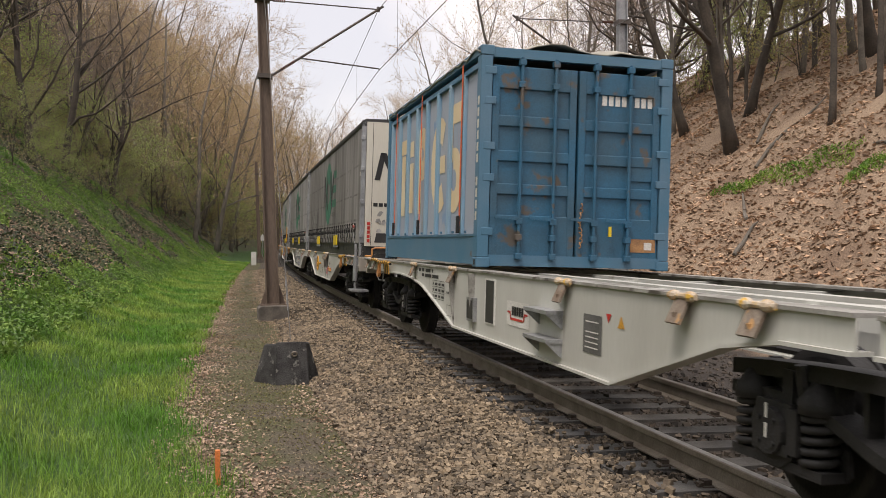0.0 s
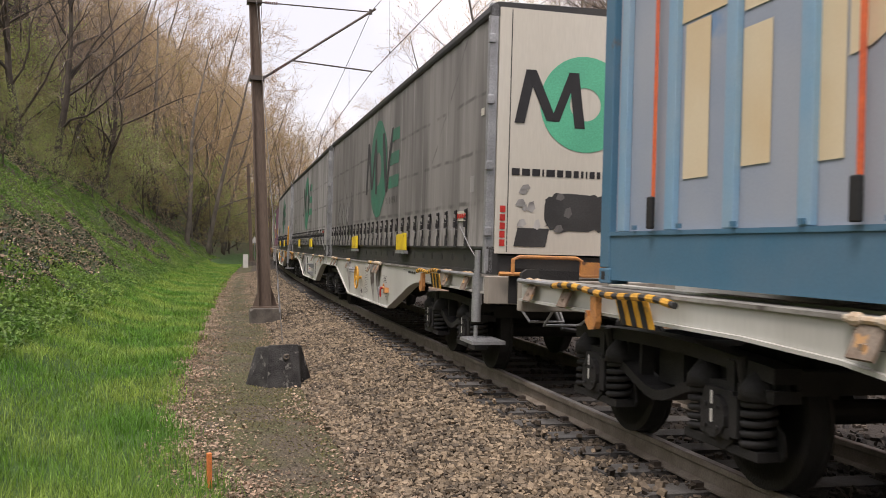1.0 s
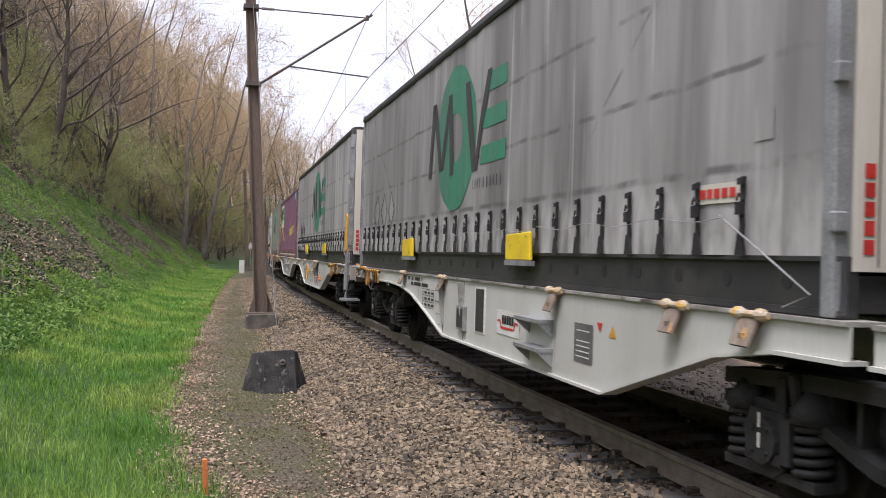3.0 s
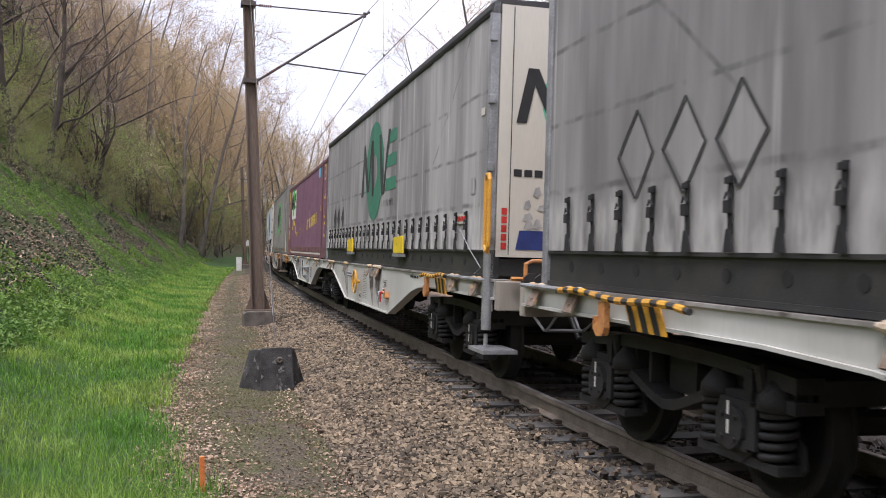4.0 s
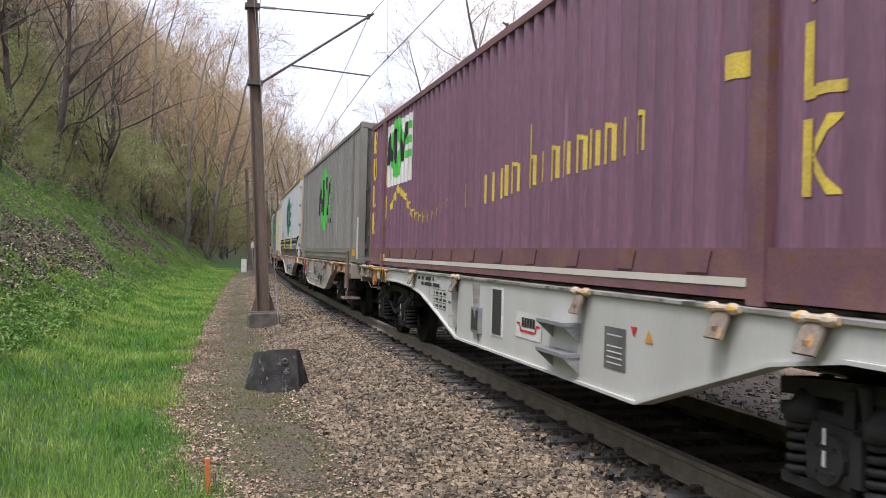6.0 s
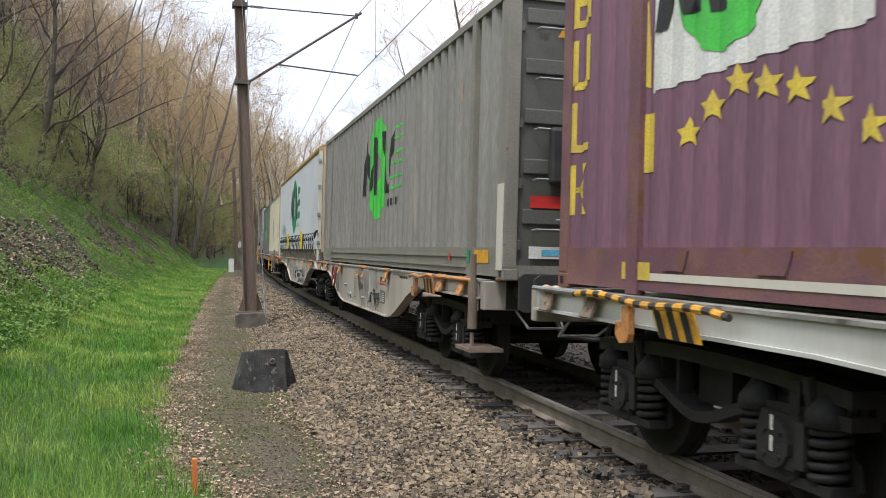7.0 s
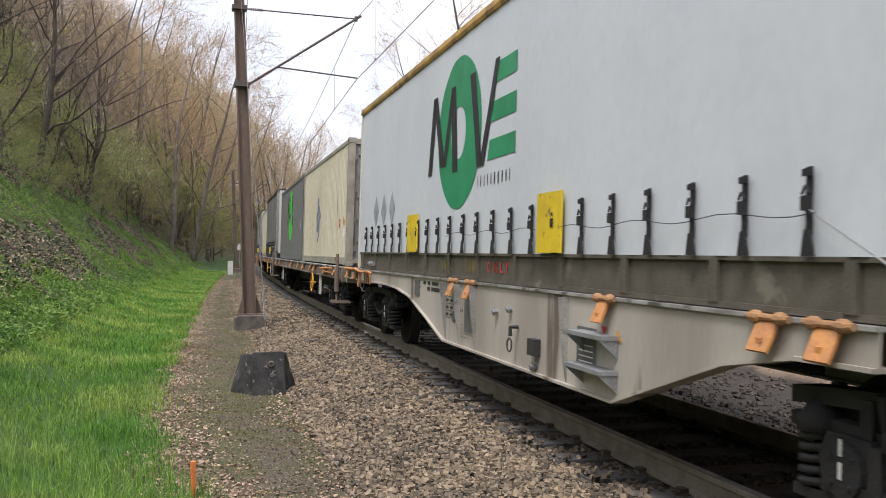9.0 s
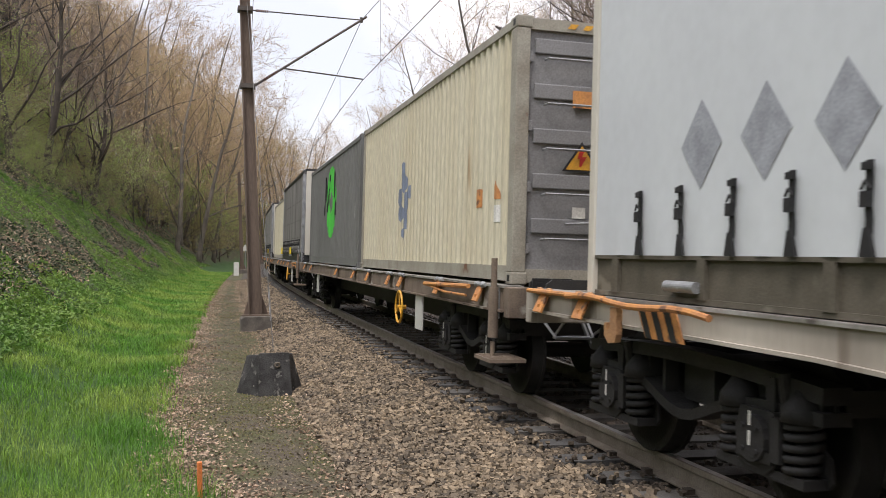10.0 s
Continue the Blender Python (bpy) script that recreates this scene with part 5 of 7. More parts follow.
def box_frame(ob, L, H, mat, rail_h, end_x=1.219):
    """Corner posts, corner castings, rails and a closed core."""
    h = L / 2
    for sx in (-1, 1):
        for y in (-h, h - 0.16):
            x = sorted((sx * end_x, sx * (end_x - 0.14)))
            part("corner_post", Geo().box(*x, y, y + 0.16, 0.12, H - 0.12), mat, ob, bevel=0.008)
            for z in (0, H - 0.118):
                c = part("corner_casting", Geo().box(*sorted((sx * (end_x + 0.004), sx * (end_x - 0.16))), y - 0.006 if y < 0 else y - 0.02, y + 0.178 if y < 0 else y + 0.166, z, z + 0.118), mat, ob, bevel=0.012)
                part("casting_hole", Geo().box(*sorted((sx * (end_x + 0.002), sx * (end_x + 0.007))), y + 0.05, y + 0.11, z + 0.03, z + 0.09), M_INK, c)
        part("bottom_rail", Geo().box(*sorted((sx * 1.205, sx * 1.10)), -h + 0.16, h - 0.16, 0.03, rail_h), mat, ob)
        part("top_rail", Geo().box(*sorted((sx * 1.212, sx * 1.12)), -h + 0.16, h - 0.16, H - 0.10, H - 0.02), mat, ob)
    part("end_wall", Geo().box(-1.10, 1.10, h - 0.06, h - 0.02, 0.1, H - 0.05), mat, ob)
    part("floor", Geo().box(-1.12, 1.12, -h + 0.08, h - 0.05, 0.14, 0.2), M_BLACK, ob)
    part("door_sill", Geo().box(-1.10, 1.10, -h + 0.01, -h + 0.12, 0.02, 0.15), mat, ob)
    part("door_header", Geo().box(-1.10, 1.10, -h + 0.01, -h + 0.12, H - 0.13, H - 0.02), mat, ob)


def corrugated_container(u0, label, L, H, wall, posts, doors, pitch, deep, rail_h=0.32, z=1.17, ribs=4, extra=None, rail_lines=False):
    ob = thing("shipping_container", label, "container", "containers")
    h = L / 2
    box_frame(ob, L, H, posts, rail_h)
    prof = corrugation(L, pitch, deep)
    for sx in (1, -1):
        g = Geo().prism([(y, x) for y, x in prof] + [(h - 0.16, -1.10), (-h + 0.16, -1.10)], rail_h, H - 0.09, "xy")
        g.v = [(b * sx, a, c) for a, b, c in g.v]
        part("side_wall", g, wall, ob, "corrugated steel side wall")
    part("roof", Geo().box(-1.19, 1.19, -h + 0.1, h - 0.1, H - 0.04, H - 0.012), wall, ob)
    if rail_lines:
        for zz in (0.10, 0.22):
            part("rail_flange", Geo().box(-1.222, -1.205, -h + 1.3, h - 1.3, zz, zz + 0.018), posts, ob)
    # doors with recessed panels, bars and hinges
    Y = -h + 0.05
    for x0, x1 in ((-1.07, -0.01), (0.01, 1.07)):
        d = part("door", Geo().box(x0, x1, Y, Y + 0.05, 0.15, H - 0.13), doors, ob, "ribbed steel end door")
        n = ribs + 1
        for k in range(n):
            z0 = 0.22 + (H - 0.42) * k / n
            z1 = 0.22 + (H - 0.42) * (k + 1) / n - 0.16
            g = Geo()
            g.box(x0 + 0.05, x1 - 0.05, Y - 0.028, Y, z1, z1 + 0.15)
            part("door_rib", g, doors, d, bevel=0.012)
            s = Geo().tube([(x0 + 0.15, Y - 0.03, z1 - 0.06), (x0 + 0.17, Y - 0.08, z1 - 0.05), (x1 - 0.4, Y - 0.08, z1 - 0.05), (x1 - 0.38, Y - 0.03, z1 - 0.06)], 0.012, 6)
            part("rung", s, M_GALV, d)
        for xx in (x0 + 0.25 if x0 > 0 else x1 - 0.3,):
            r = part("locking_bar", Geo().tube([(xx, Y - 0.06, 0.10), (xx, Y - 0.06, H - 0.1)], 0.024, 10), M_GALV, d)
            for zz in (0.14, 0.55, 1.3, H - 0.2):
                part("bar_bracket", Geo().box(xx - 0.05, xx + 0.05, Y - 0.085, Y, zz - 0.03, zz + 0.03), M_GALV, r)
            part("bar_handle", Geo().tube([(xx, Y - 0.08, 0.62), (xx - 0.38, Y - 0.08, 0.60)], 0.013, 6), M_GALV, r)
        xe = x0 if x0 < 0 else x1
        for zz in (0.35, 0.95, 1.55, H - 0.4):
            part("hinge", Geo().box(xe - 0.09, xe + 0.03, Y - 0.04, Y + 0.01, zz - 0.05, zz + 0.05), doors, d, bevel=0.006)
    if extra:
        extra(ob, h, H, prof, Y - 0.03)
    return ride(ob, u0 + h, z)


# blue open-top container with graffiti blocks
M_BLUE_DOOR = material("blue_container_paint", (0.022, 0.115, 0.205), 0.5, vary=(0.035, 0.10, 0.155), scale=2.2, bump=0.06, wear=(0.10, 0.085, 0.07), wear_at=0.60, wear_scale=3.5)
M_BLUE_SIDE = material("faded_blue_paint", (0.345, 0.375, 0.425), 0.6, vary=(0.27, 0.325, 0.41), scale=0.9, bump=0.01, wear=(0.17, 0.28, 0.44), wear_at=0.64, wear_scale=1.3, grit=0.10)
M_BLUE_RIB = material("light_blue_post_paint", (0.20, 0.36, 0.50), 0.55, vary=(0.26, 0.38, 0.48), scale=2, bump=0.01, wear=(0.16, 0.13, 0.11), wear_at=0.74, wear_scale=5, grit=0.10)
M_BLUE_POST = material("pale_blue_frame_paint", (0.055, 0.16, 0.25), 0.55, vary=(0.09, 0.18, 0.26), scale=1.6, bump=0.02, wear=(0.13, 0.10, 0.085), wear_at=0.70, wear_scale=3, grit=0.15)
M_CREAM = material("cream_graffiti_paint", (0.68, 0.58, 0.40), 0.6, vary=(0.64, 0.50, 0.30), scale=1.2, bump=0.005, grit=0.06)
M_ORANGE_STRAP = material("orange_lashing_strap", (0.80, 0.16, 0.05), 0.6, vary=(0.65, 0.12, 0.05), bump=0.1)
M_TARP = material("pale_tarpaulin", (0.42, 0.40, 0.34), 0.7, vary=(0.30, 0.28, 0.24), scale=3, bump=0.3)


def blue_container():
    L, H, h = 6.058, 2.591, 3.029
    ob = thing("open_top_container", "blue open-top container with cream graffiti and a loose tarpaulin", "container", "containers")
    box_frame(ob, L, H, M_BLUE_POST, 0.36)
    for sx in (-1, 1):
        part("side_wall", Geo().box(*sorted((sx * 1.165, sx * 1.10)), -h + 0.16, h - 0.16, 0.36, H - 0.22), M_BLUE_SIDE, ob, "faded blue side wall with graffiti")
        part("upper_rail", Geo().box(*sorted((sx * 1.205, sx * 1.10)), -h + 0.16, h - 0.16, H - 0.24, H - 0.18), M_BLUE_POST, ob)
        for k in range(8):
            y = -h + 0.16 + 0.70 * (k + 0.95)
            if y < h - 0.3:
                part("side_post", Geo().box(*sorted((sx * 1.165, sx * 1.212)), y - 0.055, y + 0.055, 0.392, H - 0.22), M_BLUE_RIB, ob, bevel=0.006)
    part("ledge", Geo().box(-1.215, -1.16, -h + 0.16, h - 0.16, 0.36, 0.39), M_BLUE_POST, ob)
    for k in range(9):
        part("rope_hook", Geo().box(-1.235, -1.212, -h + 0.5 + 0.62 * k, -h + 0.54 + 0.62 * k, 0.40, 0.43), M_BLUE_POST, ob)
    X = -1.166
    y = lambda a: a - h
    def arc(yc, zc, r0, r1, a0, a1, tall=1.0, n=10):
        """A bent stroke: part of a ring, angles in degrees from the front, turning upward."""
        t = [radians(a0 + (a1 - a0) * k / n) for k in range(n + 1)]
        return [(yc - r1 * math.cos(a), zc + tall * r1 * math.sin(a)) for a in t] + [(yc - r0 * math.cos(a), zc + tall * r0 * math.sin(a)) for a in reversed(t)]

    big = [rect(y(4.62), y(4.92), 0.72, 1.72), rect(y(4.42), y(5.06), 1.74, 1.98)]
    big += [rect(y(3.98), y(4.26), 0.75, 1.55), rect(y(3.98), y(4.26), 1.65, 1.90)]
    big += [rect(y(3.38), y(3.72), 0.72, 2.02), arc(y(3.36), 1.62, 0.12, 0.48, -90, 90, 0.85)]
    big += [arc(y(2.18), 1.36, 0.24, 0.52, 55, 305, 1.28, 16), rect(y(1.86), y(2.30), 1.24, 1.48)]
    big += [rect(y(1.00), y(1.72), 1.84, 2.10), rect(y(1.44), y(1.72), 1.34, 1.84), arc(y(1.36), 1.10, 0.14, 0.42, -140, 100, 1.02, 14)]
    for block in big:
        paint("graffiti_block", [[block[k], block[k + 1], block[-2 - k], block[-1 - k]] for k in range(len(block) // 2 - 1)], M_CREAM, ob, X, "cream sprayed block shape")
    for a in (5.21, 3.20, 0.82):
        s = part("lashing_strap", Geo().box(-1.228, -1.222, y(a) - 0.022, y(a) + 0.022, 0.42, H - 0.1), M_ORANGE_STRAP, ob, "orange lashing strap with ratchet")
        part("ratchet", Geo().box(-1.26, -1.225, y(a) - 0.035, y(a) + 0.035, 0.40, 0.62), M_STRAP, s, bevel=0.01)
    for k in range(11):
        if k != 4:
            part("figure_bar", Geo().box(-1.2225, -1.2195, y(0.045), y(0.105), 0.55 + 0.135 * k, 0.65 + 0.135 * k), M_FRONT, ob, "white stencilled figure, withheld")
    # tarpaulin roof, lying unevenly over the bows and the door header
    rng = random.Random(11)
    nx, ny = 14, 30
    v, f = [], []
    for j in range(ny + 1):
        for i in range(nx + 1):
            xx, yy = -1.235 + 2.47 * i / nx, -h + 0.02 + (L - 0.05) * j / ny
            zz = H + 0.02 + 0.07 * math.sin(math.pi * i / nx) + rng.uniform(-0.018, 0.018) + (0.03 * math.sin(i * 1.3 + 1) if j < 3 else 0)
            if i in (0, nx):
                zz -= 0.06 + rng.uniform(0, 0.03)
            if j == 0:
                zz -= 0.05 + 0.03 * math.sin(i * 0.9)
            v.append((xx, yy, zz))
    for j in range(ny):
        for i in range(nx):
            a = j * (nx + 1) + i
            f.append((a, a + 1, a + nx + 2, a + nx + 1))
    t = raw("tarpaulin", v, f, M_TARP, True)
    t.parent = ob
    sol = t.modifiers.new("thick", "SOLIDIFY")
    sol.thickness = 0.012
    # doors
    Y = -h + 0.055
    for x0, x1 in ((-1.07, -0.015), (0.015, 1.07)):
        d = part("door", Geo().box(x0, x1, Y, Y + 0.05, 0.13, H - 0.22), M_BLUE_DOOR, ob, "blue ribbed door with rust stains")
        for z0, z1 in ((0.13, 0.62), (0.86, 0.99), (1.25, 1.38), (1.66, 1.79), (2.10, 2.37)):
            part("door_rib", Geo().box(x0 + 0.04, x1 - 0.04, Y - 0.03, Y, z0, z1), M_BLUE_DOOR, d, bevel=0.012)
        for xx in (x0, x1 - 0.09):
            part("door_stile", Geo().box(xx, xx + 0.09, Y - 0.034, Y, 0.13, H - 0.22), M_BLUE_DOOR, d, bevel=0.008)
        for xx in ((-0.72, -0.30) if x0 < 0 else (0.22, 0.66)):
            b = part("locking_bar", Geo().tube([(xx, Y - 0.075, 0.10), (xx, Y - 0.075, H - 0.12)], 0.021, 10), M_BLUE_DOOR, d)
            for zz in (0.14, 0.36, 0.55, 2.15, H - 0.18):
                part("bar_bracket", Geo().box(xx - 0.04, xx + 0.04, Y - 0.10, Y - 0.03, zz - 0.035, zz + 0.035), M_BLUE_DOOR, b, bevel=0.006)
            part("bar_handle", Geo().prism([(xx, 0.56), (xx - 0.30, 0.58), (xx - 0.30, 0.61), (xx, 0.60)], Y - 0.10, Y - 0.085, "xz"), M_BLUE_DOOR, b)
        xe = -1.10 if x0 < 0 else 1.10
        for zz in (0.42, 1.05, 1.42, 1.95, 2.3):
            part("hinge", Geo().box(xe - 0.07, xe + 0.07, Y - 0.06, Y + 0.0, zz - 0.045, zz + 0.045), M_BLUE_POST, d, bevel=0.008)
    paint_end("number_bars", [rect(0.32 + 0.085 * k, 0.38 + 0.085 * k, 1.98, 2.10) for k in (0, 1, 2, 3, 5, 6, 7, 8, 9)], M_WHITE, ob, Y - 0.002, "white stencilled figures, withheld")
    paint_end("old_label", [rect(0.72, 1.05, 0.22, 0.38)], M_RUSTY, ob, Y - 0.03)
    paint_end("small_label", [rect(0.90, 1.0, 0.25, 0.34)], M_WHITE, ob, Y - 0.034)
    part("document_pouch", Geo().box(0.70, 1.02, Y - 0.02, Y - 0.002, 1.08, 1.28), M_BLUE_DOOR, ob, "crumpled plastic pouch", bevel=0.006)
    part("seal", Geo().box(0.40, 0.43, Y - 0.13, Y - 0.10, 0.40, 0.52), M_PAD, ob)
    ch = Geo()
    for k in range(9):
        ch.torus((0.06 + 0.012 * math.sin(k), Y - 0.05, 0.28 + 0.06 * k), (1, 0.4 * (k % 2), 0), 0.028, 0.008, 8, 4)
    part("chain", ch, M_RUSTY, ob, "rusty door chain")
    return ride(ob, 10.16 + h, 1.19)


blue_container()
curtain_body(18.93, "dark grey curtain-sided swap body with a dull green ring mark", M_CURTAIN_DARK, M_FRONT, 1, marks="dull")
curtain_body(33.28, "grey curtain-sided swap body with a green ring mark", M_CURTAIN_MID, M_FRONT, 2, marks="mid")
curtain_body(48.47, "weathered light grey curtain-sided swap body with a green ring mark", M_CURTAIN_LIGHT, M_FRONT, 3, L=13.35, marks="mid")

# purple bulk container
M_PURPLE = material("faded_purple_paint", (0.200, 0.102, 0.148), 0.6, vary=(0.165, 0.085, 0.122), scale=1.5, bump=0.05, streak=True, wear=(0.26, 0.15, 0.20), wear_at=0.68)
M_PURPLE_POST = material("worn_purple_frame", (0.15, 0.07, 0.09), 0.65, vary=(0.20, 0.10, 0.09), scale=3, bump=0.08, wear=RUST, wear_at=0.58, wear_scale=5)


def letter(ch, y, z, w, hgt, t):
    """Upright block letters of bars, read with the train's rear at the left; y is the left edge."""
    r = lambda a, b, c, d: rect(y - b * w, y - a * w, z + c * hgt, z + d * hgt)
    s = lambda a, c, b, d: stroke(y - a * w, z + c * hgt, y - b * w, z + d * hgt, t)
    k = t / w
    if ch == "B":
        return [r(0, k, 0, 1), r(k, 0.85, 0, 0.14), r(k, 0.85, 0.43, 0.57), r(k, 0.85, 0.86, 1), r(1 - k, 1, 0.08, 0.46), r(1 - k, 1, 0.54, 0.92)]
    if ch == "U":
        return [r(0, k, 0.1, 1), r(1 - k, 1, 0.1, 1), r(0.12, 0.88, 0, 0.16)]
    if ch == "L":
        return [r(0, k, 0, 1), r(k, 1, 0, 0.15)]
    return [r(0, k, 0, 1), s(0.3, 0.45, 0.85, 1.0), s(0.3, 0.55, 0.85, 0.0)]


def purple_extra(ob, h, H, prof, Y):
    for base in (0.95, 13.55):
        polys = []
        for ch, z in zip("BULK", (2.08, 1.58, 1.08, 0.58)):
            polys += letter(ch, base - h, z, 0.32, 0.40, 0.066)
        paint("word_bulk", polys, M_YELLOWPRINT, ob, prof if base > 2 else prof, "yellow upright lettering BULK")
    st = paint("sticker_sheet", [rect(10.2 - h, 12.3 - h, 1.36, 2.40)], M_WHITE, ob, prof, "white sticker with a green ring")
    g = lambda y, z: (12.18 - h - (8.2 - y) * 0.57, 1.97 + (z - 2.84) * 0.57)
    paint("sticker_ring", [[g(*q) for q in p] for p in ring(6.88, 2.84, 0.30, 0.87)], M_BRIGHT, st, prof, lift=0.010)
    for p in (stroke(8.13, 2.44, 7.93, 3.40, 0.2), stroke(7.52, 2.5, 7.93, 3.4, 0.22), stroke(7.46, 2.5, 7.12, 3.4, 0.2), stroke(6.98, 2.4, 7.12, 3.4, 0.22),
                                                        stroke(6.05, 2.38, 6.36, 3.42, 0.22), stroke(5.98, 2.38, 5.52, 3.42, 0.2)):
        paint("sticker_bar", [[g(*q) for q in p]], M_INK, st, prof, lift=0.014)
    for z in (2.42, 2.8, 3.18):
        paint("sticker_flat_bar", [[g(*q) for q in [(5.7, z), (4.95, z), (4.95, z + 0.2), (5.7, z + 0.2)]]], M_BRIGHT, st, prof, lift=0.010)
    rng = random.Random(3)
    words = []
    a = 7.3
    for k in range(18):
        w = rng.uniform(0.16, 0.26)
        tall = k in (0, 9)
        zz = 0.78 + 0.012 * k
        if k == 8:
            a -= 0.22
            continue
        words += [rect(a - 0.045 - h, a - h, zz, zz + (0.60 if tall else 0.32)), rect(a - 0.13 - h, a - 0.10 - h, zz + 0.02, zz + 0.30)]
        if k % 2:
            words.append(rect(a - 0.10 - h, a - 0.045 - h, zz + 0.27, zz + 0.31))
        a -= w + 0.06
    for p in words:
        paint("name_bar", [p], M_YELLOWPRINT, ob, prof, "yellow company lettering as plain bars")
    stars = []
    for k in range(15):
        a = 11.8 - 0.265 * k
        stars.append(star(a - h, float(np.interp(a, [8.1, 8.7, 9.3, 9.8, 10.25, 10.75, 11.3, 11.8], [0.92, 0.80, 0.735, 0.78, 0.88, 1.15, 1.27, 1.03])), 0.105))
    for p in stars:
        paint("star", p, M_YELLOWPRINT, ob, prof, "yellow painted star", lift=0.007)
    paint("blue_sticker", [rect(2.05 - h, 2.4 - h, 2.25, 2.52)], M_CYAN, ob, prof)
    paint("yellow_notice", [rect(12.27 - h, 12.6 - h, 0.83, 1.23), [(12.33 - h, 1.40), (12.45 - h, 1.46), (12.58 - h, 1.62), (12.56 - h, 1.95), (12.36 - h, 2.0)], rect(0.9 - h + 0.55, 1.1 - h + 0.55, 1.3, 1.45)], M_YELLOWPRINT, ob, prof)
    paint("pale_stripe", [rect(-h + 1.2, h - 1.2, 0.10, 0.15)], M_FRONT, ob, -1.205)
    paint("rail_label", [rect(12.2 - h, 12.6 - h, 0.10, 0.22)], M_YELLOWPRINT, ob, -1.207)
    for y in (-h + 1.27, h - 1.27):
        part("side_post", Geo().box(-1.222, -1.15, y - 0.08, y + 0.08, 0.0, H - 0.03), M_PURPLE_POST, ob)
    for k in range(11):
        part("pocket", Geo().prism([(-h + 1.9 + k - 0.12, 0.17), (-h + 1.9 + k + 0.12, 0.17), (-h + 1.9 + k + 0.17, 0.30), (-h + 1.9 + k - 0.17, 0.30)], -1.215, -1.20), M_PURPLE_POST, ob)
    paint_end("end_letter", [[(-0.9, 1.75), (-0.8, 1.75), (-0.72, 2.3), (-0.82, 2.3)], rect(-0.8, -0.5, 1.75, 1.84), rect(-0.78, -0.5, 2.0, 2.08), rect(-0.74, -0.42, 2.22, 2.3)], M_ORANGE, ob, Y)
    paint_end("end_band", [rect(-1.0, 1.0, 1.52, 1.62), rect(-1.0, 1.0, 0.72, 0.80)], M_INK, ob, Y)
    paint_end("end_bars", [rect(-0.98 + 0.09 * k, -0.92 + 0.09 * k, 1.54, 1.60) for k in range(8)], M_WHITE, ob, Y - 0.004)
    paint_end("end_stars", star(-0.85, 1.22, 0.07) + star(-0.66, 1.27, 0.07) + star(-0.48, 1.28, 0.07), M_ORANGE, ob, Y)
    paint_end("unit_bars", [rect(-0.98 + 0.09 * k, -0.91 + 0.09 * k, 0.30, 0.38) for k in range(6)], M_WHITE, ob, Y)


M_CYAN = material("pale_blue_sticker", (0.15, 0.50, 0.70), 0.5, bump=0.02)
corrugated_container(62.50, "faded purple bulk container with yellow lettering and stars", 13.716, 2.62, M_PURPLE, M_PURPLE_POST, M_PURPLE, 0.278, 0.045, 0.32, extra=purple_extra)

# grey-green corrugated container
M_GREYGREEN = material("grey_green_container_paint", (0.255, 0.248, 0.228), 0.6, vary=(0.195, 0.19, 0.175), scale=1.5, bump=0.02, streak=True, wear=(0.30, 0.285, 0.245), wear_at=0.64)
M_GREYGREEN_POST = material("grey_green_frame", (0.19, 0.187, 0.160), 0.6, vary=(0.24, 0.225, 0.19), scale=3, bump=0.06, wear=RUST, wear_at=0.68, wear_scale=6)
M_DOORGREY = material("dark_olive_door", (0.105, 0.107, 0.095), 0.6, vary=(0.085, 0.085, 0.078), scale=2, bump=0.05, wear=(0.05, 0.045, 0.04), wear_at=0.66)


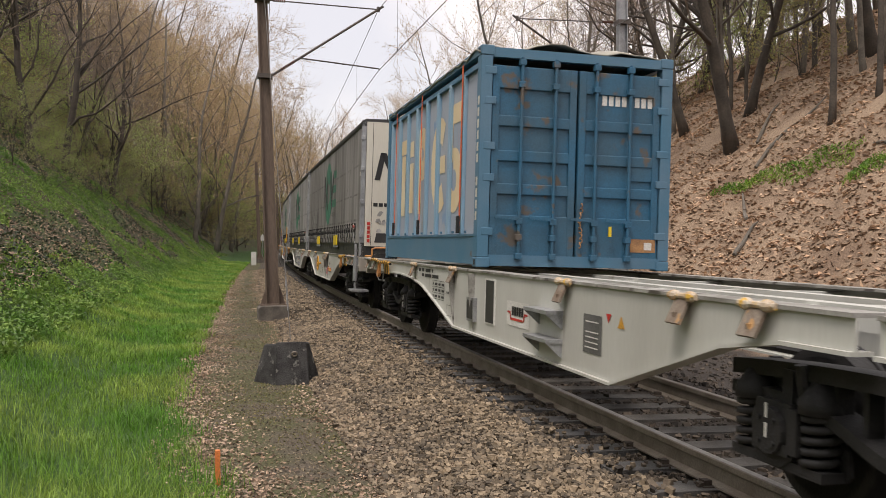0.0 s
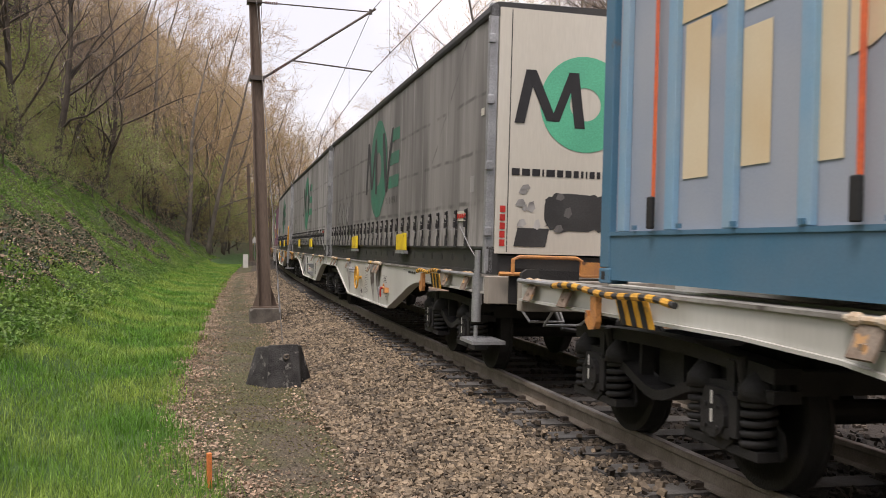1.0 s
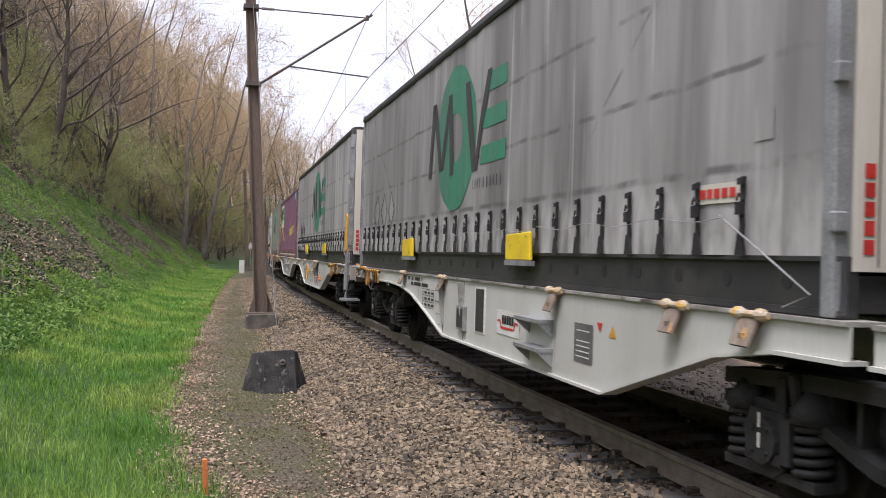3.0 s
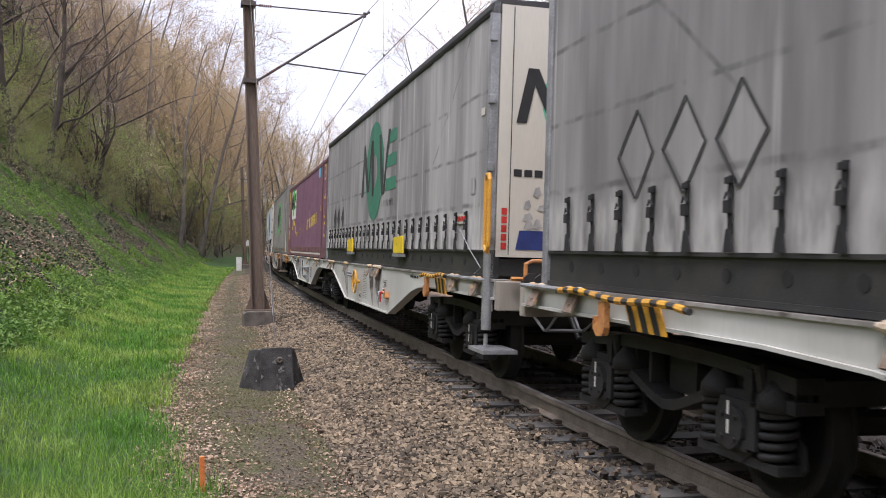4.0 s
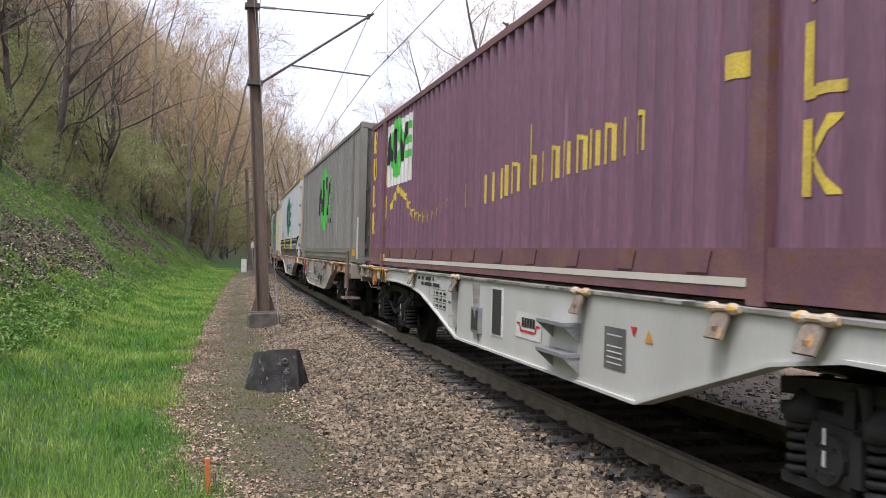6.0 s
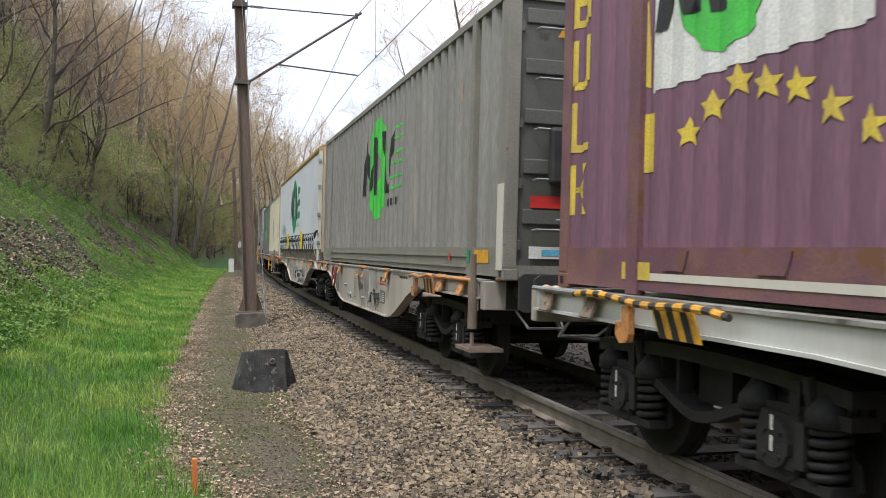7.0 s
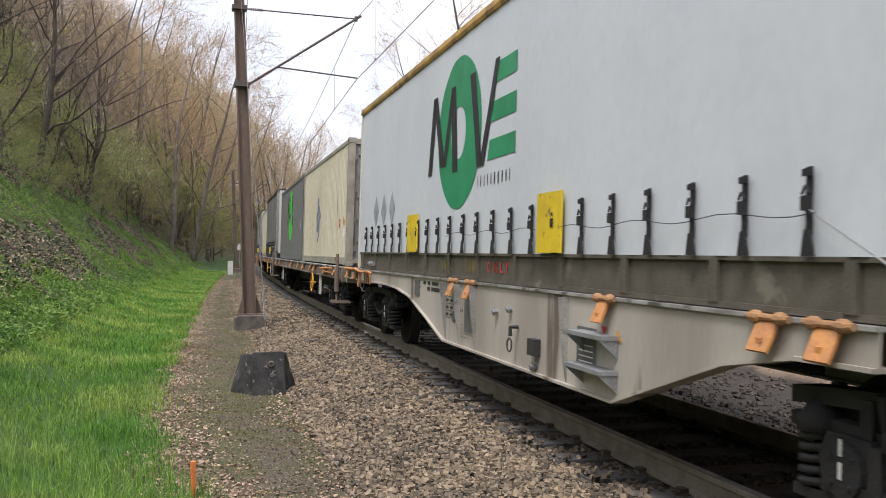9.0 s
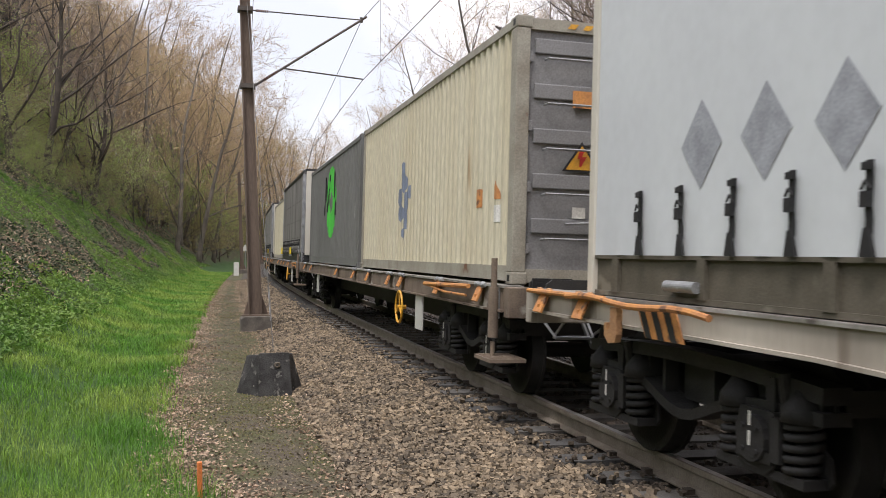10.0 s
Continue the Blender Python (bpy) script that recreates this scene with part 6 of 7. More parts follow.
def grey_extra(ob, h, H, prof, Y):
    logo(ob, h, prof, M_BRIGHT, M_INK, M_BRIGHT, hole=0.26, words=True, drop=-1.17, thin=True)
    tri = paint("warning_triangle", [[(1.62 - h, 1.72), (1.80 - h, 1.72), (1.71 - h, 1.88)]], M_YELLOW, ob, prof)
    paint("warning_sheet", [rect(1.62 - h, 1.80 - h, 2.0, 2.22)], M_YELLOW, tri, prof)
    paint("number_column", [rect(2.0 - h, 2.06 - h, 1.5 + 0.1 * k, 1.56 + 0.1 * k) for k in range(12)], M_INK_DULL, ob, prof)
    paint("yellow_notice", [rect(0.50 - h, 1.0 - h, 0.16, 0.30)], M_YELLOW, ob, -1.205)
    paint("red_mark", [rect(1.92 - h, 2.0 - h, 0.18, 0.26)], M_RED, ob, -1.222)
    paint("green_mark", [rect(1.12 - h, 1.22 - h, 0.16, 0.30)], M_GREEN, ob, -1.226)
    for y in (-h + 1.17, h - 1.17):
        part("side_post", Geo().box(-1.222, -1.15, y - 0.07, y + 0.07, 0.0, H - 0.03), M_GREYGREEN_POST, ob)
    part("corner_guard", Geo().box(-1.232, -1.222, -h + 0.01, -h + 0.19, 0.10, 0.95), M_FRONT, ob)
    part("document_box", Geo().box(-0.78, -0.30, Y - 0.10, Y, 0.95, 1.52), M_BLACK, ob, "black plastic document box", bevel=0.04)
    paint_end("red_triangle", [[(-0.62, 1.95), (-0.22, 1.95), (-0.42, 2.25)]], M_RED, ob, Y)
    paint_end("yellow_notice", [rect(0.22, 0.66, 1.05, 1.35)], M_YELLOW, ob, Y - 0.01)
    paint_end("red_band", [rect(-0.95, 0.95, 0.72, 0.84)], M_RED, ob, Y)
    paint_end("band_bars", [rect(0.2 + 0.075 * k, 0.25 + 0.075 * k, 0.74, 0.82) for k in range(9)], M_WHITE, ob, Y - 0.004)
    paint_end("label", [rect(-0.95, -0.55, 0.22, 0.34)], M_WHITE, ob, Y)
    paint_end("label_bar", [rect(-0.82, -0.60, 0.25, 0.31)], M_CYAN, ob, Y - 0.004)
    paint_end("high_voltage_triangle", [[(-0.70, 2.42), (-0.34, 2.42), (-0.52, 2.70)]], M_YELLOW, ob, Y)
    for xx in (-0.35, 0.35):
        part("seal", Geo().box(xx, xx + 0.03, Y - 0.12, Y - 0.08, 0.40, 0.56), M_PAD, ob)


corrugated_container(77.6, "grey-green corrugated container with a green disc mark", 13.5, 2.90, M_GREYGREEN, M_GREYGREEN_POST, M_DOORGREY, 0.345, 0.052, 0.33, extra=grey_extra, rail_lines=True)
M_CHASSIS_OLIVE = material("olive_chassis_rail", (0.085, 0.075, 0.055), 0.7, vary=(0.12, 0.105, 0.08), scale=4, bump=0.1, wear=(0.17, 0.155, 0.12), wear_at=0.62)
curtain_body(91.80, "clean pale curtain-sided swap body with a bright green ring mark", M_CURTAIN_WHITE, M_BEIGE, 7, L=13.45, marks="white", top_mat=M_ROOF, chassis=M_CHASSIS_OLIVE, face="plain", slack=0.004, sag=0.010)

# cream and grey short containers on the flat wagon
M_CREAMWALL = material("cream_container_paint", (0.60, 0.565, 0.43), 0.6, vary=(0.54, 0.49, 0.35), scale=1.5, bump=0.05, streak=True, wear=(0.32, 0.22, 0.12), wear_at=0.72)
M_CREAMPOST = material("beige_frame", (0.36, 0.345, 0.29), 0.6, vary=(0.26, 0.235, 0.19), scale=3, bump=0.06, wear=RUST, wear_at=0.66)
M_GREYDOOR = material("grey_door_paint", (0.235, 0.235, 0.24), 0.55, vary=(0.20, 0.20, 0.205), scale=2, bump=0.04, wear=(0.10, 0.095, 0.09), wear_at=0.70)
M_MIDGREY = material("mid_grey_container_paint", (0.165, 0.168, 0.160), 0.6, vary=(0.14, 0.142, 0.135), scale=1.5, bump=0.05, streak=True)


def cream_extra(ob, h, H, prof, Y):
    c = []
    for k, (a, b, r) in enumerate(((5.1, 1.35, 0.16), (5.35, 1.15, 0.15), (4.95, 1.05, 0.17), (5.3, 0.9, 0.15), (5.0, 0.78, 0.13), (5.2, 1.55, 0.13), (4.75, 1.2, 0.10), (5.1, 0.6, 0.11))):
        c += [[(y - h, z) for y, z in p] for p in ring(a, b, 0, r, 12)]
    paint("faded_emblem", c, M_EMBLEM, ob, prof, "faded blue-grey emblem")
    t = paint("warning_triangle", [[(0.50 - h, 0.86), (0.72 - h, 0.86), (0.61 - h, 1.06)]], M_ORANGE, ob, prof)
    paint("white_label", [rect(0.5 - h, 0.7 - h, 0.62, 0.80)], M_WHITE, t, prof)
    paint("orange_label", [rect(1.15 - h, 1.3 - h, 0.8, 1.0)], M_ORANGE, t, prof)
    paint_end("yellow_label", [rect(-0.62, -0.35, 1.75, 1.92)], M_ORANGE, ob, Y)
    paint_end("white_label", [rect(-0.33, -0.12, 1.74, 1.84), rect(-0.60, -0.46, 0.66, 0.77)], M_WHITE, ob, Y)
    t2 = paint_end("high_voltage_triangle", [[(-0.72, 1.12), (-0.30, 1.12), (-0.51, 1.42)]], M_INK, ob, Y)
    paint_end("triangle_face", [[(-0.68, 1.14), (-0.34, 1.14), (-0.51, 1.38)]], M_YELLOW, t2, Y - 0.004)
    paint_end("bolt_sign", [[(-0.53, 1.34), (-0.48, 1.34), (-0.52, 1.25), (-0.56, 1.25)], [(-0.53, 1.27), (-0.46, 1.27), (-0.52, 1.17), (-0.54, 1.17)]], M_RED, t2, Y - 0.008)
    paint_end("striped_header", [[(-0.7 + 0.16 * k, H - 0.1), (-0.62 + 0.16 * k, H - 0.1), (-0.58 + 0.16 * k, H - 0.05), (-0.66 + 0.16 * k, H - 0.05)] for k in range(3)], M_YELLOW, ob, -h + 0.005)


M_EMBLEM = material("faded_blue_grey_print", (0.20, 0.24, 0.32), 0.6, bump=0.02)
corrugated_container(107.2, "cream corrugated container with grey end doors", 8.75, 2.62, M_CREAMWALL, M_CREAMPOST, M_GREYDOOR, 0.21, 0.030, 0.18, z=1.17, ribs=4, extra=cream_extra)


def mid_extra(ob, h, H, prof, Y):
    g = lambda y, z: (y - 6.9, z - 1.2)
    paint("logo_ring", [[g(*q) for q in p] for p in ring(6.88, 2.72, 0.25, 0.87)], M_BRIGHT, ob, prof)
    paint("logo_bars", [[g(*q) for q in p] for p in (stroke(8.13, 2.44, 7.93, 3.40, 0.17), stroke(7.52, 2.5, 7.93, 3.4, 0.19), stroke(7.46, 2.5, 7.12, 3.4, 0.15), stroke(6.05, 2.38, 6.36, 3.42, 0.19))], M_INK, ob, prof, lift=0.009)
    paint("white_label", [rect(0.6 - h, 0.75 - h, 1.0, 1.3)], M_WHITE, ob, prof)


corrugated_container(116.3, "mid-grey corrugated container with a green disc mark", 9.125, 2.62, M_MIDGREY, M_MIDGREY, M_MIDGREY, 0.21, 0.030, 0.18, extra=mid_extra)
curtain_body(127.3, "black curtain-sided swap body", M_CURTAIN_DARK, M_FRONT, 12, L=9.1, marks="", face="")
corrugated_container(136.6, "white corrugated container with grey end doors", 9.125, 2.62, M_CREAMWALL, M_CREAMPOST, M_GREYDOOR, 0.21, 0.030, 0.18)
curtain_body(147.3, "grey curtain-sided swap body", M_CURTAIN_MID, M_FRONT, 13, marks="", face="")

# ---- overhead line ----
def h_section(g, z0, z1, w0, w1, m):
    """A tapered H-section post."""
    for sx in (-1, 1):
        p = []
        for z, w in ((z0, w0), (z1, w1)):
            p += [m @ Vector((sx * w - 0.012, -w * 0.9, z)), m @ Vector((sx * w + 0.012, -w * 0.9, z)), m @ Vector((sx * w + 0.012, w * 0.9, z)), m @ Vector((sx * w - 0.012, w * 0.9, z))]
        g.add(p, [(3, 2, 1, 0), (4, 5, 6, 7), (0, 1, 5, 4), (1, 2, 6, 5), (2, 3, 7, 6), (3, 0, 4, 7)])
    p = [m @ Vector((x, y, z)) for z, w in ((z0, w0), (z1, w1)) for x, y in ((-w, -0.01), (w, -0.01), (w, 0.01), (-w, 0.01))]
    g.add(p, [(3, 2, 1, 0), (4, 5, 6, 7), (0, 1, 5, 4), (1, 2, 6, 5), (2, 3, 7, 6), (3, 0, 4, 7)])


def insulator(g, a, b, r=0.055, n=6):
    a, b = Vector(a), Vector(b)
    for i in range(n):
        g.tube([a.lerp(b, (i + 0.1) / n), a.lerp(b, (i + 0.5) / n), a.lerp(b, (i + 0.9) / n)], [0.03, r, 0.03], 10)


CONTACT_Z, MESSENGER_Z = 5.70, 7.2


def catenary_mast(x, y, lean, reach, side, label, post_mat, foot=True):
    """A mast with its cantilever; side is 1 when the arm points to the right."""
    ob = thing("catenary_mast", label, "mast", "overhead line masts")
    gz = float(ground_z(x, y))
    tilt = pose(x, y, gz, 0, lean, 0)
    g = Geo()
    h_section(g, 0.1, 8.7, 0.145, 0.10, tilt)
    part("post", g, post_mat, ob, "leaning rusty steel post")
    if foot:
        g = Geo().prism([(-0.36, -0.5), (0.36, -0.5), (0.36, 0.30), (0.28, 0.36), (-0.28, 0.36), (-0.36, 0.30)], -0.36, 0.36, "xz")
        f = part("foundation", g, M_FOUND, ob, "weathered concrete foundation", bevel=0.02)
        f.matrix_basis = pose(x, y, gz)
        w = Geo()
        for sx in (-1, 1):
            w.prism([(sx * 0.14, 0.36), (sx * 0.30, 0.36), (sx * 0.14, 0.85)], -0.02, 0.02, "xz")
        w.box(-0.32, 0.32, -0.2, 0.2, 0.36, 0.39)
        part("gusset", w, M_POLE, ob).matrix_basis = pose(x, y, gz)
    at = lambda z: tilt @ Vector((0.12 * side, -0.0, z - gz))
    tip = Vector((x + side * reach, y, MESSENGER_Z))
    low, top = at(5.44), at(7.26)
    arm = Geo()
    i0 = low.lerp(tip, 0.10)
    i1 = low.lerp(tip, 0.22)
    arm.tube([low, i0], 0.03, 10)
    arm.tube([i1, tip + (tip - low).normalized() * 0.15], 0.029, 10)
    a = part("cantilever_tube", arm, M_TUBE, ob, "slanting steel cantilever tube")
    t = Geo().tube([top.lerp(tip, 0.16), tip], 0.016, 8)
    t.tube([top, top.lerp(tip, 0.05)], 0.02, 8)
    part("stay_rod", t, M_TUBE, ob)
    ins = Geo()
    insulator(ins, i0, i1, 0.042)
    insulator(ins, top.lerp(tip, 0.05), top.lerp(tip, 0.16), 0.035)
    part("insulator", ins, M_INSUL, ob, "brown ribbed insulators")
    s0 = low.lerp(tip, 0.27)
    s1 = Vector((x + side * (reach + 0.02), y, CONTACT_Z + 0.05))
    st = Geo().tube([s0, s1], 0.018, 8)
    st.tube([s1, s1 + Vector((-0.0, 0, -0.05))], 0.01, 6)
    part("steady_arm", st, M_TUBE, ob)
    br = Geo()
    for z in (5.44, 7.26):
        c = tilt @ Vector((0, 0, z - gz))
        br.box(c.x - 0.17, c.x + 0.17, c.y - 0.16, c.y + 0.16, z - 0.05, z + 0.05)
    part("bracket", br, M_TUBE, ob)
    cl = Geo().tube([tip + Vector((0, 0, -0.06)), tip + Vector((0, 0, 0.06))], 0.04, 8)
    part("wire_clamp", cl, M_TUBE, ob)
    return tip


def wire_line(tips, label):
    """Messenger, droppers and contact wire from mast to mast."""
    ob = thing("overhead_wire", label, "wire", "overhead wires")
    for (a, b) in zip(tips, tips[1:]):
        n = 24
        mess = [a.lerp(b, i / n) - Vector((0, 0, 0.75 * 4 * (i / n) * (1 - i / n))) for i in range(n + 1)]
        cont = [Vector((p.x, p.y, CONTACT_Z)) for p in (a.lerp(b, i / n) for i in range(n + 1))]
        part("messenger_wire", Geo().tube(mess, 0.008, 5), M_WIRE, ob)
        part("contact_wire", Geo().tube(cont, 0.009, 5), M_WIRE, ob)
        for i in range(2, n, 3):
            part("dropper", Geo().tube([mess[i], cont[i]], 0.004, 4), M_WIRE, ob)
            part("dropper_clamp", Geo().tube([cont[i], cont[i] + Vector((0, 0, 0.06))], 0.018, 6), M_WIRE, ob)


MASTS = [(-35.0, 1.30), (21.9, 1.41), (79.0, 3.95), (136.0, 9.6)]
tips = []
for y, x in MASTS:
    tips.append(catenary_mast(x, y, -1.85, 2.55, 1, "rusty leaning steel catenary mast beside the gravel path", M_POLE))
wire_line(tips, "contact wire and messenger over the track")
tips = []
for y, x in ((-35.0, 10.9), (21.9, 10.45), (79.0, 13.6), (136.0, 19.0)):
    tips.append(catenary_mast(x, y, 0.0, 2.9, -1, "grey steel catenary mast behind the train", M_GALV, False))
wire_line(tips, "contact wire and messenger over the far track")
feeder = thing("feeder_wire", "thin feeder wire strung from mast to mast", "wire")
for (ya, xa), (yb, xb) in zip(MASTS, MASTS[1:]):
    a, b = Vector((xa - 0.05, ya, 7.6)), Vector((xb - 0.05, yb, 7.6))
    part("wire", Geo().tube([a.lerp(b, i / 20) - Vector((0, 0, 1.6 * 4 * (i / 20) * (1 - i / 20))) for i in range(21)], 0.007, 5), M_WIRE, feeder)

# anchor block with its guy wire
BX, BY = 0.995, 12.25
bz = float(ground_z(BX, BY))
block = thing("anchor_block", "dark weathered concrete anchor block on the gravel path", "concrete block")
g = Geo().add([(-0.23, -0.30, -0.1), (0.21, -0.30, -0.1), (0.47, 0.10, -0.1), (-0.49, 0.10, -0.1), (-0.22, -0.20, 0.53), (0.20, -0.20, 0.54), (0.29, 0.10, 0.51), (-0.32, 0.10, 0.50)],
              [(3, 2, 1, 0), (4, 5, 6, 7), (0, 1, 5, 4), (1, 2, 6, 5), (2, 3, 7, 6), (3, 0, 4, 7)])
part("body", g, M_CONCRETE, block, bevel=0.02)
part("face_plate", Geo().add([(-0.225, -0.29, -0.02), (0.225, -0.29, -0.02), (0.195, -0.19, 0.545), (-0.195, -0.19, 0.545), (-0.225, -0.335, -0.02), (0.225, -0.335, -0.02), (0.195, -0.235, 0.555), (-0.195, -0.235, 0.555)],
                             [(0, 1, 2, 3), (7, 6, 5, 4), (4, 5, 1, 0), (6, 7, 3, 2), (5, 6, 2, 1), (7, 4, 0, 3)]), M_CONCRETE, block, bevel=0.012)
g = Geo().torus((0.03, -0.285, 0.40), (0, 1, 0.2), 0.03, 0.012, 14, 6)
g.tube([(0.03, -0.26, 0.40), (0.03, -0.20, 0.42)], 0.014, 6)
part("ring", g, M_RAIL, block)
block.matrix_basis = pose(BX, BY, bz, 0, 0, 4)
guy = thing("guy_wire", "steel guy wire from the anchor block to the mast", "wire")
part("wire", Geo().tube([(BX + 0.03, BY + 0.1, bz + 0.55), (1.20, 21.75, 7.4)], 0.007, 6), M_WIRE, guy)
part("turnbuckle", Geo().tube([(BX + 0.03 + 0.012, BY + 0.1 + 0.53, bz + 0.55 + 0.36), (BX + 0.03 + 0.03, BY + 0.1 + 1.2, bz + 0.55 + 0.81)], 0.012, 8), M_GALV, guy)

stake = thing("marker_stake", "small orange wooden marker stake in the grass", "stake")
part("stick", Geo().box(-0.018, 0.018, -0.018, 0.018, -0.05, 0.27), material("orange_stake_paint", (0.75, 0.22, 0.06), 0.7, bump=0.1), stake, bevel=0.004)
stake.matrix_basis = pose(0.04, 7.1, float(ground_z(0.04, 7.1)), 2, -1, 10)
marker = thing("marker_post", "white kilometre marker post beside the path", "post")
part("post", Geo().box(-0.20, 0.20, -0.06, 0.06, 0, 1.05), M_WHITE, marker, bevel=0.02)
marker.matrix_basis = pose(3.15, 72.0, float(ground_z(3.15, 72.0)))
sign = thing("track_sign", "small pale sign on a thin post far along the path", "sign")
part("post", Geo().tube([(0, 0, 0), (0, 0, 2.0)], 0.03, 8), M_GALV, sign)
part("panel", Geo().prism([(-0.35, 1.9), (0.35, 1.9), (0.0, 2.5)], -0.01, 0.01, "xz"), M_WHITE, sign)
sign.matrix_basis = pose(4.25, 80.0, float(ground_z(4.25, 80.0)))

# ---- vegetation ----
M_BARK = material("grey_brown_bark", (0.085, 0.07, 0.056), 0.95, vary=(0.05, 0.043, 0.035), scale=2, fine=18, bump=0.6)
M_BARK_DARK = material("dark_mossy_bark", (0.045, 0.040, 0.034), 0.95, vary=(0.026, 0.028, 0.018), scale=2, fine=18, bump=0.6)
M_TWIG_DARK = material("dark_twigs", (0.075, 0.062, 0.052), 0.9, vary=(0.05, 0.042, 0.036), scale=0.6, fine=6, bump=0)
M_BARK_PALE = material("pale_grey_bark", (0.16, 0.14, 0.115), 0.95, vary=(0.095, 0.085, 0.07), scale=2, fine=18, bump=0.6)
# distant twigs and buds paler and warmer: sun and haze put into their colour
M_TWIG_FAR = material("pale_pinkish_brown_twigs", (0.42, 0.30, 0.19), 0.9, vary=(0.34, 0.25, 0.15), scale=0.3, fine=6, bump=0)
M_TWIG = material("brown_twigs", (0.27, 0.21, 0.165), 0.9, vary=(0.17, 0.135, 0.105), scale=0.6, fine=6, bump=0)
M_BUD = material("brown_spring_buds", (0.31, 0.245, 0.175), 0.8, vary=(0.28, 0.24, 0.13), scale=0.5, fine=5, bump=0, by_piece=0.3, trans=0.35)
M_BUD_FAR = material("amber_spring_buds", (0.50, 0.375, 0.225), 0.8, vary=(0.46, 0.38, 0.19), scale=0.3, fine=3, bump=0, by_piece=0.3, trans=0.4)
M_BUD_GREEN = material("young_yellow_green_leaves", (0.36, 0.34, 0.12), 0.7, vary=(0.32, 0.27, 0.12), scale=0.5, fine=5, bump=0, by_piece=0.3, trans=0.4)
M_LEAF = material("fresh_green_leaves", (0.36, 0.45, 0.13), 0.6, vary=(0.28, 0.35, 0.11), scale=0.7, fine=5, bump=0, by_piece=0.35, trans=0.35)
M_IVY = material("dark_ivy_leaves", (0.030, 0.050, 0.016), 0.5, vary=(0.022, 0.035, 0.012), scale=1.0, fine=5, bump=0, by_piece=0.4)
M_GRASS = material("spring_grass_blades", (0.10, 0.25, 0.024), 0.55, vary=(0.27, 0.38, 0.07), scale=0.6, fine=4, bump=0, by_piece=0.5, trans=0.4, wear=(0.38, 0.36, 0.17), wear_at=0.70, wear_scale=2.2)
M_HERB = material("verge_herb_leaves", (0.085, 0.19, 0.03), 0.6, vary=(0.22, 0.33, 0.07), scale=0.8, fine=4, bump=0, by_piece=0.4, trans=0.25)
M_DEAD = material("dead_brown_leaves", (0.30, 0.205, 0.135), 0.85, vary=(0.22, 0.145, 0.095), scale=0.8, fine=5, bump=0, by_piece=0.5, trans=0.1)
M_PALE_DEAD = material("bleached_dead_leaves", (0.47, 0.335, 0.235), 0.85, vary=(0.36, 0.235, 0.155), scale=0.8, fine=5, bump=0, by_piece=0.45, trans=0.1)
M_LITTER = material("small_pale_pinkish_leaves", (0.46, 0.355, 0.275), 0.85, vary=(0.24, 0.165, 0.115), scale=1.2, fine=7, bump=0, by_piece=0.6, trans=0.1)
M_MOSS = material("olive_moss", (0.135, 0.13, 0.035), 0.9, vary=(0.18, 0.15, 0.055), scale=1.5, fine=9, bump=0, by_piece=0.5)
M_STONE = material("ballast_stones", (0.212, 0.168, 0.118), 0.9, vary=(0.14, 0.114, 0.085), scale=2.0, fine=40, bump=0.4, by_piece=0.75)
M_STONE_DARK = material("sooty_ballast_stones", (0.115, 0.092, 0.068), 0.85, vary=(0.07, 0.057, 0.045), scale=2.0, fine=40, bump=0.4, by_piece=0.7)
# oily stones, painted darker still to stand for shade under and behind the train
M_STONE_OILY_SHADED = material("oily_ballast_stones", (0.07, 0.056, 0.044), 0.8, vary=(0.04, 0.034, 0.028), scale=2.0, fine=40, bump=0.4, by_piece=0.7)
M_GRIT = material("path_grit", (0.21, 0.175, 0.125), 0.9, vary=(0.12, 0.10, 0.07), scale=2.0, fine=40, bump=0.3, by_piece=0.7)


def limb(rng, start, way, length, r0, bend, n, up=0.0):
    """Points and radii of one crooked branch."""
    p, d = Vector(start), Vector(way).normalized()
    pts, rad = [p.copy()], [r0]
    for i in range(n):
        d = (d + Vector((rng.gauss(0, bend), rng.gauss(0, bend), rng.gauss(0, bend) + up))).normalized()
        p = p + d * (length / n)
        pts.append(p.copy())
        rad.append(r0 * (1 - 0.85 * (i + 1) / n))
    return pts, rad


def off_way(rng, d, angle):
    a = d.orthogonal().normalized()
    a.rotate(Matrix.Rotation(rng.uniform(0, 6.283), 3, d))
    return (d * math.cos(angle) + a * math.sin(angle)).normalized()


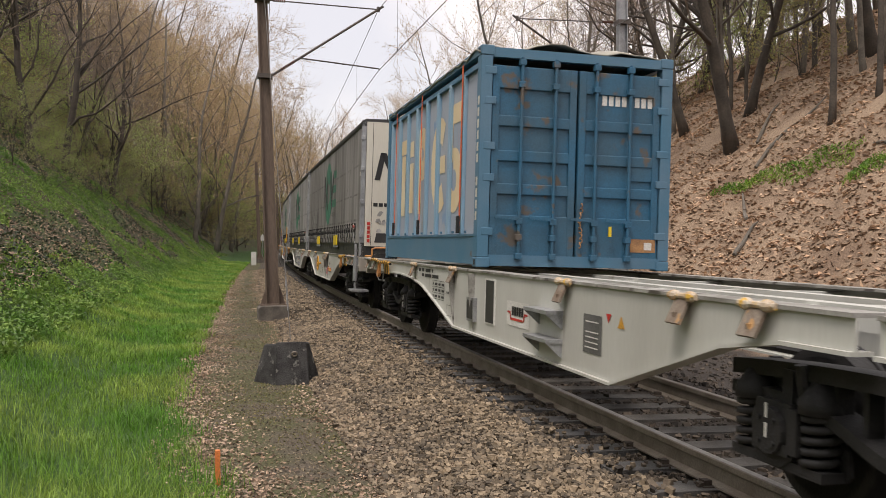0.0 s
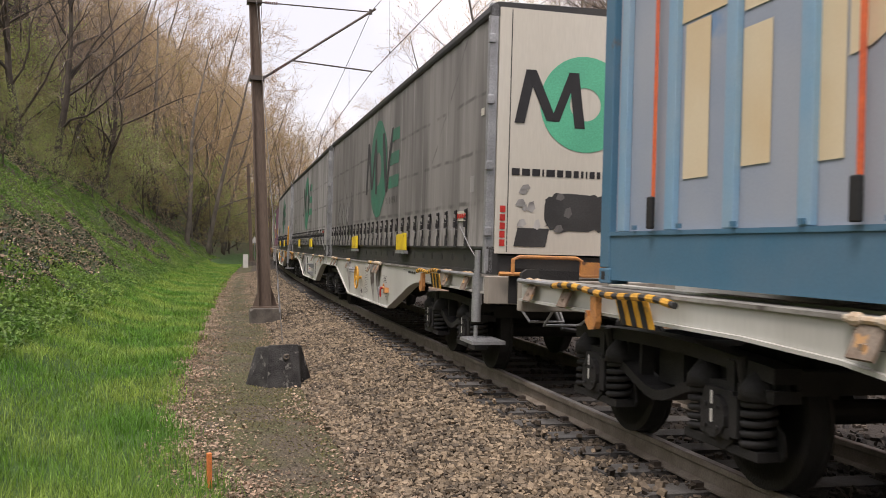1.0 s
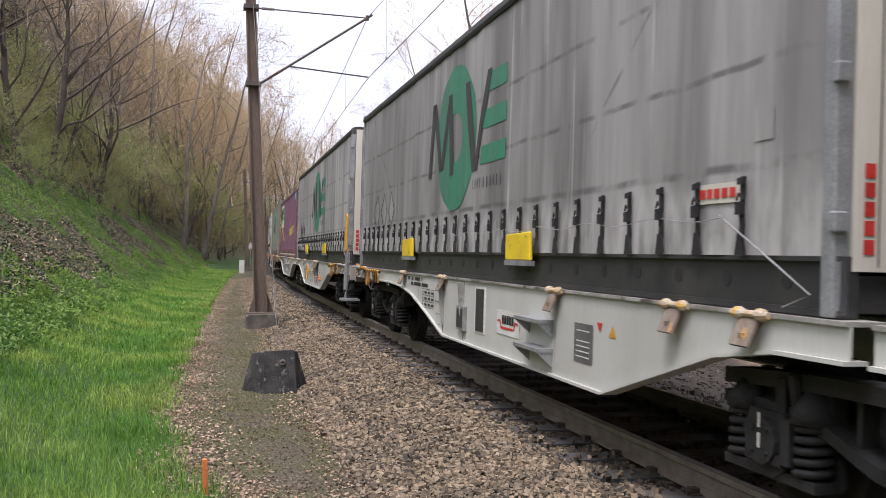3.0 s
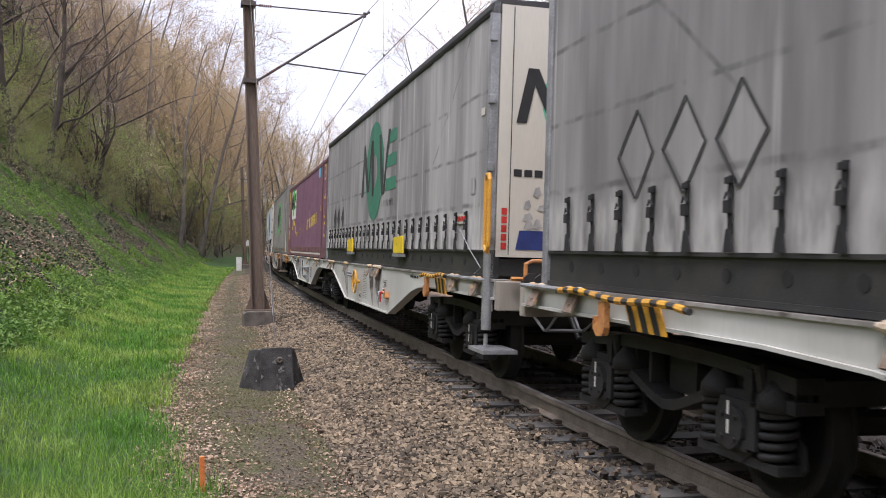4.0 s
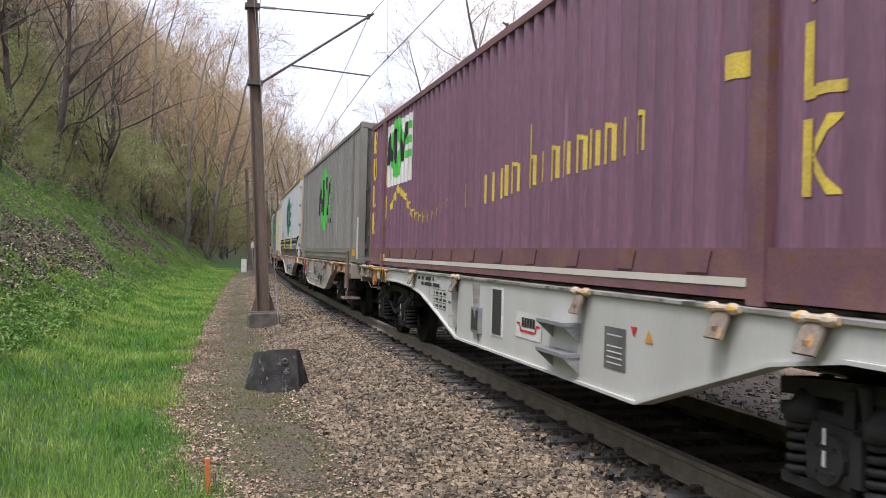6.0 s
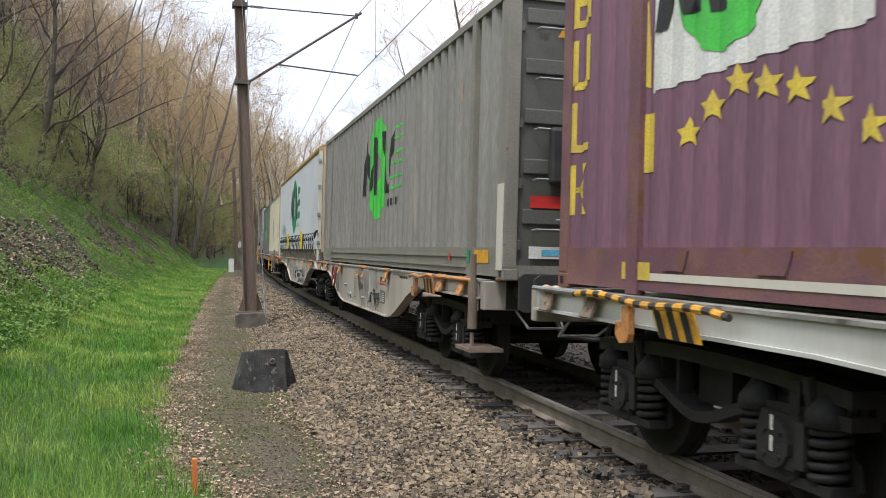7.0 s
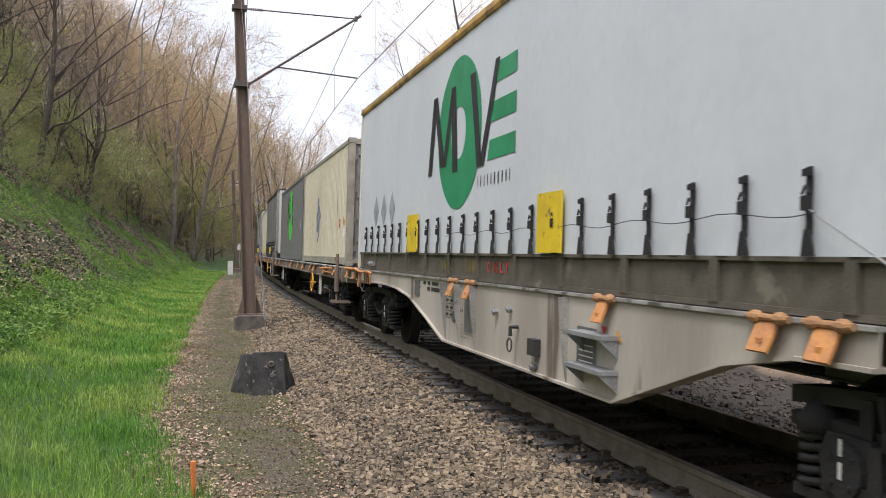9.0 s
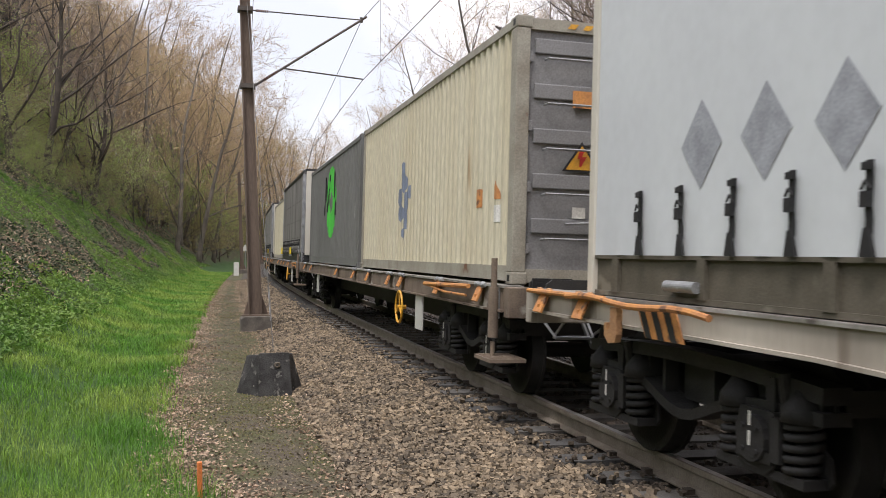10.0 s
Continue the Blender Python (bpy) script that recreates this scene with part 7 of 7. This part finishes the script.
def tree_meshes(seed, height, r0, lean, first, limbs, subs, twigs, leaf, leaf_size, spread=0.42, twig=(0.4, 1.0), stout=0.4, crook=0.13, hair=0.008):
    """Trunk with limbs, fine twigs, and buds or leaves of one tree."""
    rng = random.Random(seed)
    wood, fine = Geo(), Geo()
    lv, lf = [], []
    tp, tr = limb(rng, (0, 0, -0.4), (lean, rng.uniform(-0.05, 0.05), 1), height, r0, 0.055, 12, 0.02)
    tr = [r0 * (1.35 if i == 0 else 1 - 0.88 * i / 12) for i in range(13)]
    wood.tube(tp, tr, 8)
    for k in range(limbs):
        t = first + (0.97 - first) * (k + rng.random()) / limbs
        i = min(11, int(t * 12))
        base = tp[i].lerp(tp[i + 1], t * 12 - i)
        d = off_way(rng, (tp[i + 1] - tp[i]).normalized(), rng.uniform(0.5, 1.15))
        ln = height * spread * (1.12 - t) * rng.uniform(0.7, 1.25) + 0.6
        lp, lr = limb(rng, base, d, ln, max(0.014, tr[i] * rng.uniform(0.75, 1.25) * stout), crook, 6, 0.07)
        wood.tube(lp, lr, 4, False)
        for s in range(subs):
            u = 0.2 + 0.8 * (s + rng.random()) / subs
            j = min(5, int(u * 6))
            b = lp[j].lerp(lp[j + 1], min(1, u * 6 - j))
            sp, sr = limb(rng, b, off_way(rng, (lp[j + 1] - lp[j]).normalized(), rng.uniform(0.4, 1.0)), ln * rng.uniform(0.3, 0.55) + 0.3, max(0.009, lr[j] * 0.5), crook + 0.03, 3, 0.06)
            fine.tube(sp, sr, 3, False)
            for w in range(twigs):
                v = 0.1 + 0.9 * (w + rng.random()) / twigs
                m = min(2, int(v * 3))
                c = sp[m].lerp(sp[m + 1], min(1, v * 3 - m))
                wd = off_way(rng, (sp[m + 1] - sp[m]).normalized(), rng.uniform(0.3, 1.0))
                end = c + (wd + Vector((0, 0, 0.15))) * rng.uniform(*twig)
                a = wd.orthogonal().normalized() * hair
                n0 = len(fine.v)
                e = wd.cross(a)
                fine.v += [tuple(c + a), tuple(c - a * 0.5 + e * 0.87), tuple(c - a * 0.5 - e * 0.87), tuple(end)]
                fine.f += [(n0, n0 + 1, n0 + 3), (n0 + 1, n0 + 2, n0 + 3)]
                for q in range(int(leaf + rng.random())):
                    o = c.lerp(end, rng.uniform(0.2, 1.05)) + Vector((rng.gauss(0, 0.04), rng.gauss(0, 0.04), rng.gauss(0, 0.04)))
                    a = Vector((rng.gauss(0, 1), rng.gauss(0, 1), rng.gauss(0, 1))).normalized() * leaf_size * rng.uniform(0.6, 1.3)
                    e = a.orthogonal().normalized() * leaf_size * 0.5
                    n0 = len(lv)
                    lv += [tuple(o), tuple(o + a * 0.5 + e), tuple(o + a), tuple(o + a * 0.5 - e)]
                    lf.append((n0, n0 + 1, n0 + 2, n0 + 3))
    fm = bpy.data.meshes.new("twigs")
    fm.from_pydata(fine.v, [], fine.f)
    me = bpy.data.meshes.new("buds")
    me.from_pydata(lv, [], lf)
    return [wood.mesh("trunk", True), fm, me]


def make_tree(kind, meshes, bark, twig, bud, label):
    ob = thing("tree", label, "tree", kind)
    for name, me, mat in zip(("trunk", "crown", "foliage"), meshes, (bark, twig, bud)):
        o = part(name, me, mat, ob)
        if name != "trunk":
            tagged(o, kind="stuff")
    return ob


TALL = [tree_meshes(20 + i, h, r, ln, f, 17, 7, 9, 0.4, 0.045, 0.46, (0.4, 1.1), 0.52, 0.17, 0.007)
        for i, (h, r, ln, f) in enumerate(((15, 0.22, 0.08, 0.16), (13, 0.17, -0.06, 0.12), (16.5, 0.25, 0.02, 0.20), (12, 0.15, 0.18, 0.10)))]
OLD = [tree_meshes(30 + i, h, 0.36, ln, 0.22, 18, 8, 8, 0.0, 0.05, 0.62, (0.4, 1.2), 0.42, 0.20, 0.009) for i, (h, ln) in enumerate(((15, 0.05), (14, 0.16)))]
FAR = [tree_meshes(40 + i, h, 0.17, 0.03 * (i - 1), 0.08, 12, 6, 9, 2.2, 0.085, 0.45, (0.6, 1.5)) for i, h in enumerate((14, 12, 16))]
BUSH = [tree_meshes(60 + i, h, 0.055, 0.25 * (i - 1), 0.05, 11, 7, 7, 4.5, 0.075, 0.65, (0.3, 0.8), 0.6, 0.17) for i, h in enumerate((4.5, 3.6, 5.5))]
RIGHT = [tree_meshes(80 + i, h, r, ln, 0.22, 18, 7, 10, 0.7, 0.05, 0.44) for i, (h, r, ln) in enumerate(((15, 0.21, -0.22), (16, 0.15, -0.05), (13, 0.10, 0.1)))]

KINDS = {
    "tall": [make_tree("woodland trees", m, M_BARK, M_TWIG, M_BUD, "bare spring tree with brown buds on the cutting slope") for m in TALL],
    "old": [make_tree("gnarled trees", m, M_BARK_DARK, M_TWIG_DARK, M_BUD, "gnarled dark bare tree at the top of the slope") for m in OLD],
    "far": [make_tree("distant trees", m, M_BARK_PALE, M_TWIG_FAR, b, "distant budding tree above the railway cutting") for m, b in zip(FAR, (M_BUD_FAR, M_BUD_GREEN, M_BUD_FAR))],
    "bush": [make_tree("slope shrubs", m, M_BARK, M_TWIG, M_LEAF if i != 1 else M_BUD_GREEN, "shrub with fresh green leaves on the slope") for i, m in enumerate(BUSH)],
    "right": [make_tree("leaning trees", m, M_BARK_PALE if i == 1 else M_BARK, M_TWIG, M_BUD_GREEN if i == 2 else M_BUD, "leaning bare tree on the leaf-covered slope") for i, m in enumerate(RIGHT)],
}
USED = set()


def plant(kind, i, q, y, turn, size=1.0, sink=0.1):
    x = q + float(centre_x(y))
    m = pose(x, y, float(ground_z(x, y)) - sink, 0, 0, turn)
    src = KINDS[kind][i % len(KINDS[kind])]
    if src.name not in USED:
        USED.add(src.name)
        ob = src
        ob.matrix_basis = m
    else:
        ob = copy_thing(src, m)
    ob.scale = (size, size, size)
    return ob


rng = random.Random(9)


def grove(kind, q0, q1, y0, y1, gap, lo, hi, size):
    """Trees on a jittered grid over a stretch of the cutting; lo and hi: bearings between which the wood stands."""
    y = y0
    while y < y1:
        q = q0
        while q < q1:
            qq, yy = q + rng.uniform(-0.4, 0.4) * gap, y + rng.uniform(-0.4, 0.4) * gap
            if lo < (qq + centre_x(yy)) / max(yy, 1.0) < hi:
                plant(kind, rng.randrange(len(KINDS[kind])), qq, yy, rng.uniform(0, 360), rng.uniform(*size))
            q += gap
        y += gap


for i, q, y, turn, size in ((0, -16.6, 52, 200, 1.0), (1, -17.4, 50, 20, 1.0), (0, -18.5, 60, 80, 1.05), (1, -20.5, 54, 150, 1.1)):
    plant("old", i, q, y, turn, size)
grove("tall", -28, -12.6, 36, 88, 4.7, -0.26, 0.2, (0.75, 1.1))
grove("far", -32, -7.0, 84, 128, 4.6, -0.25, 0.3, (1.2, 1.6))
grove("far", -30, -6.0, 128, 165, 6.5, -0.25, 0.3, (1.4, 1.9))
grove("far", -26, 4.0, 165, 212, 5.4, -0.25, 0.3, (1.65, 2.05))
grove("bush", -19.0, -12.4, 32, 70, 2.3, -0.25, 0.2, (0.6, 1.25))
grove("bush", -14.8, -11.6, 36, 70, 3.0, -0.25, 0.2, (0.35, 0.6))
grove("bush", -14.5, -9.6, 70, 95, 2.6, -0.25, 0.2, (0.7, 1.2))
grove("bush", -13.0, -7.5, 95, 150, 4.2, -0.25, 0.3, (1.1, 1.8))
grove("bush", -5.0, 8.0, 165, 180, 4.5, -0.25, 0.3, (1.4, 2.2))
for i, q, y, s in ((0, 12.3, 26.6, 1.1), (1, 12.6, 27.5, 1.0), (0, 14.0, 33, 0.9), (2, 12.2, 21.5, 1.0), (2, 12.9, 20.5, 0.9), (1, 15.2, 22.8, 0.8), (0, 16.5, 25, 1.0), (1, 18, 28, 1.0), (2, 14.8, 30, 0.8)):
    plant("right", i, q, y, rng.uniform(-20, 20), s)
grove("right", 14.5, 26, 25, 50, 3.0, 0.35, 1.0, (0.7, 1.05))
grove("bush", 15.5, 24, 27, 52, 3.6, 0.35, 0.95, (0.6, 0.9))
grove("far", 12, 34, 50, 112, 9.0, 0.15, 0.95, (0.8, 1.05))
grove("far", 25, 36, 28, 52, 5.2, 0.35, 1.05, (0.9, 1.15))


def quads(name, mat, pts, size, flat, rnd, label, category, aspect=0.55, parent=None):
    """Many small leaves, each a folded diamond."""
    n = len(pts)
    a = rnd.normal(size=(n, 3)) * np.array([1, 1, flat])
    a /= np.linalg.norm(a, axis=1, keepdims=True)
    b = np.cross(a, rnd.normal(size=(n, 3)) * np.array([flat, flat, 1]))
    b /= np.linalg.norm(b, axis=1, keepdims=True) + 1e-9
    s = (size * rnd.uniform(0.6, 1.4, n))[:, None]
    nrm = np.cross(a, b) * s * 0.18
    v = np.stack([pts - a * s * 0.5, pts + b * s * aspect * 0.5 + nrm, pts + a * s * 0.5, pts - b * s * aspect * 0.5 + nrm], 1).reshape(-1, 3)
    i = np.arange(n)[:, None] * 4
    f = np.concatenate([i + np.array([[0, 1, 2]]), i + np.array([[0, 2, 3]])])
    return tagged(raw(name, v, f, mat), label, category, kind="stuff")


rnd = np.random.RandomState(5)


def scatter(n, q0, q1, y0, y1, lift, bias=1.6):
    """Points on the ground, denser near the camera."""
    y = y0 + (y1 - y0) * rnd.uniform(0, 1, 3 * n) ** bias
    q = rnd.uniform(q0, q1, 3 * n)
    x = q + centre_x(y)
    ok = np.flatnonzero((x > -0.24 * y - 0.6) & (x < 0.95 * y + 1.5))[:n]
    x, y, q = x[ok], y[ok], q[ok]
    n = len(ok)
    return np.stack([x, y, ground_z(x, y) + lift * rnd.uniform(0, 1, n)], -1), q


def patches(p, s, seed):
    """Smooth patchiness between -1 and 1."""
    return (np.sin(p[:, 0] * s + seed + 1.7 * np.sin(p[:, 1] * s * 0.6)) + np.sin(p[:, 1] * s * 0.9 - seed * 2 + 1.1 * np.sin(p[:, 0] * s * 1.4))) / 2


def grass():
    p, q = scatter(190000, -8.6, -3.75, 2.0, 80, 0.0, 1.7)
    n = len(p)
    edge = verge_edge(p[:, 1]) + 0.08 * rnd.normal(size=n)
    keep = (q < edge) & (rnd.uniform(size=n) > 0.25 * (patches(p, 1.2, 3) > 0.5)) & ((q > -7.0) | (patches(p, 0.9, 1) > -0.2))
    p = p[keep]
    n = len(p)
    far = np.clip(p[:, 1] / 10, 0.7, 4)
    hgt = (0.05 + 0.07 * rnd.uniform(size=n) + 0.06 * np.clip(patches(p, 2.3, 2), 0, 1) + 0.06 * (p[:, 1] < 8.5)) * np.where(rnd.uniform(size=n) > 0.985, 1.7, 1)
    wid = 0.0033 * far * rnd.uniform(0.7, 1.4, n)
    a = rnd.uniform(0, 2 * np.pi, n)
    lean = rnd.uniform(0.2, 1.3, n)
    d = np.stack([np.cos(a), np.sin(a), np.zeros(n)], -1)
    s = np.stack([-np.sin(a), np.cos(a), np.zeros(n)], -1) * wid[:, None]
    up = np.array([0, 0, 1.0])
    mid = p + up * (hgt * 0.6)[:, None] + d * (hgt * lean * 0.25)[:, None]
    tip = p + up * hgt[:, None] + d * (hgt * lean)[:, None]
    v = np.stack([p - s, p + s, mid + s * 0.8, mid - s * 0.8, tip], 1).reshape(-1, 3)
    i = np.arange(n)[:, None] * 5
    f = np.concatenate([i + np.array([[0, 1, 2]]), i + np.array([[0, 2, 3]]), i + np.array([[3, 2, 4]])])
    tagged(raw("grass", v, f, M_GRASS), "bright green spring grass on the verge", "grass", kind="stuff")


grass()

p, q = scatter(170000, -19, -6.6, 12.0, 95, 0.25, 1.5)
green = patches(p, 0.55, 2.0) + 0.4 * patches(p, 1.7, 5)
band = np.exp(-((q + 9.3 + 0.04 * p[:, 1]) / 1.0) ** 2)
brown = 1.35 * np.exp(-((q + 8.9) / 1.15) ** 2) * (1 - smooth_step(30, 40, p[:, 1]))
is_green = (green + 1.1 * band - 0.1 * (q < -10.2) + 0.35 * (p[:, 1] < 45) * (q < -10.0) - 1.1 * brown > 0.12) | ((q > -7.6) & (patches(p, 0.8, 3) - 0.9 * brown > -0.6))
quads("verge_herbs", M_HERB, p[is_green], 0.085, 0.7, rnd, "low green herbs and nettles on the slope", "undergrowth")
rest = p[~is_green]
sel = rnd.uniform(size=len(rest)) < 0.5
rest[:, 2] -= 0.1
quads("ivy", M_IVY, rest[sel], 0.11, 0.6, rnd, "dark ivy and bramble leaves on the slope", "undergrowth")
quads("slope_litter", M_LITTER, rest[~sel], 0.085, 0.25, rnd, "dead brown leaves on the grassy slope", "leaf litter")
p, q = scatter(30000, 5.0, 23, 8, 55, 0.06, 1.0)
quads("leaf_litter", M_PALE_DEAD, p, 0.16, 0.3, rnd, "thick pale brown leaf litter on the slope", "leaf litter")
p, q = scatter(22000, 4.8, 22, 8, 50, 0.04, 1.0)
quads("leaf_litter", M_DEAD, p, 0.13, 0.3, rnd, "dark brown leaf litter on the slope", "leaf litter")
p, q = scatter(16000, 9.0, 11.4, 16.3, 24, 0.16, 1.0)
along = (23.2 - p[:, 1]) / 4.2
keep = (np.abs(q - 9.7 - 1.1 * along) < 0.30 + 0.12 * patches(p, 2.6, 1)) & (along > 0) & (along < 1.05)
keep |= (np.hypot((q - 10.0) / 0.4, (p[:, 1] - 17.3) / 0.7) < 0.9 + 0.25 * patches(p, 3.1, 2))
keep &= rnd.uniform(size=len(q)) < 0.75
quads("grass_patch", M_GRASS, p[keep], 0.10, 1.5, rnd, "green grass patch between the dead leaves", "grass", 0.25)
p, q = scatter(110000, -4.7, -2.2, 3, 60, 0.025, 1.8)
near_edge = np.minimum(np.abs(q - verge_edge(p[:, 1]) - 0.12), np.abs(q + 2.75 - 0.15 * np.sin(p[:, 1] * 1.7))) < 0.10 + 0.55 * rnd.uniform(size=len(q)) ** 2.4
quads("path_litter", M_LITTER, p[near_edge], 0.036, 0.3, rnd, "pale fallen leaves along the path", "leaf litter", 0.7)

p, q = scatter(30000, -4.5, -2.75, 3, 40, 0.010, 1.9)
mossy = patches(p, 1.3, 6) + 0.5 * patches(p, 4.1, 2) + 0.5 * rnd.uniform(size=len(q)) > 0.45
quads("moss", M_MOSS, p[mossy], 0.022, 0.4, rnd, "low moss and weeds on the gravel path", "moss", 0.6)

# logs and broken boughs on the far slope
for i, (q, y, ln, a) in enumerate(((9.2, 21, 2.2, 60), (8.0, 19, 1.4, 35), (12.4, 23.5, 3.2, 15), (10.9, 17.5, 1.8, 80), (13.2, 26, 2.5, 40))):
    x = q + float(centre_x(y))
    lg = thing("fallen_bough", "bleached fallen bough on the leaf-covered slope", "branch", "fallen boughs")
    pts = []
    for k in range(6):
        xx, yy = x + math.cos(radians(a)) * ln * (k / 5 - 0.5), y + math.sin(radians(a)) * ln * (k / 5 - 0.5)
        pts.append((xx, yy, float(ground_z(xx, yy)) + 0.06 + 0.03 * math.sin(k * 2.1)))
    part("wood", Geo().tube(pts, [0.05, 0.055, 0.05, 0.04, 0.03, 0.015], 7), M_BARK_PALE, lg)


def stones(n, q0, q1, y0, y1, size, bias, label, mat, layer=0.012):
    """Ballast: many crushed stones, each a dented polyhedron."""
    p, q = scatter(n, q0, q1, y0, y1, layer, bias)
    # the sleepers lie bare but for a stray stone
    gap = (p[:, 1] - 0.14) % 0.6
    bare = (gap < 0.15) | (gap > 0.45)
    keep = (np.abs(q) > 1.33 + 0.05 * rnd.normal(size=len(q))) | ~bare | (rnd.uniform(size=len(q)) < 0.05)
    keep &= np.abs(np.abs(q) - 0.75) > 0.10
    p, q, bare = p[keep], q[keep], bare[keep]
    p[:, 2] += np.where(bare & (np.abs(q) < 1.3), 0.05, 0.0)
    n = len(p)
    ico = np.array([(x, y, z) for x in (-1, 1) for y in (-1, 1) for z in (-1, 1)]) * 0.72
    tri = np.array([(0, 1, 3), (0, 3, 2), (4, 6, 7), (4, 7, 5), (0, 4, 5), (0, 5, 1), (2, 3, 7), (2, 7, 6), (0, 2, 6), (0, 6, 4), (1, 5, 7), (1, 7, 3)])
    s = size * rnd.uniform(0.5, 1.3, n) * np.where(rnd.uniform(size=n) > 0.94, 1.35, 1.0)
    sc = np.stack([s * rnd.uniform(0.8, 1.35, n), s * rnd.uniform(0.7, 1.1, n), s * rnd.uniform(0.6, 1.0, n)], -1)
    v = ico[None] * (1 + rnd.uniform(-0.45, 0.25, (n, 8, 3))) * sc[:, None]
    a = rnd.uniform(0, 2 * np.pi, n)
    c, sn = np.cos(a)[:, None], np.sin(a)[:, None]
    v = np.stack([v[..., 0] * c - v[..., 1] * sn, v[..., 0] * sn + v[..., 1] * c, v[..., 2]], -1)
    tl = rnd.uniform(-0.9, 0.9, n)[:, None]
    v = np.stack([v[..., 0], v[..., 1] * np.cos(tl) - v[..., 2] * np.sin(tl), v[..., 1] * np.sin(tl) + v[..., 2] * np.cos(tl)], -1)
    v = (v + p[:, None]).reshape(-1, 3)
    f = (np.arange(n)[:, None, None] * 8 + tri[None]).reshape(-1, 3)
    return tagged(raw("ballast_stones", v, f, mat), label, "ballast", kind="stuff")


stones(42000, -2.95, -1.12, 3.0, 19, 0.0225, 1.5, "brown crushed stone ballast beside the rail", M_STONE, 0.03)
stones(12000, -2.9, -1.12, 18, 60, 0.031, 1.6, "brown crushed stone ballast further along", M_STONE, 0.02)
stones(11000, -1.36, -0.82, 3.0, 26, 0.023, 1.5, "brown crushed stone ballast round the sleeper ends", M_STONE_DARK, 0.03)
stones(7000, -0.7, 1.3, 3.0, 40, 0.030, 1.6, "oily ballast between the rails, darkened further for the train's shade", M_STONE_OILY_SHADED)
stones(3500, 1.12, 4.6, 5.0, 30, 0.036, 1.4, "ballast behind the track, darkened for the train's shade", M_STONE_OILY_SHADED)
stones(17000, -4.4, -2.6, 3.0, 40, 0.0095, 1.9, "small pebbles and grit on the path", M_GRIT)


# ---- what moves ----
def run(t):
    """How far the train has come after t seconds."""
    return SPEED * t - float(np.interp(t, [a for a, b in LAG], [b for a, b in LAG]))


def motions():
    times = [0.5 * i for i in range(21)]
    for ob, u, z, mid in MOVERS:
        walk(ob, [(t, track_pose(u + mid - run(t), 0, z) @ pose(0, -mid, 0)) for t in times])
    steps = [i / 15 for i in range(151)]
    for ob, place, radius in SPINNERS:
        walk(ob, [(t, pose(*place) @ Matrix.Rotation(run(t) / radius, 4, "X")) for t in steps])


motions()
